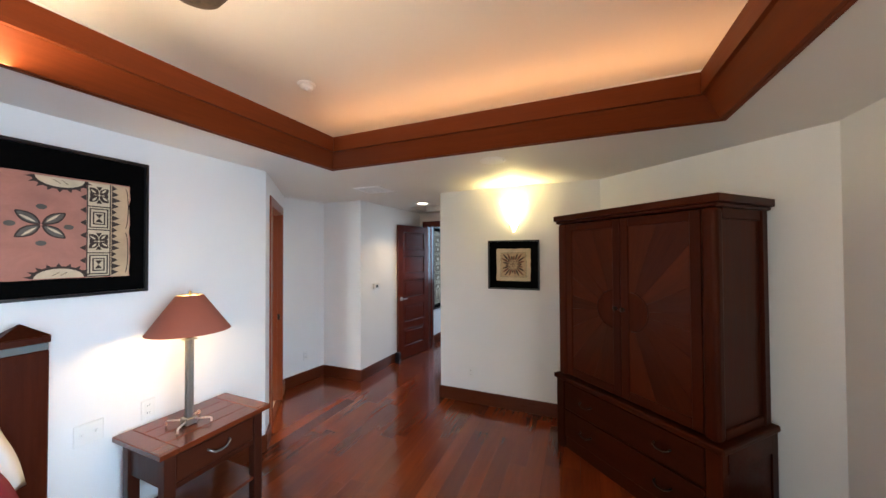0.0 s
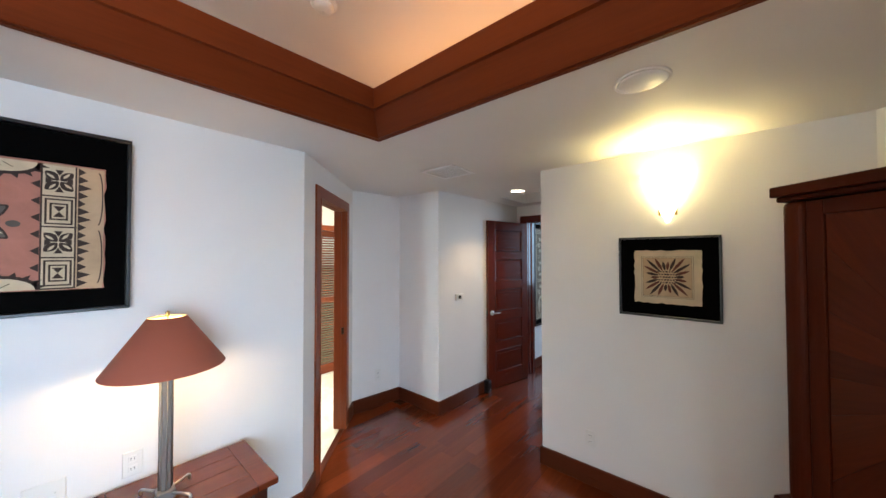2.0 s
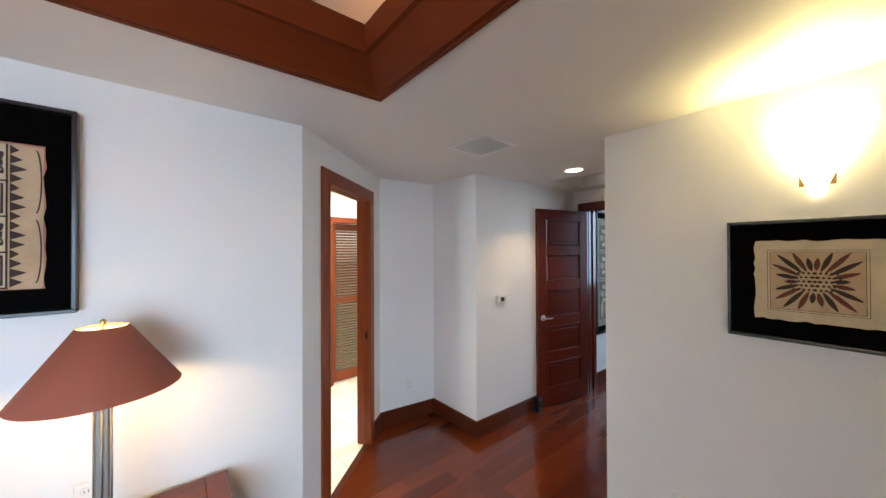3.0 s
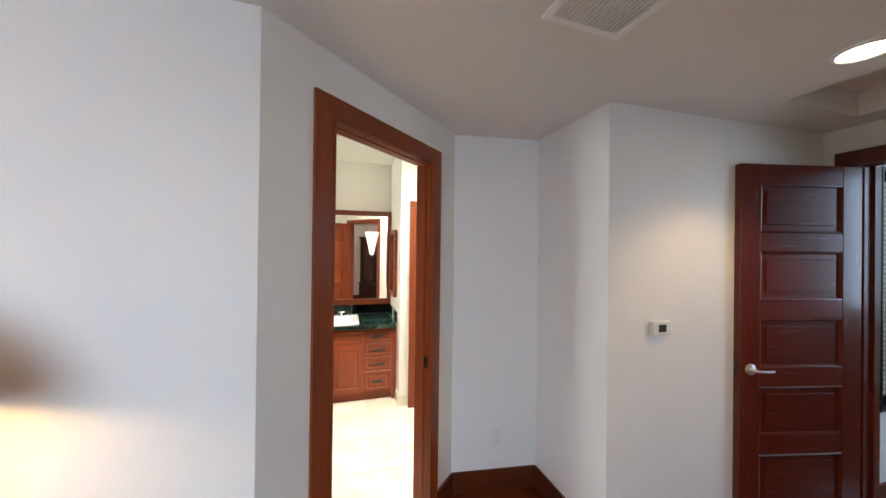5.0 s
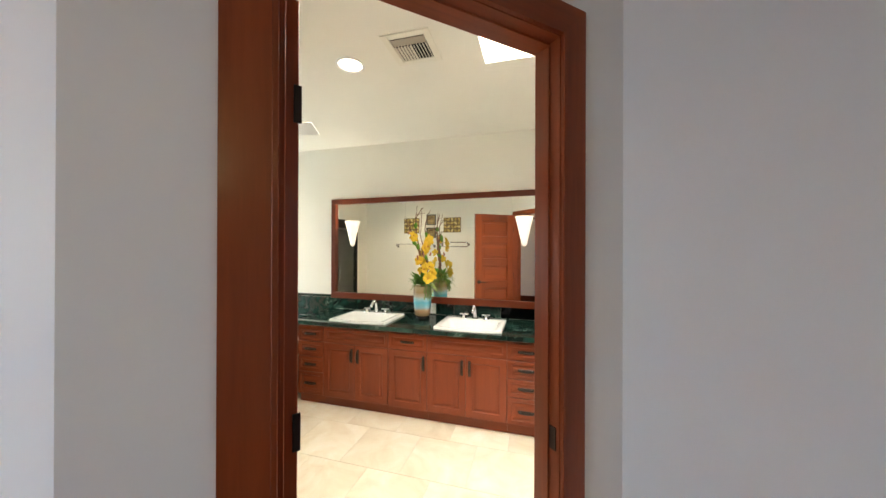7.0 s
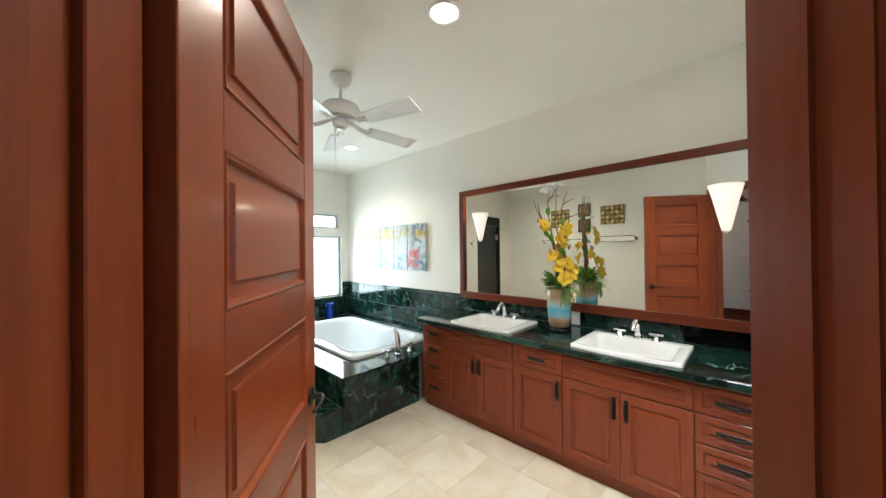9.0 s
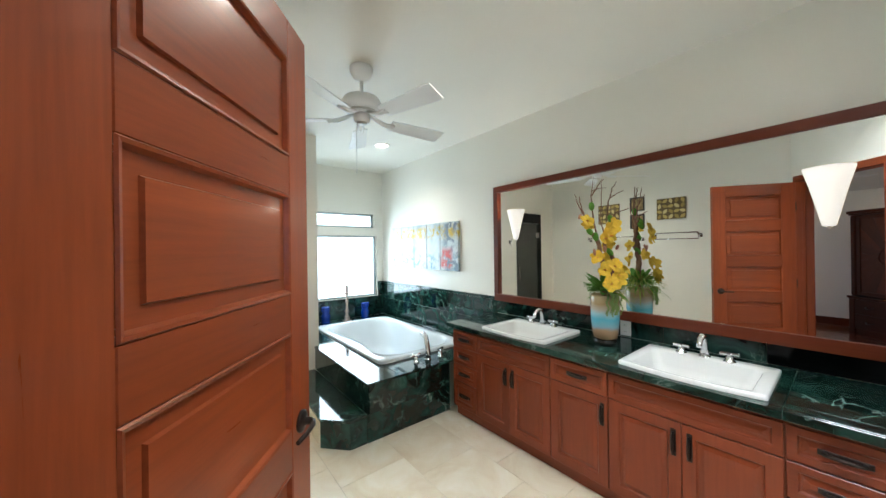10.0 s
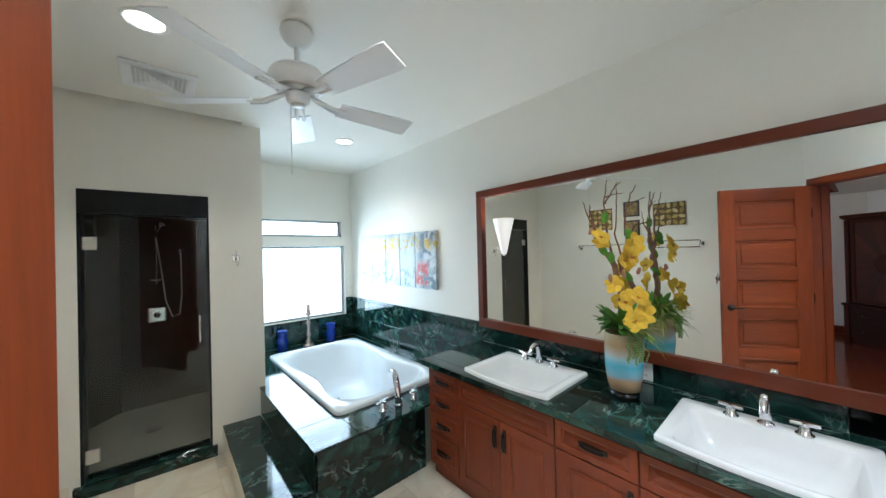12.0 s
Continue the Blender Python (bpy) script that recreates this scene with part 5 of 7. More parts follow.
def tapa_large():
    """The pink and tan barkcloth over the bed: it faces +x."""
    yR, yL, z0, z1 = 0.673, -1.40, 1.420, 2.176
    w, h = yR - yL, z1 - z0
    m = pose(-1.07, (yR + yL) / 2, (z0 + z1) / 2, 0, 0, 90)
    th, y = framed("framed_barkcloth", m, w, h, 0.014, 0.045, "large pink and tan patterned barkcloth in a black frame")
    X = lambda yy: yy - (yR + yL) / 2
    Z = lambda zz: zz - (z0 + z1) / 2
    part("cloth", cloth(X(-1.31), X(0.592), Z(1.515), Z(2.030), y, 0.005, 3), PINK, th, "faded pink barkcloth")
    bands, tris, motifs, greys, creams = (bmesh.new() for _ in range(5))
    b0, b1, b2 = X(0.415), X(0.510), X(0.588)
    part("cloth_band", cloth(b0, b2, Z(1.517), Z(2.027), y - 0.002, 0.002, 4), TAN, th, "tan border strip")
    flat(creams, [(b0 + 0.002, Z(1.522)), (b1 - 0.006, Z(1.522)), (b1 - 0.006, Z(2.022)), (b0 + 0.002, Z(2.022))], y - 0.0026)
    yy = y - 0.0034
    rows = 4
    rh = (2.022 - 1.522) / rows
    cx = (b0 + b1) / 2 - 0.001
    hw = (b1 - b0) / 2 - 0.008
    for k in range(rows):
        zc = Z(1.522 + rh * (k + 0.5))
        zb = Z(1.522 + rh * k)
        flat(motifs, [(b0, zb - 0.003), (b1, zb - 0.003), (b1, zb + 0.003), (b0, zb + 0.003)], yy)
        if k % 2:
            for q in range(4):
                flat(motifs, petal(cx, zc, radians(45 + 90 * q), 0.004, hw * 1.32, 0.016), yy)
                flat(creams, petal(cx, zc, radians(51 + 90 * q), 0.016, hw * 1.10, 0.0045), yy - 0.0004)
                c45, s45 = math.cos(radians(90 * q)), math.sin(radians(90 * q))
                flat(motifs, [(cx + hw * 0.92 * c45 - 0.012 * s45, zc + hw * 1.15 * s45 + 0.012 * c45), (cx + hw * 0.45 * c45, zc + hw * 0.55 * s45), (cx + hw * 0.92 * c45 + 0.012 * s45, zc + hw * 1.15 * s45 - 0.012 * c45)], yy - 0.0002)
        else:
            s1, s2 = hw * 0.95, rh * 0.42
            for f in (1.0, 0.66):
                a, c = s1 * f, s2 * f
                t = 0.006
                for r in (((-a, -c), (a, -c), (a, -c + t), (-a, -c + t)), ((-a, c - t), (a, c - t), (a, c), (-a, c)), ((-a, -c), (-a + t, -c), (-a + t, c), (-a, c)), ((a - t, -c), (a, -c), (a, c), (a - t, c))):
                    flat(motifs, [(cx + p, zc + q) for p, q in r], yy - (0.0002 if f < 1 else 0))
            a, c = s1 * 0.42, s2 * 0.42
            flat(motifs, [(cx - a, zc - c), (cx + a, zc - c), (cx, zc)], yy - 0.0004)
            flat(motifs, [(cx - a, zc + c), (cx + a, zc + c), (cx, zc)], yy - 0.0004)
    for xx in (b0, b1 - 0.004):
        flat(motifs, [(xx - 0.002, Z(1.520)), (xx + 0.003, Z(1.520)), (xx + 0.003, Z(2.025)), (xx - 0.002, Z(2.025))], yy - 0.0006)
    n = 15
    for k in range(n):
        zb, zt = Z(1.524 + 0.5 * k / n), Z(1.524 + 0.5 * (k + 1) / n)
        flat(tris, [(b1 + 0.003, zb), (b1 + 0.003 + 0.030 * (1 + 0.3 * math.sin(k * 1.7)), (zb + zt) / 2), (b1 + 0.003, zt)], yy)
        if k % 2 == 0:
            flat(tris, [(b0 - 0.003, zb), (b0 - 0.003, zt), (b0 - 0.026, (zb + zt) / 2)], yy)
    for k in range(2):
        zc = Z(1.65 + 0.25 * k)
        arc = [(b2 - 0.016 + 0.014 * math.cos(radians(t)), zc + 0.115 * math.sin(radians(t))) for t in range(-80, 81, 16)]
        inner = [(x - 0.004, z) for x, z in arc]
        flat(tris, arc + inner[::-1], yy - 0.0002)
    for fy in (0.257, -0.10, -0.46, -0.82, -1.16):
        fx, fz = X(fy), Z(1.784)
        for q in range(4):
            flat(motifs, petal(fx, fz, radians(38 + (0, 104, 180, 284)[q]), 0.004, 0.102, 0.024), yy)
            flat(greys, petal(fx, fz, radians(38 + (0, 104, 180, 284)[q]), 0.014, 0.094, 0.017), yy - 0.0006)
            flat(creams, petal(fx, fz, radians(43 + (0, 104, 180, 284)[q]), 0.022, 0.082, 0.0055), yy - 0.0010)
        for dx, dz in ((0.0, 0.088), (0.0, -0.090), (0.092, -0.006), (-0.095, 0.0)):
            flat(greys, disc(fx + dx, fz + dz, 0.018, 0.013), yy)
        for top in (1, -1):
            for off in (-0.18, ):
                ex, ez = fx + 0.5 * 0.357 - 0.06, Z(2.024 if top > 0 else 1.521)
                if ex > b0 - 0.07:
                    ex = b0 - 0.095
                arc = [(ex + 0.092 * math.cos(radians(t)), ez - top * 0.052 * math.sin(radians(t))) for t in range(0, 181, 15)]
                flat(tris, [(ex + 1.08 * (x - ex), ez + 1.12 * (z - ez)) for x, z in arc], yy)
                flat(creams, [(ex + 0.93 * (x - ex), ez + 0.90 * (z - ez)) for x, z in arc], yy - 0.0006)
                for t in range(12, 180, 20):
                    a0, a1, a2 = (radians(t + d) for d in (-6, 6, 0))
                    flat(tris, [(ex + 0.098 * math.cos(a0), ez - top * 0.056 * math.sin(a0)), (ex + 0.098 * math.cos(a1), ez - top * 0.056 * math.sin(a1)), (ex + 0.120 * math.cos(a2), ez - top * 0.074 * math.sin(a2))], yy)
                for d in (-0.014, 0.014):
                    flat(motifs, [(ex + d - 0.014, ez - top * 0.012), (ex + d - 0.010, ez - top * 0.012), (ex + d + 0.014, ez - top * 0.028), (ex + d + 0.010, ez - top * 0.028)], yy - 0.001)
    part("dye_pattern", motifs, INK, th, "dark brown dyed pattern", kind="stuff")
    part("dye_border", tris, INK, th, "dark brown saw-tooth border", kind="stuff")
    part("dye_petals", greys, GREYINK, th, "grey-green dyed petals", kind="stuff")
    part("dye_ground", creams, CREAMC, th, "cream ground patches", kind="stuff")


tapa_large()


def print_small():
    x0, x1, z0, z1 = 0.455, 0.987, 1.257, 1.770
    cx, cz = (x0 + x1) / 2, (z0 + z1) / 2
    th, y = framed("framed_print", pose(cx, 2.98, cz), x1 - x0, z1 - z0, 0.013, 0.035, "small cream barkcloth print on black mat, black frame")
    part("cloth", cloth(-0.176, 0.176, -0.168, 0.168, y, 0.004, 8), CREAMC, th, "cream barkcloth with a ragged edge")
    part("cloth_ground", cloth(-0.128, 0.128, -0.122, 0.120, y - 0.001, 0.0, 8), TAN, th, "tan printed ground")
    ink, rust, lines = bmesh.new(), bmesh.new(), bmesh.new()
    yy = y - 0.0018
    for s in (0.136, 0.128):
        t = 0.0016
        sz = s * 0.95
        for r in (((-s, -sz), (s, -sz), (s, -sz + t), (-s, -sz + t)), ((-s, sz - t), (s, sz - t), (s, sz), (-s, sz)), ((-s, -sz), (-s + t, -sz), (-s + t, sz), (-s, sz)), ((s - t, -sz), (s, -sz), (s, sz), (s - t, sz))):
            flat(lines, r, yy)
    rnd = random.Random(5)
    for k in range(22):
        a = 2 * math.pi * k / 22 + 0.05
        reach = (0.070 + 0.050 * abs(math.sin(2 * a)) ** 1.2) * (0.92 + 0.1 * rnd.random())
        flat(rust if k % 2 else ink, petal(0, 0, a, 0.045, reach * 1.25, 0.0085), yy - 0.0002 * (k % 3))
    for sx in (-1, 1):
        for k in range(7):
            for j in range(5):
                px = sx * 0.030 + (k - 3) * 0.014 + (j % 2) * 0.007
                pz = (j - 2) * 0.017
                if (px - sx * 0.030) ** 2 + pz ** 2 < 0.0023:
                    flat(ink, [(px - 0.0055, pz), (px, pz - 0.0060), (px + 0.0055, pz), (px, pz + 0.0060)], yy - 0.0008)
    part("dye_leaves", rust, RUSTINK, th, "rust brown printed leaves", kind="stuff")
    part("dye_pattern", ink, INK, th, "dark brown woven pattern", kind="stuff")
    part("dye_lines", lines, INK, th, "thin dark border lines", kind="stuff")


print_small()


def hall_cloth():
    y0, y1, z0, z1 = 4.90, 6.65, 0.62, 2.13
    w, h = y1 - y0, z1 - z0
    th, y = framed("framed_hall_cloth", pose(-1.115, (y0 + y1) / 2, (z0 + z1) / 2, 0, 0, 89.1), w, h, 0.016, 0.06, "very large grey and cream patterned cloth in a black frame")
    part("cloth", cloth(-w / 2 + 0.05, w / 2 - 0.05, -h / 2 + 0.08, h / 2 - 0.08, y, 0.003, 11), stained("grey_brown_barkcloth", (0.25, 0.20, 0.14), 0.35), th, "grey-brown printed cloth")
    pale, mid = bmesh.new(), bmesh.new()
    yy = y - 0.002
    X0, X1, Z0, Z1 = -w / 2 + 0.06, w / 2 - 0.06, -h / 2 + 0.09, h / 2 - 0.09
    def zig(xa, xb, za, zb, nx, nz):
        for i in range(nx):
            for k in range(nz):
                xc, zc = xa + (xb - xa) * (i + 0.5) / nx, za + (zb - za) * (k + 0.5) / nz
                a, c = (xb - xa) / nx * 0.36, (zb - za) / nz * 0.42
                s = 1 if (i + k) % 2 else -1
                flat(pale, [(xc - a, zc - s * c * 0.2), (xc, zc - s * c), (xc + a, zc - s * c * 0.2), (xc + a * 0.5, zc + s * c)], yy)
    zig(X0, X0 + 0.06, Z0, Z1, 2, 44)
    zig(X0 + 0.06, X1, Z1 - 0.075, Z1, 46, 3)
    zig(X0 + 0.06, X1, Z0, Z0 + 0.075, 46, 3)
    ch = 0.285
    for r in range(3):
        zt = Z1 - 0.095 - r * (ch + 0.065)
        zig(X0 + 0.07, X1, zt - ch - 0.060, zt - ch, 40, 2)
        for c in range(6):
            xa = X0 + 0.075 + c * 0.255
            zig(xa + 0.205, xa + 0.245, zt - ch, zt, 2, 9)
            xm, zm = xa + 0.10, zt - ch / 2
            for sx in (-1, 1):
                flat(pale, disc(xm + sx * 0.045, zm, 0.034, 0.036), yy)
                flat(mid, disc(xm + sx * 0.045, zm, 0.022, 0.024), yy - 0.001)
                for t in (60, 80, 100, 120):
                    for sz in (-1, 1):
                        flat(pale, petal(xm + sx * 0.02, zm + sz * 0.05, sz * radians(90 - sx * (t - 90)), 0.0, 0.07, 0.006), yy)
            for k in range(4):
                zz = zm + (k - 1.5) * 0.018
                for sx in (-1, 1):
                    flat(pale, [(xm + sx * 0.082, zz), (xm + sx * 0.100, zz), (xm + sx * 0.100, zz + 0.006), (xm + sx * 0.082, zz + 0.006)], yy)
    for c in range(14):
        xm = X0 + 0.12 + c * 0.11
        zt, zb = Z0 + 0.30, Z0 + 0.09
        flat(pale, petal(xm, zb, radians(90), 0.0, zt - zb, 0.030), yy)
        flat(mid, petal(xm, zb + 0.02, radians(90), 0.0, (zt - zb) * 0.7, 0.014), yy - 0.001)
    part("dye_pale", pale, stained("pale_grey_print", (0.74, 0.66, 0.50), 0.3), th, "pale cream printed figures", kind="stuff")
    part("dye_mid", mid, stained("mid_grey_print", (0.48, 0.40, 0.28), 0.3), th, "mid grey printed figures", kind="stuff")


hall_cloth()

# sconce in the bedroom
th = root("wall_sconce", pose(0.73, 2.98, 1.905), "lit glowing alabaster cone sconce over the print", "wall lamp")
bm = bmesh.new()
rings = []
for r, z in ((0.012, -0.02), (0.030, 0.0), (0.050, 0.05), (0.088, 0.10), (0.105, 0.17), (0.145, 0.26), (0.140, 0.262), (0.095, 0.17), (0.001, 0.12)):
    rings.append([bm.verts.new((r * math.cos(math.pi * k / 16), -0.002 - r * 0.82 * math.sin(math.pi * k / 16), z)) for k in range(17)])
for a, b in zip(rings, rings[1:]):
    for k in range(16):
        bm.faces.new((a[k], a[k + 1], b[k + 1], b[k])).smooth = True
part("glass_shade", bm, ALAB, th, "glowing yellow alabaster bowl")
part("finial", lathe([(0.001, -0.045), (0.012, -0.040), (0.016, -0.028), (0.008, -0.020), (0.001, -0.018)], 14, (0, -0.012, 0)), ALAB, th, "glowing glass tip")
part("backplate", box(-0.05, 0.05, -0.0018, -0.0004, 0.0, 0.12), BRASS, th)


# ceiling things
def can_light(x, y, z, label="lit round recessed ceiling light with a white trim"):
    th = root("recessed_light", pose(x, y, z), label, "recessed light", "recessed ceiling lights")
    part("trim_ring", lathe([(0.088, -0.0005), (0.088, -0.006), (0.074, -0.008), (0.070, -0.0005)], 32), WHITEMET, th)
    part("lens", lathe([(0.069, -0.003), (0.035, -0.002), (0.001, -0.0015)], 32), CANLAMP, th, "glowing warm lens")
    return th


can_light(-0.64, 3.58, ZC)
for x, y in ((-2.565, 1.03), (-1.944, -0.263), (-3.345, -1.22)):
    can_light(x, y, ZB)
th = root("ceiling_speaker", pose(0.765, 1.955, ZC), "round white ceiling speaker grille", "ceiling speaker")
part("grille", lathe([(0.086, -0.0005), (0.086, -0.006), (0.078, -0.010), (0.060, -0.0115), (0.001, -0.012)], 36), WHITEMET, th)
part("rim", lathe([(0.098, -0.0005), (0.098, -0.004), (0.087, -0.007), (0.087, -0.0005)], 36), WHITEMET, th)
th = root("smoke_detector", pose(-0.354, 1.235, 2.80), "round white smoke detector", "smoke detector")
part("base", lathe([(0.058, -0.0005), (0.058, -0.010), (0.050, -0.014), (0.001, -0.014)], 28), WHITEPL, th)
part("cap", lathe([(0.044, -0.0145), (0.042, -0.030), (0.028, -0.037), (0.001, -0.038)], 28), WHITEPL, th)
part("test_button", lathe([(0.010, -0.0385), (0.009, -0.041), (0.001, -0.0415)], 14), WHITEPL, th)
# woven ceiling lamp of the bedroom
th = root("ceiling_lamp", pose(0.205, 0.215, 2.80), "dark shell-patterned bowl ceiling lamp", "ceiling lamp")
SHELL = stained("dark_patterned_shell", (0.10, 0.07, 0.05), 0.85, 14)
part("bowl", lathe([(0.001, -0.335), (0.04, -0.33), (0.08, -0.31), (0.105, -0.27), (0.115, -0.22), (0.110, -0.22), (0.001, -0.245)], 32), SHELL, th)
part("stem", lathe([(0.012, -0.25), (0.012, -0.02), (0.06, -0.015), (0.06, 0.0)], 16), BRONZE, th)


BATHMET = mat("cream_enamelled_metal", (0.80, 0.77, 0.68), 0.35)
GRILLE = mat("grey_duct_shadow", (0.16, 0.155, 0.15), 0.8)
PALEDUCT = mat("pale_grey_duct", (0.72, 0.72, 0.70), 0.8)


def vent(name, m, w, h, n, label, back=GRILLE, rim=0.025):
    th = root(name, m, label, "ceiling vent")
    for a, b, c, d in ((-w / 2, w / 2, h / 2 - rim, h / 2), (-w / 2, w / 2, -h / 2, -h / 2 + rim), (-w / 2, -w / 2 + rim, -h / 2 + rim, h / 2 - rim), (w / 2 - rim, w / 2, -h / 2 + rim, h / 2 - rim)):
        part("frame", box(a, b, c, d, -0.008, -0.0005, 0.001), WHITEMET, th)
    part("backing", box(-w / 2 + rim, w / 2 - rim, -h / 2 + rim, h / 2 - rim, -0.0015, -0.0004), back, th)
    for k in range(n):
        c = -h / 2 + rim + (h - 2 * rim) * (k + 0.5) / n
        t = (h - 2 * rim) / n * 0.36
        bm = box(-w / 2 + rim, w / 2 - rim, -t, t, -0.0012, 0.0012)
        bmesh.ops.transform(bm, matrix=Matrix.Translation((0, c, -0.005)) @ Matrix.Rotation(radians(22), 4, "X"), verts=bm.verts[:])
        part("slat", bm, WHITEMET, th)
    return th


vent("return_air_grille", pose(-0.692, 2.51, ZC, 0, 0, 2), 0.325, 0.315, 17, "square white slatted return-air grille", PALEDUCT)
th = root("supply_register", pose(-2.515, 1.468, ZB, 0, 0, 1), "square white ceiling register with curved blades", "ceiling vent")
for a, b, c, d in ((-0.145, 0.145, 0.100, 0.140), (-0.145, 0.145, -0.140, -0.100), (-0.145, -0.105, -0.100, 0.100), (0.105, 0.145, -0.100, 0.100)):
    part("frame", box(a, b, c, d, -0.007, -0.0005, 0.002), BATHMET, th)
# black sheet in place of the duct's depth, its shade put into the colour
part("backing", box(-0.105, 0.105, -0.100, 0.100, -0.0015, -0.0004), DARKGAP, th)
part("damper_plate", box(0.040, 0.096, -0.098, 0.098, -0.006, -0.002, 0.001), mat("beige_damper", (0.40, 0.34, 0.28), 0.6), th)
for k in range(11):
    y = -0.092 + 0.0184 * k
    bm = box(-0.104, 0.036, -0.0062, 0.0062, -0.0008, 0.0008)
    bmesh.ops.transform(bm, matrix=Matrix.Translation((0, y, -0.0065)) @ Matrix.Rotation(radians(42 if k < 6 else -42), 4, "X"), verts=bm.verts[:])
    part("slat", bm, BATHMET, th)
th = root("exhaust_vent", pose(-2.00, -0.87, ZB), "square white exhaust vent with nested louvres", "ceiling vent")
for a, b, c, d in ((-0.172, 0.172, 0.125, 0.175), (-0.172, 0.172, -0.175, -0.125), (-0.172, -0.122, -0.125, 0.125), (0.122, 0.172, -0.125, 0.125)):
    part("frame", box(a, b, c, d, -0.012, -0.0005, 0.002), WHITEMET, th)
part("backing", box(-0.122, 0.122, -0.125, 0.125, -0.0015, -0.0004), PALEDUCT, th)
for k in range(5):
    hx, hy = 0.112 - 0.022 * k, 0.115 - 0.022 * k
    bm = bmesh.new()
    rows = [[bm.verts.new((sx * (hx - dx), sy * (hy - dx), z)) for sx, sy in ((-1, -1), (1, -1), (1, 1), (-1, 1))] for dx, z in ((0.0, -0.011), (0.009, -0.003))]
    for q in range(4):
        bm.faces.new((rows[0][q], rows[0][(q + 1) % 4], rows[1][(q + 1) % 4], rows[1][q]))
    part("louvre", bm, WHITEMET, th)
part("centre_cap", box(-0.008, 0.008, -0.014, 0.014, -0.011, -0.002, 0.001), WHITEMET, th)


def ceiling_fan():
    th = root("ceiling_fan", pose(-2.487, 0.110, ZB), "white five-blade ceiling fan with a pull chain", "ceiling fan")
    part("canopy", lathe([(0.001, -0.0005), (0.072, -0.001), (0.075, -0.016), (0.070, -0.040), (0.052, -0.068), (0.026, -0.086), (0.001, -0.088)], 28), WHITEMET, th)
    part("downrod", lathe([(0.012, -0.090), (0.012, -0.185)], 14), WHITEMET, th)
    part("motor_housing", lathe([(0.001, -0.175), (0.030, -0.177), (0.060, -0.190), (0.115, -0.210), (0.128, -0.235), (0.125, -0.275), (0.095, -0.297), (0.060, -0.307), (0.001, -0.309)], 36), WHITEMET, th)
    part("switch_housing", lathe([(0.001, -0.307), (0.052, -0.309), (0.055, -0.325), (0.050, -0.353), (0.040, -0.363), (0.001, -0.365)], 28), WHITEMET, th)
    part("vent_ring", lathe([(0.098, -0.2935), (0.100, -0.297), (0.096, -0.300), (0.082, -0.3025)], 36), NICKEL, th, "slotted metal ring under the motor")
    part("light_cap", lathe([(0.034, -0.364), (0.030, -0.371), (0.001, -0.373)], 24), NICKEL, th)
    for k in range(5):
        ang = radians(33 + 72 * k)
        tw = Matrix.Rotation(ang, 4, "Z")
        bm = bmesh.new()
        n = 12
        top = []
        for i in range(n + 1):
            t = i / n
            r = 0.20 + 0.42 * t
            wd = 0.052 + 0.020 * t
            if i == n:
                wd *= 0.90
            top.append((r, wd))
        vs = [[bm.verts.new((r, s * wd, dz)) for r, wd in top for s in (-1, 1)] for dz in (-0.003, 0.003)]
        for L in (0, 1):
            for i in range(n):
                q = [vs[L][2 * i], vs[L][2 * i + 1], vs[L][2 * i + 3], vs[L][2 * i + 2]]
                bm.faces.new(q)
        for i in range(n):
            for s in (0, 1):
                bm.faces.new([vs[0][2 * i + s], vs[0][2 * i + 2 + s], vs[1][2 * i + 2 + s], vs[1][2 * i + s]])
        bm.faces.new([vs[0][0], vs[0][1], vs[1][1], vs[1][0]])
        bm.faces.new([vs[0][-2], vs[0][-1], vs[1][-1], vs[1][-2]])
        bmesh.ops.recalc_face_normals(bm, faces=bm.faces[:])
        bmesh.ops.transform(bm, matrix=tw @ Matrix.Translation((0, 0, -0.340)) @ Matrix.Rotation(radians(-14), 4, "X"), verts=bm.verts[:])
        bl = part("blade", bm, WHITEMET, th)
        ib = tube([(0.05, 0, -0.303), (0.10, 0.012, -0.325), (0.16, 0.018, -0.345), (0.23, 0.016, -0.345)], 0.009, 8)
        tube([(0.05, 0, -0.303), (0.10, -0.012, -0.325), (0.16, -0.018, -0.345), (0.23, -0.016, -0.345)], 0.009, 8, ib)
        bmesh.ops.transform(ib, matrix=tw, verts=ib.verts[:])
        part("blade_iron", ib, WHITEMET, bl)
    part("pull_chain", tube([(0.02, -0.045, -0.355), (0.02, -0.046, -0.66)], 0.0014, 6), NICKEL, th)
    part("chain_bob", lathe([(0.001, -0.69), (0.006, -0.685), (0.006, -0.665), (0.001, -0.66)], 10, (0.02, -0.046, 0)), WHITEPL, th)


ceiling_fan()

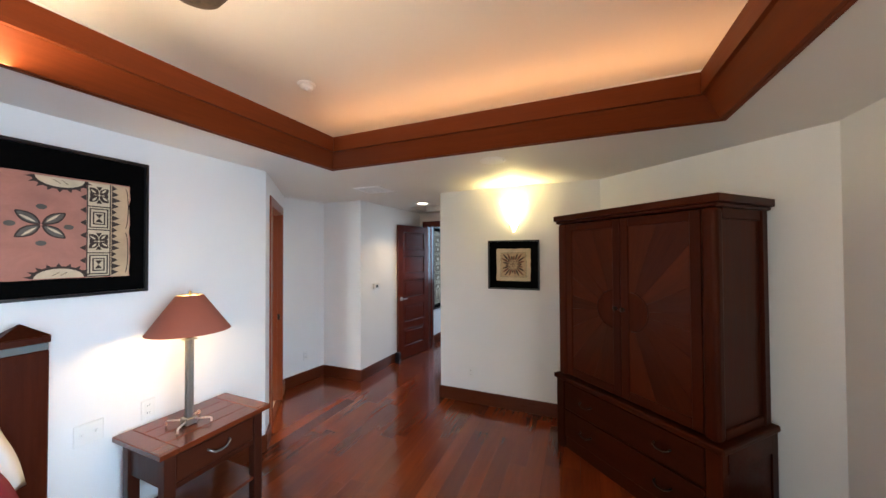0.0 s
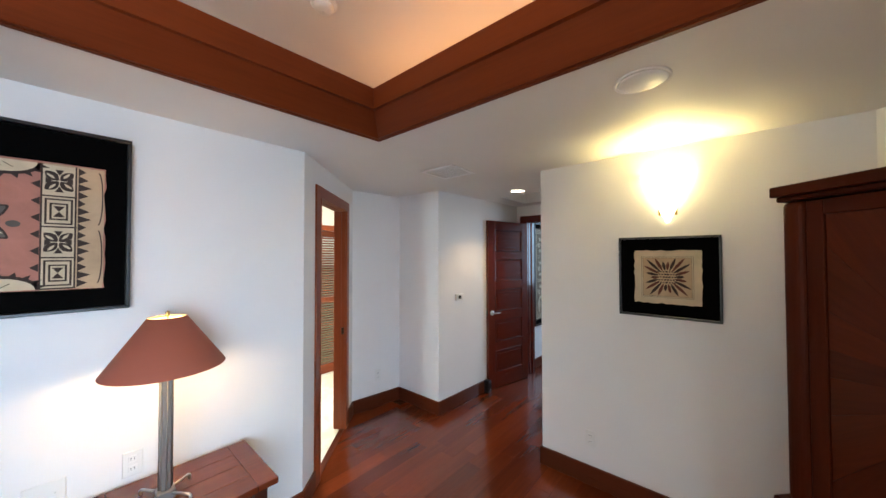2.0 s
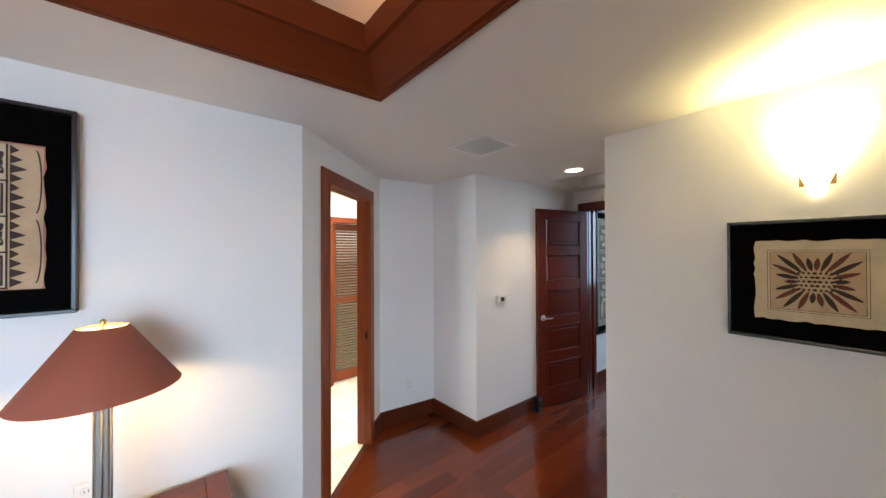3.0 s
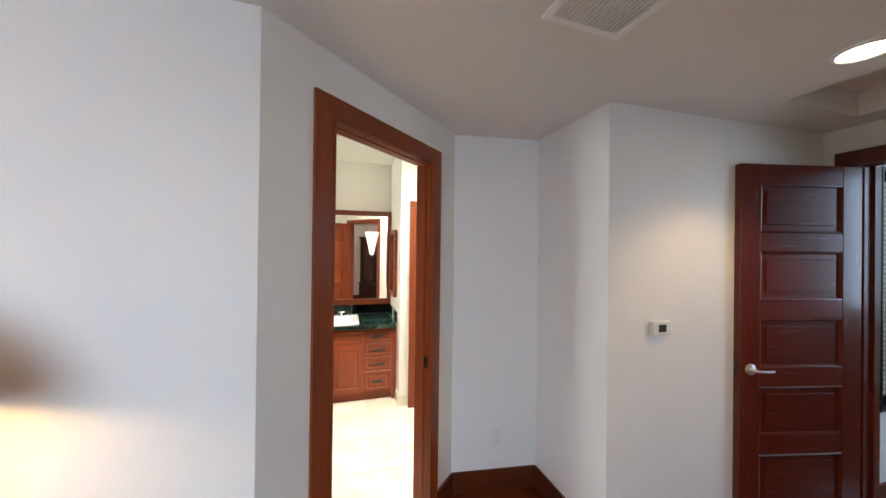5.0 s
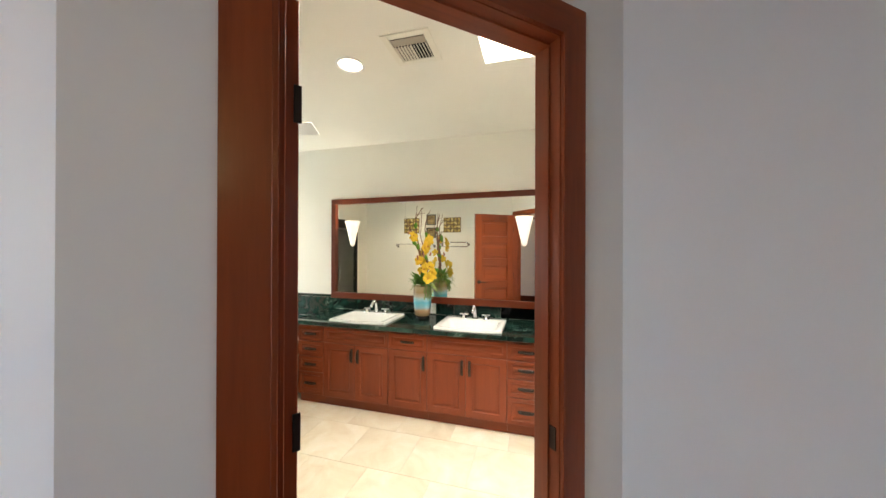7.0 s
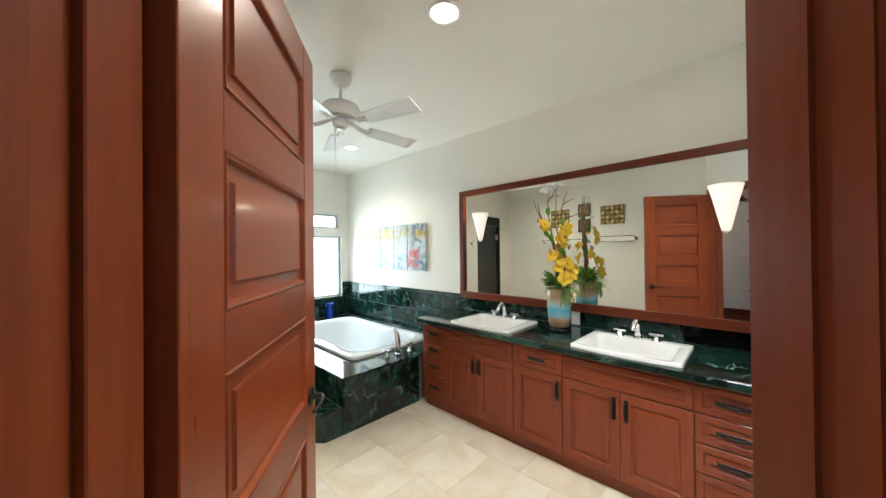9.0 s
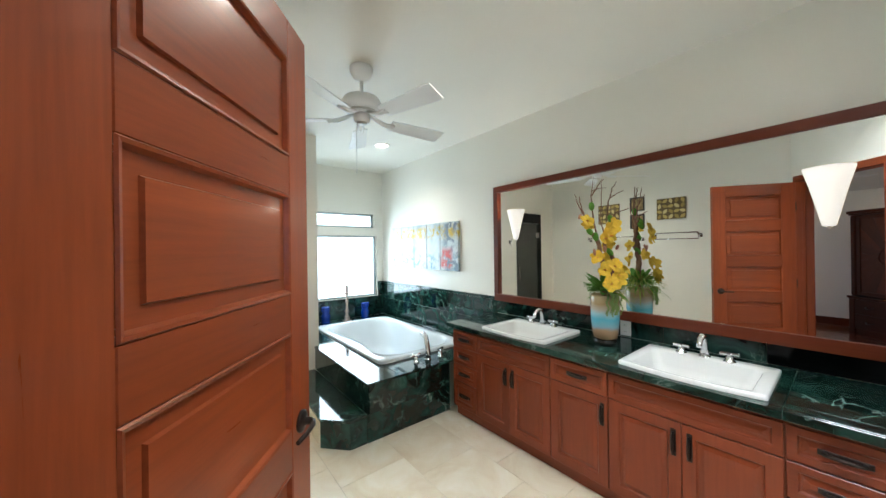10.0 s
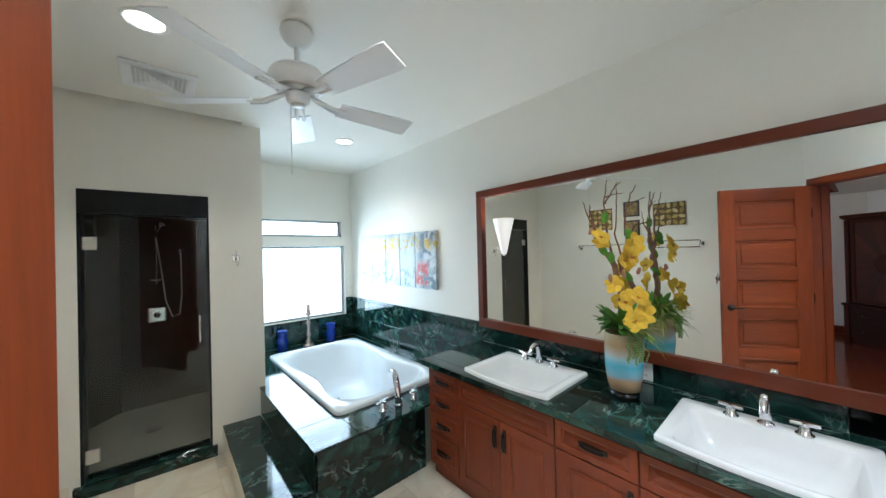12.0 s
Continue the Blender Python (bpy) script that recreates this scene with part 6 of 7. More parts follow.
# ---------- bathroom small things ----------
def abstract(name, seed):
    """Loose splashes of white, ochre, teal and red paint, denser low down and towards one side."""
    m = mat(name, (0.7, 0.7, 0.7), 0.35)
    v = coords(m, (1, 1, 1))
    base = ramp(m, noise_tex(m, v, 3.4, 6, 0.6, 1.5), ((0.30, (0.22, 0.34, 0.42)), (0.45, (0.48, 0.55, 0.57)), (0.62, (0.58, 0.60, 0.58)), (0.78, (0.30, 0.34, 0.38))))
    sep = m.node_tree.nodes.new("ShaderNodeSeparateXYZ")
    m.node_tree.links.new(v, sep.inputs[0])

    def band(sock, a, b, c, d):
        return ramp(m, sock, ((a, (0, 0, 0)), (b, (1, 1, 1)), (c, (1, 1, 1)), (d, (0, 0, 0))))

    def unit(sock, lo, hi):
        n = m.node_tree.nodes.new("ShaderNodeMapRange")
        n.inputs["From Min"].default_value, n.inputs["From Max"].default_value = lo, hi
        m.node_tree.links.new(sock, n.inputs["Value"])
        return n.outputs["Result"]
    zf, yf = unit(sep.outputs["Z"], 1.18, 1.75), unit(sep.outputs["Y"], -2.10, -0.63)
    ochre = mixc(m, 1.0, band(zf, 0.62, 0.74, 0.90, 0.98), ramp(m, noise_tex(m, v, 6, 5, 0.6, 2.0), ((0.46, (0, 0, 0)), (0.56, (1, 1, 1)))), "MULTIPLY")
    c = mixc(m, ochre, base, (0.50, 0.34, 0.01))
    teal = mixc(m, 1.0, band(zf, 0.0, 0.04, 0.20, 0.40), ramp(m, noise_tex(m, v, 9, 5, 0.6, 1.0), ((0.50, (0, 0, 0)), (0.60, (1, 1, 1)))), "MULTIPLY")
    c = mixc(m, teal, c, (0.06, 0.22, 0.30))
    dark = mixc(m, 1.0, band(yf, 0.78, 0.86, 0.99, 1.0), ramp(m, noise_tex(m, v, 7, 5, 0.6, 1.6), ((0.44, (0, 0, 0)), (0.58, (1, 1, 1)))), "MULTIPLY")
    c = mixc(m, dark, c, (0.10, 0.14, 0.19))
    red = mixc(m, 1.0, mixc(m, 1.0, band(yf, 0.76, 0.80, 0.90, 0.94), band(zf, 0.02, 0.1, 0.38, 0.52), "MULTIPLY"), ramp(m, noise_tex(m, v, 10, 4, 0.6, 1.0), ((0.42, (0, 0, 0)), (0.54, (1, 1, 1)))), "MULTIPLY")
    c = mixc(m, red, c, (0.50, 0.03, 0.02))
    m.node_tree.links.new(c, m.node_tree.nodes["Principled BSDF"].inputs["Base Color"])
    return m


ABS = abstract("abstract_splashed_paint", 1)
th = root("five_panel_painting", pose(0, 0, 0), "five-panel abstract painting in white, ochre, teal and red", "painting")
for a, b in ((-2.10, -1.842), (-1.834, -1.532), (-1.524, -1.243), (-1.235, -0.966), (-0.958, -0.632)):
    part("canvas", box(-3.998, -3.968, a, b, 1.180, 1.752, 0.002), ABS, th)


# vase with orchids
def vase_material():
    m = mat("banded_glass_vase", (0.4, 0.4, 0.4), 0.12)
    tc = m.node_tree.nodes.new("ShaderNodeTexCoord")
    sep = m.node_tree.nodes.new("ShaderNodeSeparateXYZ")
    m.node_tree.links.new(tc.outputs["Object"], sep.inputs[0])
    wob = noise_tex(m, tc.outputs["Object"], 9, 3, 0.5, 0.5)
    ma = m.node_tree.nodes.new("ShaderNodeMath")
    ma.operation, ma.inputs[1].default_value = "MULTIPLY", 0.05
    m.node_tree.links.new(wob, ma.inputs[0])
    ad = m.node_tree.nodes.new("ShaderNodeMath")
    ad.operation = "ADD"
    m.node_tree.links.new(sep.outputs["Z"], ad.inputs[0])
    m.node_tree.links.new(ma.outputs[0], ad.inputs[1])
    mr = m.node_tree.nodes.new("ShaderNodeMapRange")
    mr.inputs["From Max"].default_value = 0.35
    m.node_tree.links.new(ad.outputs[0], mr.inputs["Value"])
    c = ramp(m, mr.outputs["Result"], ((0.10, (0.34, 0.22, 0.12)), (0.36, (0.42, 0.28, 0.16)), (0.42, (0.22, 0.42, 0.50)), (0.56, (0.10, 0.42, 0.56)), (0.66, (0.30, 0.52, 0.60)), (0.74, (0.42, 0.38, 0.32)), (0.86, (0.34, 0.24, 0.12)), (1.0, (0.42, 0.34, 0.20))))
    m.node_tree.links.new(c, m.node_tree.nodes["Principled BSDF"].inputs["Base Color"])
    return m


VB = Vector((-3.700, 1.108, 0.800))
th = root("vase", pose(*VB), "tall glass vase banded in blue and sand on a black foot", "vase")
part("vase_body", lathe([(0.055, 0.042), (0.072, 0.05), (0.079, 0.10), (0.085, 0.17), (0.086, 0.25), (0.084, 0.31), (0.081, 0.325), (0.077, 0.325), (0.079, 0.30), (0.001, 0.29)], 40), vase_material(), th, "blue and sand banded glass")
part("vase_foot", lathe([(0.001, 0.0), (0.060, 0.0), (0.066, 0.012), (0.066, 0.035), (0.054, 0.043), (0.001, 0.043)], 32), mat("gloss_black_ceramic", (0.006, 0.006, 0.006), 0.12), th, "glossy black foot")

YEL = stained("yellow_orchid_petal", (0.84, 0.56, 0.05), 0.30, 40)
THROAT = mat("orange_orchid_throat", (0.62, 0.26, 0.03), 0.6)
LEAF = stained("green_leaf", (0.12, 0.32, 0.03), 0.40, 30)
LEAF2 = stained("olive_grass_blade", (0.40, 0.46, 0.09), 0.4, 30)
BEAD = mat("pale_green_bead_plant", (0.16, 0.26, 0.06), 0.5)
TWIG = stained("brown_twisted_twig", (0.27, 0.145, 0.085), 0.5, 30)
BUD = mat("dusky_pink_bud", (0.42, 0.20, 0.13), 0.6)
arr = root("orchid_arrangement", pose(*VB), "yellow silk orchids with curly twigs and green foliage in a vase", "flower arrangement")
RT, FW = Vector((-0.745, 0.667, 0)), Vector((0.667, 0.745, 0))
rnd = random.Random(7)


def P(u, f, z):
    p = RT * u + FW * f
    return Vector((p.x, p.y, z))


def bend(points, wob, steps=4):
    out = []
    for a, b in zip(points, points[1:]):
        for k in range(steps):
            t = k / steps
            out.append(Vector(a).lerp(Vector(b), t) + Vector((rnd.uniform(-wob, wob), rnd.uniform(-wob, wob), rnd.uniform(-wob, wob) * 0.5)))
    out.append(Vector(points[-1]))
    return out


def twig(points, r0, r1, wob=0.004):
    part("twig", tube(bend(points, wob), r0, 7, taper=r1), TWIG, arr)


trunk = [P(0, 0, 0.30), P(-0.005, 0, 0.45), P(-0.005, 0.01, 0.52), P(-0.030, 0.01, 0.58), P(-0.035, 0.01, 0.65), P(-0.060, 0.01, 0.70), P(-0.100, 0.02, 0.735), P(-0.125, 0.02, 0.79), P(-0.130, 0.02, 0.83)]
twig(trunk, 0.017, 0.010)
twig([P(-0.125, 0.02, 0.82), P(-0.15, 0.02, 0.90), P(-0.165, 0.03, 0.96)], 0.006, 0.002)
twig([P(-0.13, 0.02, 0.84), P(-0.16, 0.0, 0.91), P(-0.185, 0.0, 0.98)], 0.005, 0.0015)
t2 = [P(0.01, 0, 0.30), P(0.045, -0.02, 0.44), P(0.085, -0.03, 0.52), P(0.060, -0.03, 0.58), P(0.020, -0.03, 0.63), P(0.010, -0.03, 0.68), P(0.045, -0.03, 0.73), P(0.050, -0.02, 0.79)]
twig(t2, 0.016, 0.009)
twig([P(-0.05, 0.01, 0.72), P(-0.07, 0.0, 0.86), P(-0.075, 0.0, 0.97), P(-0.06, 0.0, 1.09)], 0.006, 0.0018)
twig([P(-0.073, 0.0, 0.97), P(-0.04, 0.0, 1.02), P(-0.02, 0, 1.06), P(0.01, 0, 1.075)], 0.0045, 0.0014)
twig([P(-0.073, 0.0, 1.0), P(-0.03, 0.0, 1.015), P(0.02, 0, 1.02)], 0.0035, 0.0014)
twig([P(0.045, -0.02, 0.78), P(0.035, -0.02, 0.90), P(0.05, 0, 1.0), P(0.085, 0.0, 1.06)], 0.006, 0.0016)
twig([P(0.04, 0, 0.95), P(0.085, 0, 0.98), P(0.13, 0, 1.0)], 0.004, 0.0014)
twig([P(0.045, -0.02, 0.80), P(0.09, -0.02, 0.86), P(0.13, 0, 0.87), P(0.155, 0.01, 0.88)], 0.005, 0.0015)
twig([P(0.02, -0.03, 0.7), P(-0.01, -0.03, 0.82), P(0.005, -0.03, 0.95), P(0.0, -0.02, 1.08)], 0.005, 0.0015)
for u, f, z in ((-0.075, 0, 0.90), (0.05, 0.0, 0.785), (0.046, 0.0, 0.815), (-0.098, 0.02, 0.735), (-0.060, 0.02, 0.70), (0.045, -0.02, 0.60)):
    bm = bmesh.new()
    bmesh.ops.create_uvsphere(bm, u_segments=10, v_segments=7, radius=1)
    bmesh.ops.scale(bm, vec=(0.021, 0.017, 0.030), verts=bm.verts[:])
    bmesh.ops.rotate(bm, matrix=Matrix.Rotation(rnd.uniform(-0.8, 0.8), 3, "X"), verts=bm.verts[:])
    bmesh.ops.translate(bm, vec=P(u, f, z), verts=bm.verts[:])
    for fc in bm.faces:
        fc.smooth = True
    part("moss_clump", bm, LEAF, arr)


def petal_mesh(bm, m, length, width, curl, mi=0):
    n, w = 6, 2
    rows = []
    for i in range(n + 1):
        t = i / n
        ww = width * math.sin(math.pi * (0.08 + 0.86 * t)) ** 0.8
        rows.append([bm.verts.new(m @ Vector((s * ww, length * t, curl * t * t * length - 0.25 * abs(s) * ww))) for s in (-1, -0.4, 0.4, 1)])
    for a, b in zip(rows, rows[1:]):
        for k in range(3):
            f = bm.faces.new((a[k], a[k + 1], b[k + 1], b[k]))
            f.smooth, f.material_index = True, mi


def orchid(place, face, size):
    q = face.to_track_quat("Z", "Y").to_matrix().to_4x4()
    m = Matrix.Translation(place) @ q @ Matrix.Rotation(rnd.uniform(-0.5, 0.5), 4, "Z")
    fl = tagged(new("orchid_flower"), label="yellow orchid bloom")
    fl.parent = arr
    for k in range(5):
        bm = bmesh.new()
        petal_mesh(bm, m @ Matrix.Rotation(2 * math.pi * k / 5, 4, "Z") @ Matrix.Rotation(radians(34 + rnd.uniform(-12, 14)), 4, "X"), size * (1.05 if k % 2 else 0.98), size * (0.44 if k % 2 else 0.52), rnd.uniform(-0.55, 0.05))
        part("petal", bm, YEL, fl)
    bm = bmesh.new()
    for k in (0, 1, 2):
        petal_mesh(bm, m @ Matrix.Rotation(math.pi + (k - 1) * 0.7, 4, "Z") @ Matrix.Rotation(radians(52), 4, "X"), size * 0.42, size * 0.17, 0.5)
    part("throat", bm, THROAT, fl, "orange-spotted throat")


BLOOMS = ((-0.140, 0.05, 0.800, 0.046), (-0.125, 0.04, 0.778, 0.040), (0.052, 0.05, 0.775, 0.050), (0.022, 0.07, 0.748, 0.052), (0.000, 0.085, 0.705, 0.054), (-0.032, 0.080, 0.690, 0.050),
          (-0.072, 0.06, 0.568, 0.046), (-0.045, 0.09, 0.490, 0.054), (0.028, 0.09, 0.510, 0.056), (0.050, 0.10, 0.455, 0.052), (-0.012, 0.115, 0.405, 0.054), (0.040, 0.110, 0.425, 0.048),
          (0.060, -0.07, 0.640, 0.046), (0.085, -0.08, 0.530, 0.052), (0.045, -0.09, 0.470, 0.050), (0.035, -0.06, 0.560, 0.042))
for u, f, z, size in BLOOMS:
    orchid(P(u * 0.9, f, z), (FW * (1.0 if f > -0.03 else -1.0) + RT * rnd.uniform(-0.6, 0.6) + Vector((0, 0, rnd.uniform(-0.2, 0.5)))), size * 0.95)
for u, f, z in ((-0.085, 0.06, 0.60), (-0.02, 0.06, 0.62), (-0.165, 0.04, 0.83), (0.075, 0.02, 0.63)):
    bm = bmesh.new()
    bmesh.ops.create_uvsphere(bm, u_segments=8, v_segments=6, radius=1)
    bmesh.ops.scale(bm, vec=(0.010, 0.010, 0.024), verts=bm.verts[:])
    bmesh.ops.rotate(bm, matrix=Matrix.Rotation(rnd.uniform(-1, 1), 3, "Y"), verts=bm.verts[:])
    bmesh.ops.translate(bm, vec=P(u, f, z), verts=bm.verts[:])
    for fc in bm.faces:
        fc.smooth = True
    part("flower_bud", bm, BUD, arr)


def blade_leaf(base, out, length, width, droop, material, name):
    d = out.normalized()
    side = d.cross(Vector((0, 0, 1))).normalized()
    bm = bmesh.new()
    rows = []
    n = 6
    for i in range(n + 1):
        t = i / n
        p = base + d * length * t + Vector((0, 0, -droop * t * t * length))
        w = width * math.sin(math.pi * (0.12 + 0.84 * t)) ** 0.7
        rows.append((bm.verts.new(p - side * w), bm.verts.new(p + Vector((0, 0, -w * 0.3))), bm.verts.new(p + side * w)))
    for a, b in zip(rows, rows[1:]):
        for k in range(2):
            bm.faces.new((a[k], a[k + 1], b[k + 1], b[k])).smooth = True
    part(name, bm, material, arr)


for k in range(70):
    a = rnd.uniform(0, 2 * math.pi) if k % 2 else rnd.gauss(math.pi, 0.8)
    left = math.cos(a) < 0
    o = RT * math.cos(a) + FW * math.sin(a) + Vector((0, 0, rnd.uniform(0.2, 1.6)))
    blade_leaf(Vector((0, 0, 0.33)) + 0.03 * o, o, rnd.uniform(0.09, 0.15), rnd.uniform(0.014, 0.022) if left else 0.010, rnd.uniform(0.1, 0.6), LEAF, "leaf")
for k in range(130):
    a = rnd.gauss(0.0, 0.9)
    o = RT * math.cos(a) + FW * math.sin(a) + Vector((0, 0, rnd.uniform(0.1, 1.5)))
    blade_leaf(Vector((0, 0, 0.33)) + 0.03 * o, o, rnd.uniform(0.10, 0.20), 0.0044, rnd.uniform(0.2, 0.9), LEAF2 if k % 3 else LEAF, "grass_blade")
for k in range(14):
    u, f = rnd.uniform(-0.03, 0.065), 0.085 + rnd.uniform(-0.01, 0.02)
    bm = bmesh.new()
    ztop = 0.335
    n = rnd.randint(7, 13)
    for j in range(n):
        bmesh.ops.create_icosphere(bm, subdivisions=1, radius=0.0055, matrix=Matrix.Translation(P(u + 0.006 * math.sin(j), f + 0.008, ztop - 0.011 * j)))
    part("bead_strand", bm, BEAD, arr, kind="stuff")

# candle holder and blue glasses on the tub deck
th = root("candlestick", pose(-3.345, -2.315, 0.444), "turned silver candlestick with a cream candle", "candlestick")
part("stick", lathe([(1.4 * r, z) for r, z in [(0.001, 0), (0.045, 0), (0.045, 0.012), (0.022, 0.03), (0.030, 0.05), (0.018, 0.075), (0.012, 0.11), (0.022, 0.13), (0.014, 0.16), (0.010, 0.24), (0.020, 0.27), (0.012, 0.30), (0.010, 0.36), (0.030, 0.385), (0.034, 0.40), (0.001, 0.40)]], 24), mat("aged_silver_gilt", (0.42, 0.33, 0.27), 0.35, 0.8), th)
part("candle", lathe([(0.001, 0.4005), (0.023, 0.4005), (0.023, 0.495), (0.014, 0.500), (0.001, 0.498)], 18), mat("cream_candle_wax", (0.52, 0.40, 0.36), 0.5), th, "short cream candle")
for x, y in ((-3.055, -2.335), (-3.620, -2.315)):
    th = root("blue_glass_tumbler", pose(x, y, 0.444), "tall cobalt blue glass tumbler on the tub ledge", "glass tumbler", "blue glasses on the tub ledge")
    part("tumbler_body", lathe([(1.2 * r, 1.12 * z) for r, z in [(0.001, 0.0), (0.046, 0.0), (0.050, 0.02), (0.043, 0.045), (0.050, 0.07), (0.052, 0.095), (0.036, 0.125), (0.044, 0.150), (0.050, 0.165), (0.040, 0.182), (0.053, 0.20), (0.049, 0.20), (0.036, 0.182), (0.045, 0.165), (0.040, 0.150), (0.032, 0.125), (0.047, 0.095), (0.045, 0.07), (0.038, 0.045), (0.044, 0.025), (0.001, 0.015)]], 28), BLUEGLASS, th)

# shower room
SHB = mat("dark_shower_stone", (0.010, 0.012, 0.013), 0.30, 0.0, Specular_IOR_Level=0.22)
vv = coords(SHB)
SHB.node_tree.links.new(ramp(SHB, noise_tex(SHB, vv, 3.5, 6, 0.6, 1.0), ((0.35, (0.004, 0.005, 0.006)), (0.6, (0.010, 0.012, 0.013)), (0.8, (0.026, 0.030, 0.030)))), SHB.node_tree.nodes["Principled BSDF"].inputs["Base Color"])
wall("wall_shower_back", (-1.70, -2.84), (-2.52, -2.84), -0.05, 2.4, -0.1, [], SHB, "dark stone shower wall")
wall("wall_shower_angle", (-1.36, -2.45), (-1.70, -2.84), -0.05, 2.4, -0.1, [], SHB, "dark stone shower wall")
wall("wall_shower_side", (-1.36, -1.596), (-1.36, -2.45), -0.05, 2.4, -0.1, [], SHB, "dark stone shower wall")
wall("wall_shower_far", (-2.505, -2.84), (-2.505, -1.49), -0.05, 2.4, -0.006, [], SHB, "dark stone shower wall")
part("ceiling_shower", box(-2.6, -1.3, -2.95, -1.60, 2.4, 2.45), CEIL, None, "shower ceiling", kind="structure")
part("floor_shower", box(-2.50, -1.36, -2.84, -1.56, -0.01, 0.022), stained("pale_shower_floor_stone", (0.42, 0.40, 0.33), 0.2, 4), None, "pale stone shower floor", kind="structure")
th = root("shower_drain", pose(-1.945, -2.18, 0.022), "oval dark metal shower drain", "drain")
part("drain_grate", lathe([(0.001, 0.004), (0.055, 0.003), (0.058, 0.0)], 24), PEWTER, th)
D = Vector((BS[1][0] - BS[0][0], BS[1][1] - BS[0][1])).normalized()
msh = frame_of(BS[1], BS[0])
L0, L1 = SW - S1, SW - S0
enc = root("shower_enclosure", msh, "frameless glass shower door in a black marble surround", "shower door")
part("lintel", box(L0, L1, -0.125, 0.002, 1.862, 2.0215, 0.001), SHB, enc, "black marble lintel")
part("jamb_tile", box(L0, L0 + 0.014, -0.125, 0.002, 0.09, 1.861), SHB, enc)
part("jamb_tile", box(L1 - 0.014, L1, -0.125, 0.002, 0.09, 1.861), SHB, enc)
part("curb", box(L0 - 0.03, L1 + 0.03, 0.003, 0.035, 0.004, 0.082, 0.002), GREEN, enc, "dark green marble curb")
part("curb_top", box(L0 + 0.0005, L1 - 0.0005, -0.128, 0.002, 0.004, 0.089, 0.001), GREEN, enc)
g = part("glass_panel", box(L0 + 0.018, L1 - 0.020, -0.044, -0.035, 0.095, 1.856), glass("grey_tinted_glass", (0.80, 0.86, 0.84), 0.0, 1.45), enc, "clear frameless glass")
g.visible_shadow = False
for z in (0.235, 1.66):
    h = part("glass_hinge", box(L1 - 0.085, L1 - 0.0145, -0.052, -0.028, z - 0.045, z + 0.045, 0.004), NICKEL, enc, "square brushed nickel glass hinge")
hb = tube([(L0 + 0.065, -0.034, 0.90), (L0 + 0.065, 0.010, 0.90), (L0 + 0.065, 0.012, 0.92), (L0 + 0.065, 0.012, 1.08), (L0 + 0.065, 0.010, 1.10), (L0 + 0.065, -0.034, 1.10)], 0.008, 10)
part("door_handle", hb, CHROME, enc, "chrome bar handle")
sh = root("shower_set", pose(-1.975, -2.838, 0), "chrome shower slide bar with hand shower and hose", "shower fitting")
part("slide_bar", tube([(0, 0.045, 1.28), (0, 0.045, 1.89)], 0.010, 10), CHROME, sh)
for z in (1.30, 1.87):
    part("bar_bracket", tube([(0, 0.0, z), (0, 0.045, z)], 0.012, 10), CHROME, sh)
part("soap_dish", box(-0.05, 0.05, 0.02, 0.11, 1.32, 1.33, 0.003), CHROME, sh)
part("hand_shower", tube([(0.0, 0.06, 1.78), (-0.02, 0.10, 1.86), (-0.05, 0.15, 1.90)], 0.011, 10, taper=0.028), CHROME, sh)
part("hose", tube([(0.0, 0.07, 1.76), (-0.03, 0.09, 1.5), (-0.07, 0.10, 1.1), (-0.12, 0.10, 0.93), (-0.18, 0.10, 0.95), (-0.20, 0.09, 1.15), (-0.20, 0.06, 1.55), (-0.20, 0.0, 1.60)], 0.0065, 8), NICKEL, sh)
part("hose_elbow", lathe([(0.001, 0.0), (0.03, 0.0), (0.03, 0.012), (0.001, 0.014)], 18, (0, 0, 0)), CHROME, sh).matrix_local = Matrix.Translation((-0.20, 0.0, 1.61)) @ Matrix.Rotation(radians(-90), 4, "X")
part("valve_plate", box(-0.075, 0.075, 0.0, 0.012, 0.88, 1.03, 0.012, segs=3), CHROME, sh)
part("valve_knob", lathe([(0.001, 0.0), (0.030, 0.0), (0.026, 0.04), (0.001, 0.045)], 18), CHROME, sh).matrix_local = Matrix.Translation((0, 0.012, 0.955)) @ Matrix.Rotation(radians(-90), 4, "X")


def hook(m, label):
    th = root("robe_hook", m, label, "robe hook", "chrome robe hooks")
    part("hook_plate", box(-0.026, 0.026, -0.008, -0.0005, -0.026, 0.026, 0.006), CHROME, th)
    part("upper_hook", tube([(0, -0.005, 0.0), (0, -0.040, 0.008), (0, -0.052, 0.058)], 0.008, 8), CHROME, th)
    part("lower_hook", tube([(0, -0.005, -0.005), (0.006, -0.035, -0.03), (0.010, -0.040, -0.060), (0.012, -0.052, -0.032)], 0.007, 8), CHROME, th)


hook(pose(-2.455, -1.371, 1.534, 0, 0, 175.2), "small chrome robe hook beside the shower")
hook(pose(-1.238, 0.90, 1.17, 0, 0, -90) @ pose(0, -0.02, 0), "small chrome robe hook beside the towel bars")


# things on the towel wall, seen in the mirror: they face -x
def on_towel_wall(y, z):
    return pose(-1.2175, y - 0.135, z, 0, 0, -90)


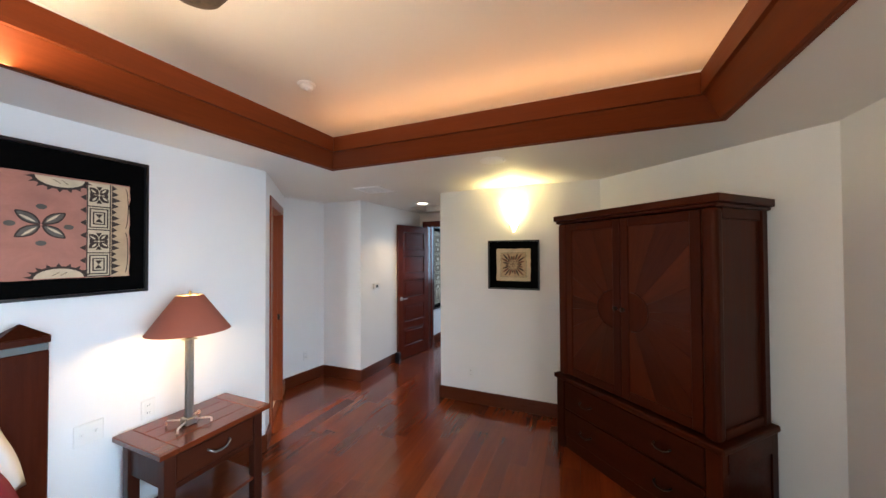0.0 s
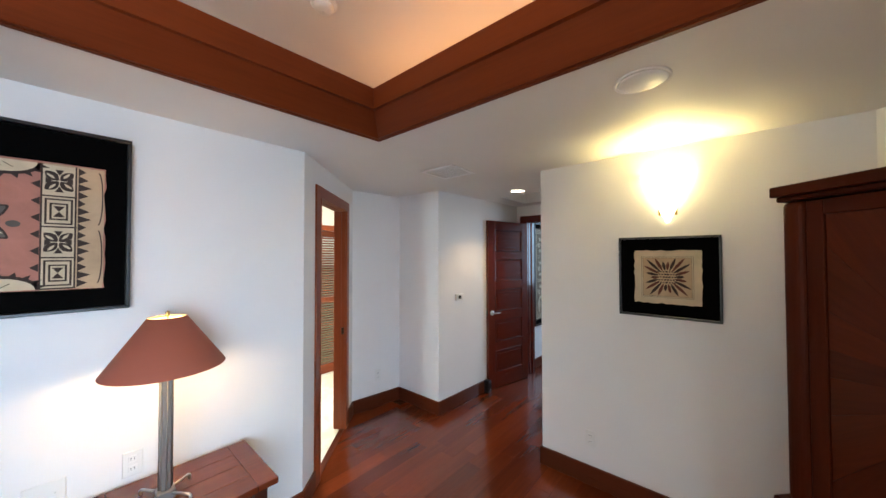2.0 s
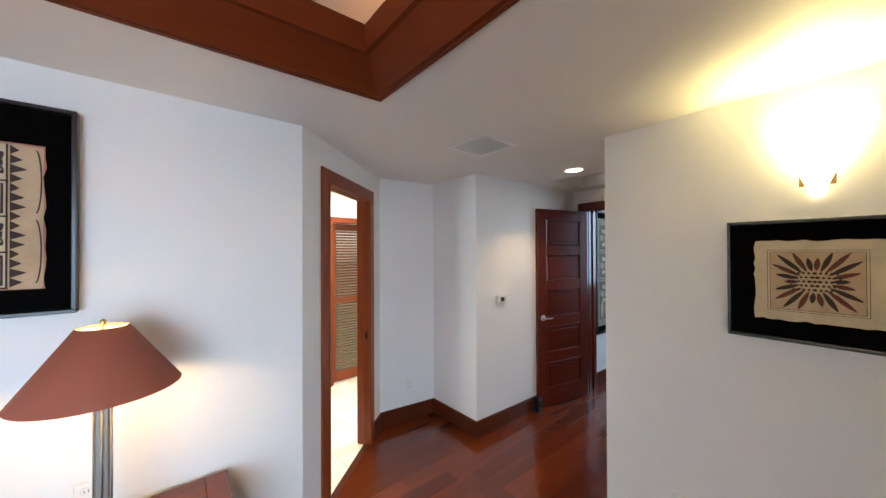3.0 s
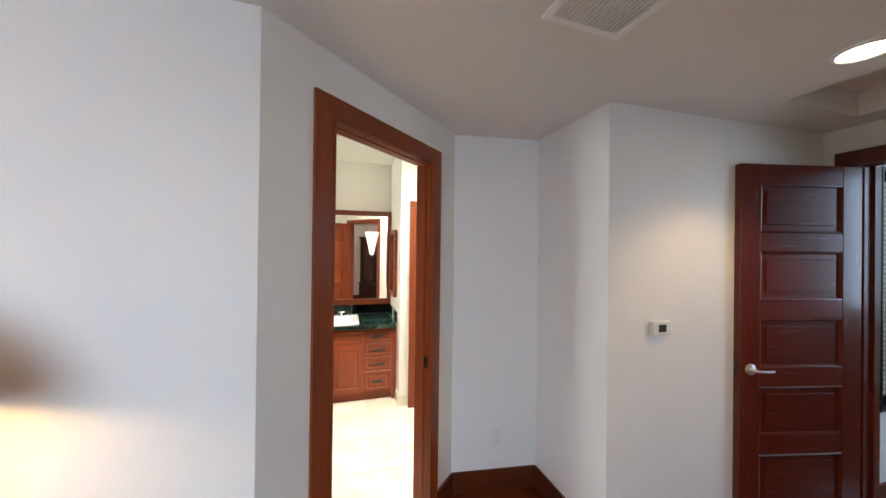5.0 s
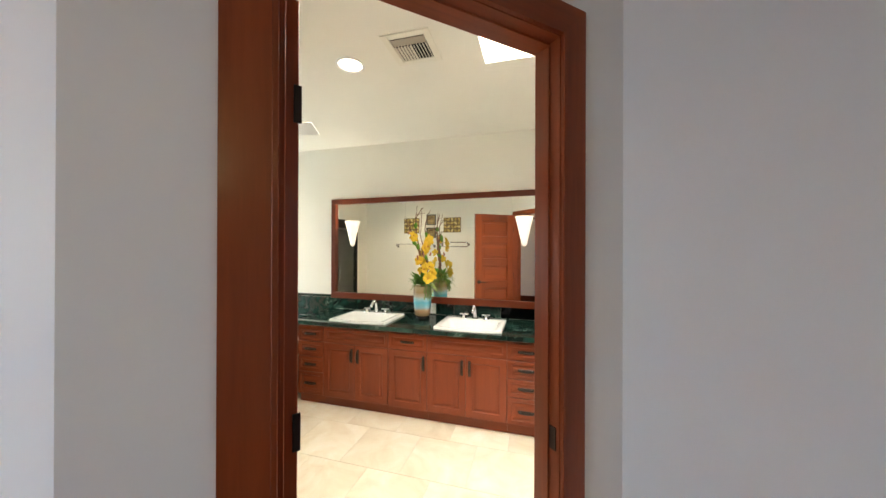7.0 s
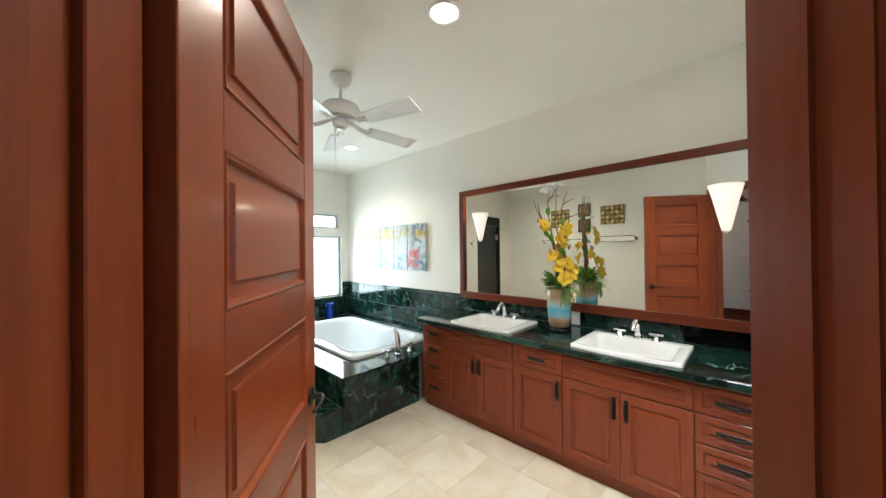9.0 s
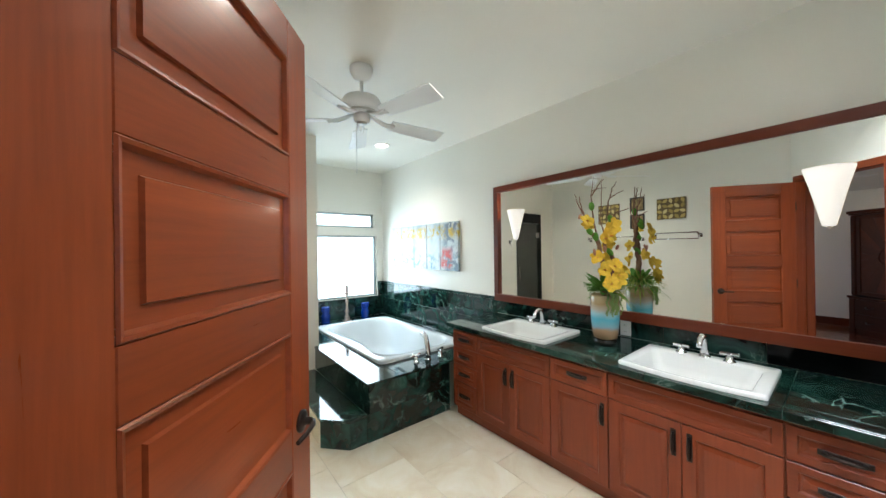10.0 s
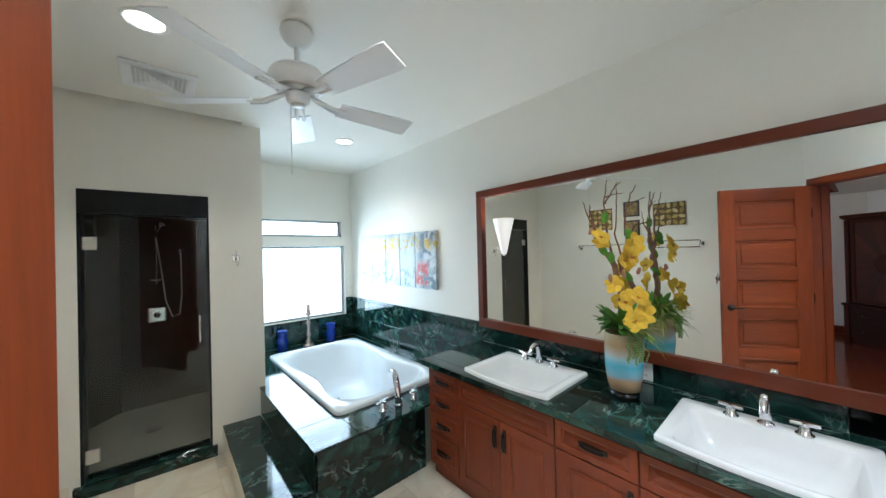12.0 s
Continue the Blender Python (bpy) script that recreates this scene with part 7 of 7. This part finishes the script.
for name, ya, yb, zz, dist, label in (("towel_bar", -0.59, 0.20, 1.54, 0.07, "long chrome towel bar on the cream wall"), ("double_towel_bar", 0.36, 0.885, 1.57, 0.09, "double chrome towel bar on the cream wall")):
    th = root(name, on_towel_wall((ya + yb) / 2, zz), label, "towel bar")
    h = (yb - ya) / 2
    part("bar", tube([(-h, -dist, 0.04), (h, -dist, 0.04)], 0.008, 10), CHROME, th)
    if dist > 0.08:
        part("bar", tube([(-h, -dist * 0.6, -0.04), (h, -dist * 0.6, -0.04)], 0.008, 10), CHROME, th)
    for s in (-h, h):
        part("bar_post", tube([(s, 0, 0), (s, -dist * 0.6, -0.01), (s, -dist, 0.04)], 0.010, 10), CHROME, th)
        part("post_flange", box(s - 0.024, s + 0.024, -0.008, -0.0005, -0.026, 0.026, 0.006), CHROME, th)
GOLDS = []
for k, (c1, c2) in enumerate((((0.50, 0.36, 0.12), (0.16, 0.10, 0.03)), ((0.62, 0.50, 0.24), (0.22, 0.14, 0.05)), ((0.34, 0.24, 0.07), (0.66, 0.58, 0.38)))):
    m = mat("gilded_leaf_relief", c1, 0.35, 0.4)
    GOLDS.append(m)
for yc, w, h in ((-0.285, 0.335, 0.30), (0.565, 0.345, 0.285)):
    th = root("gilded_leaf_plaque", on_towel_wall(yc, 1.945), "gold and brown leaf relief wall plaque", "wall art", "gilded leaf plaques")
    part("backing", box(-w / 2, w / 2, -0.012, -0.001, -h / 2, h / 2, 0.002), mat("dark_gilt_ground", (0.13, 0.085, 0.03), 0.5, 0.3), th)
    for i in range(5):
        for j in range(4):
            bm = bmesh.new()
            a = rnd.uniform(-0.6, 0.6) + (0.8 if (i + j) % 2 else -0.8)
            cx, cz = -w / 2 + w * (i + 0.5) / 5, -h / 2 + h * (j + 0.5) / 4
            flat(bm, petal(cx, cz, a, -0.036, 0.036, 0.022), -0.0135 - 0.001 * ((i + j) % 3))
            part("leaf_relief", bm, GOLDS[(i * 2 + j) % 3], th)
for zc in (2.055, 1.80):
    th = root("small_framed_picture", on_towel_wall(0.135, zc), "small dark-framed picture with a gold floral print", "picture", "small framed pictures")
    for a, b, c, d in ((-0.098, 0.098, 0.084, 0.102), (-0.098, 0.098, -0.102, -0.084), (-0.098, -0.080, -0.084, 0.084), (0.080, 0.098, -0.084, 0.084)):
        part("frame_bar", box(a, b, -0.018, -0.001, c, d, 0.002), BLACKFR, th)
    part("picture", box(-0.079, 0.079, -0.006, -0.003, -0.083, 0.083), stained("gold_floral_print", (0.50, 0.36, 0.16), 0.85, 22), th)

# louvred closet door
cl = casing((-3.20, 3.35), (-3.20, 2.28), 0.30, 0.92, 2.005, 0.070, 0.016, 0.06, FIR_Z, FIR_X, "red-brown fir casing round the closet")
lv = root("louvred_door", pose(-3.215, 2.435, 0, 0, 0, 90), "red-brown louvred closet door", "louvred door")
part("stile", box(0.001, 0.06, 0, 0.028, 0.012, 1.998, 0.002), FIR_Z, lv)
part("stile", box(0.555, 0.612, 0, 0.028, 0.012, 1.998, 0.002), FIR_Z, lv)
for a, b in ((0.012, 0.14), (1.0, 1.07), (1.91, 1.998)):
    part("rail", box(0.061, 0.554, 0.001, 0.027, a, b, 0.002), FIR_X, lv)
me = None
for a, b in ((0.14, 1.0), (1.07, 1.91)):
    n = int((b - a) / 0.034)
    for k in range(n):
        z = a + (b - a) * (k + 0.5) / n
        if me is None:
            bm = box(0.061, 0.554, -0.017, 0.017, -0.003, 0.003)
            bmesh.ops.transform(bm, matrix=Matrix.Rotation(radians(-38), 4, "X"), verts=bm.verts[:])
            ob = part("slat", bm, FIR_X, lv)
            me = ob.data
        else:
            ob = new("slat", me)
            ob.parent = lv
        ob.location = (0, 0.014, z)

# medicine cabinet on the side wall
th = root("medicine_cabinet", pose(-3.615, 2.28, 1.43), "cherry framed mirrored medicine cabinet", "medicine cabinet")
part("cabinet_body", box(-0.20, 0.20, -0.018, -0.001, -0.36, 0.36, 0.003), CHERRY_Z, th)
d = part("cabinet_door", box(-0.165, 0.165, -0.026, -0.020, -0.325, 0.325), MIRROR, th, "mirrored door")
for a, b, c, e in ((-0.205, 0.205, 0.326, 0.366), (-0.205, 0.205, -0.366, -0.326), (-0.205, -0.166, -0.326, 0.326), (0.166, 0.205, -0.326, 0.326)):
    part("door_frame", box(a, b, -0.034, -0.019, c, e, 0.003), CHERRY_Z, d)


# plates and small wall fittings
def plate(name, m, w, h, kind_, label):
    th = root(name, m, label, "wall plate")
    part("cover", box(-w / 2, w / 2, -0.006, -0.0005, -h / 2, h / 2, 0.0025), WHITEPL, th)
    if kind_ == "outlet":
        for z in (-0.022, 0.022):
            part("socket_face", box(-0.016, 0.016, -0.0085, -0.0061, z - 0.014, z + 0.014, 0.002), WHITEPL, th)
            for x in (-0.006, 0.006):
                part("slot", box(x - 0.0011, x + 0.0011, -0.0089, -0.0086, z - 0.005, z + 0.005), DARKGAP, th)
    elif kind_ == "switches":
        for x in (-0.028, 0.028):
            part("toggle_plate", box(x - 0.010, x + 0.010, -0.0075, -0.0061, -0.016, 0.016, 0.001), WHITEPL, th)
            part("toggle", box(x - 0.004, x + 0.004, -0.016, -0.0076, -0.004, 0.010, 0.001), WHITEPL, th)
    return th


plate("switch_plate", pose(-1.07, 0.438, 0.685, 0, 0, 90), 0.116, 0.114, "switches", "white double switch plate low on the bedroom wall")
plate("outlet_plate", pose(-1.07, 0.695, 0.70, 0, 0, 90), 0.070, 0.114, "outlet", "white wall outlet behind the nightstand")
plate("outlet_plate", pose(0.25, 2.98, 0.33), 0.070, 0.114, "outlet", "white wall outlet above the baseboard")
plate("outlet_plate", frame_of(N, C1) @ pose(0.30, 0, 0.34), 0.070, 0.114, "outlet", "white wall outlet in the corner niche")
plate("outlet_plate", pose(-3.9795, 1.122, 0.862, 0, 0, 90), 0.070, 0.105, "outlet", "white outlet in the marble splashback")
plate("outlet_plate", pose(-3.56, 2.262, 0.868), 0.070, 0.105, "outlet", "white outlet in the side splashback")
d = frame_of(C2, D0)
th = root("thermostat", d @ pose(0.315, 0, 1.190), "white wall thermostat with a dark display", "thermostat")
part("thermostat_body", box(-0.062, 0.062, -0.028, -0.0005, -0.036, 0.036, 0.006, segs=2), WHITEPL, th)
part("display", box(-0.026, 0.022, -0.0295, -0.0282, -0.018, 0.020), mat("dark_lcd", (0.05, 0.055, 0.05), 0.2), th, "dark display")
for z in (0.012, -0.010):
    part("button", lathe([(0.001, 0.0), (0.007, 0.0), (0.006, 0.003), (0.001, 0.003)], 12), WHITEPL, th).matrix_local = Matrix.Translation((0.045, -0.028, z)) @ Matrix.Rotation(radians(90), 4, "X")
th = root("door_stop", d @ pose(0.80, 0, 0), "black rubber-faced door stop block at the baseboard", "door stop")
part("stop_block", box(-0.030, 0.030, -0.085, -0.0165, 0.001, 0.150, 0.008, segs=2), BLACKFR, th)
part("stop_pad", box(-0.022, 0.022, -0.092, -0.0855, 0.030, 0.120, 0.003), DARKGAP, th)
part("stop_screw", lathe([(0.001, 0.0), (0.006, 0.0), (0.005, 0.002), (0.001, 0.003)], 12), NICKEL, th).matrix_local = Matrix.Translation((0.0, -0.0925, 0.045)) @ Matrix.Rotation(radians(90), 4, "X")

# ---------- floors, last ----------
ground = part("ground", box(-60, 60, -60, 60, -0.40, -0.30), mat("garden_soil", (0.10, 0.12, 0.06), 0.9), None, "dark garden ground outside", kind="structure")
floor = part("floor", box(-2.2, 2.9, -3.8, 8.2, -0.06, -0.0125), SUBFLOOR, None, "glossy dark red cherry plank floor", kind="structure")
rnd = random.Random(12)
PW = 0.128
made, xx = 0, -1.98
shared = {}
rest = bmesh.new()
col = 0
while xx < 2.62:
    y = -2.9 - rnd.random() * 1.2
    while y < 7.6:
        length = rnd.choice((0.62, 0.78, 0.94, 1.10, 1.26))
        cx, cy = xx + PW / 2, y + length / 2
        inside = cy > -3.6 and not (cy > 4.8 and cx > 1.5)
        if cx < -1.07 and y + length < 1.5:
            inside = False
        if cx < -1.3 and (y + length < 1.7 or y > 3.0):
            inside = False
        if inside:
            if made < 300 and cy > -1.6 and not (cx > 0.1 and cy > 3.1):
                if length not in shared:
                    bm = box(0.0003, PW - 0.0003, 0.0003, length - 0.0003, -0.012, 0.0, 0.0003)
                    ob = part("plank", bm, PLANK, floor)
                    shared[length] = ob.data
                else:
                    ob = new("plank", shared[length])
                    ob.parent = floor
                ob.location = (xx, y, 0.0)
                made += 1
            else:
                box(xx + 0.0003, xx + PW - 0.0003, y + 0.0003, y + length - 0.0003, -0.012, 0.0, 0, rest)
        y += length
    xx += PW
part("plank_field", rest, PLANK, floor, "glossy cherry planks further off", kind="stuff")

bath_floor = part("floor_bathroom", prism([(-3.99, -2.6), (-1.21, -2.6), (-1.21, 1.58), (-1.28, 1.59), (-2.04, 2.38), (-1.95, 3.35), (-3.3, 3.35), (-3.3, 2.3), (-3.99, 2.3)], -0.02, 0.0015), GROUT, None, "cream travertine tile floor", kind="structure")
TW = 0.445
tm = {}
for i in range(-1, 8):
    for k in range(-1, 14):
        x, y = -3.62 + i * TW, -1.60 + k * TW + (TW / 2 if i % 2 else 0)
        cx, cy = x + TW / 2, y + TW / 2
        x1, y0, y1 = x + TW, y, y + TW
        if cy < -1.30:
            continue
        # the doorway line: keep to the bathroom's side
        lim = lambda px, py: (px + 1.072) * 0.7326 + (py - 1.493) * 0.6807
        if x > -2.6 and lim(x, y) > 0.02:
            continue
        poly = [(x + 0.0015, y0 + 0.0015), (x1 - 0.0015, y0 + 0.0015), (x1 - 0.0015, y1 - 0.0015), (x + 0.0015, y1 - 0.0015)]
        poly = [(min(px, -1.215), max(py, -1.49)) for px, py in poly]
        if poly[1][0] - poly[0][0] < 0.03 or poly[2][1] - poly[1][1] < 0.03:
            continue
        # clip against the doorway line
        out = []
        nx, ny, c0 = 0.7326, 0.6807, -1.072 * 0.7326 + 1.493 * 0.6807 - 0.030
        for q in range(4):
            p, r = poly[q], poly[(q + 1) % 4]
            dp, dr = p[0] * nx + p[1] * ny - c0, r[0] * nx + r[1] * ny - c0
            if dp <= 0:
                out.append(p)
            if dp * dr < 0:
                t = dp / (dp - dr)
                out.append((p[0] + (r[0] - p[0]) * t, p[1] + (r[1] - p[1]) * t))
        if len(out) < 3 or (x < -3.2 and cy > 2.3) or y0 > 3.4:
            continue
        part("tile", prism(out, 0.0016, 0.004), TRAV, bath_floor)
th = part("door_threshold", box(DOOR_S[0], DOOR_S[1], 0.0, 0.05, 0.0005, 0.006, 0.002), BASEW, None, "red-brown wooden threshold strip at the bathroom door", kind="structure")
th.matrix_world = m_an
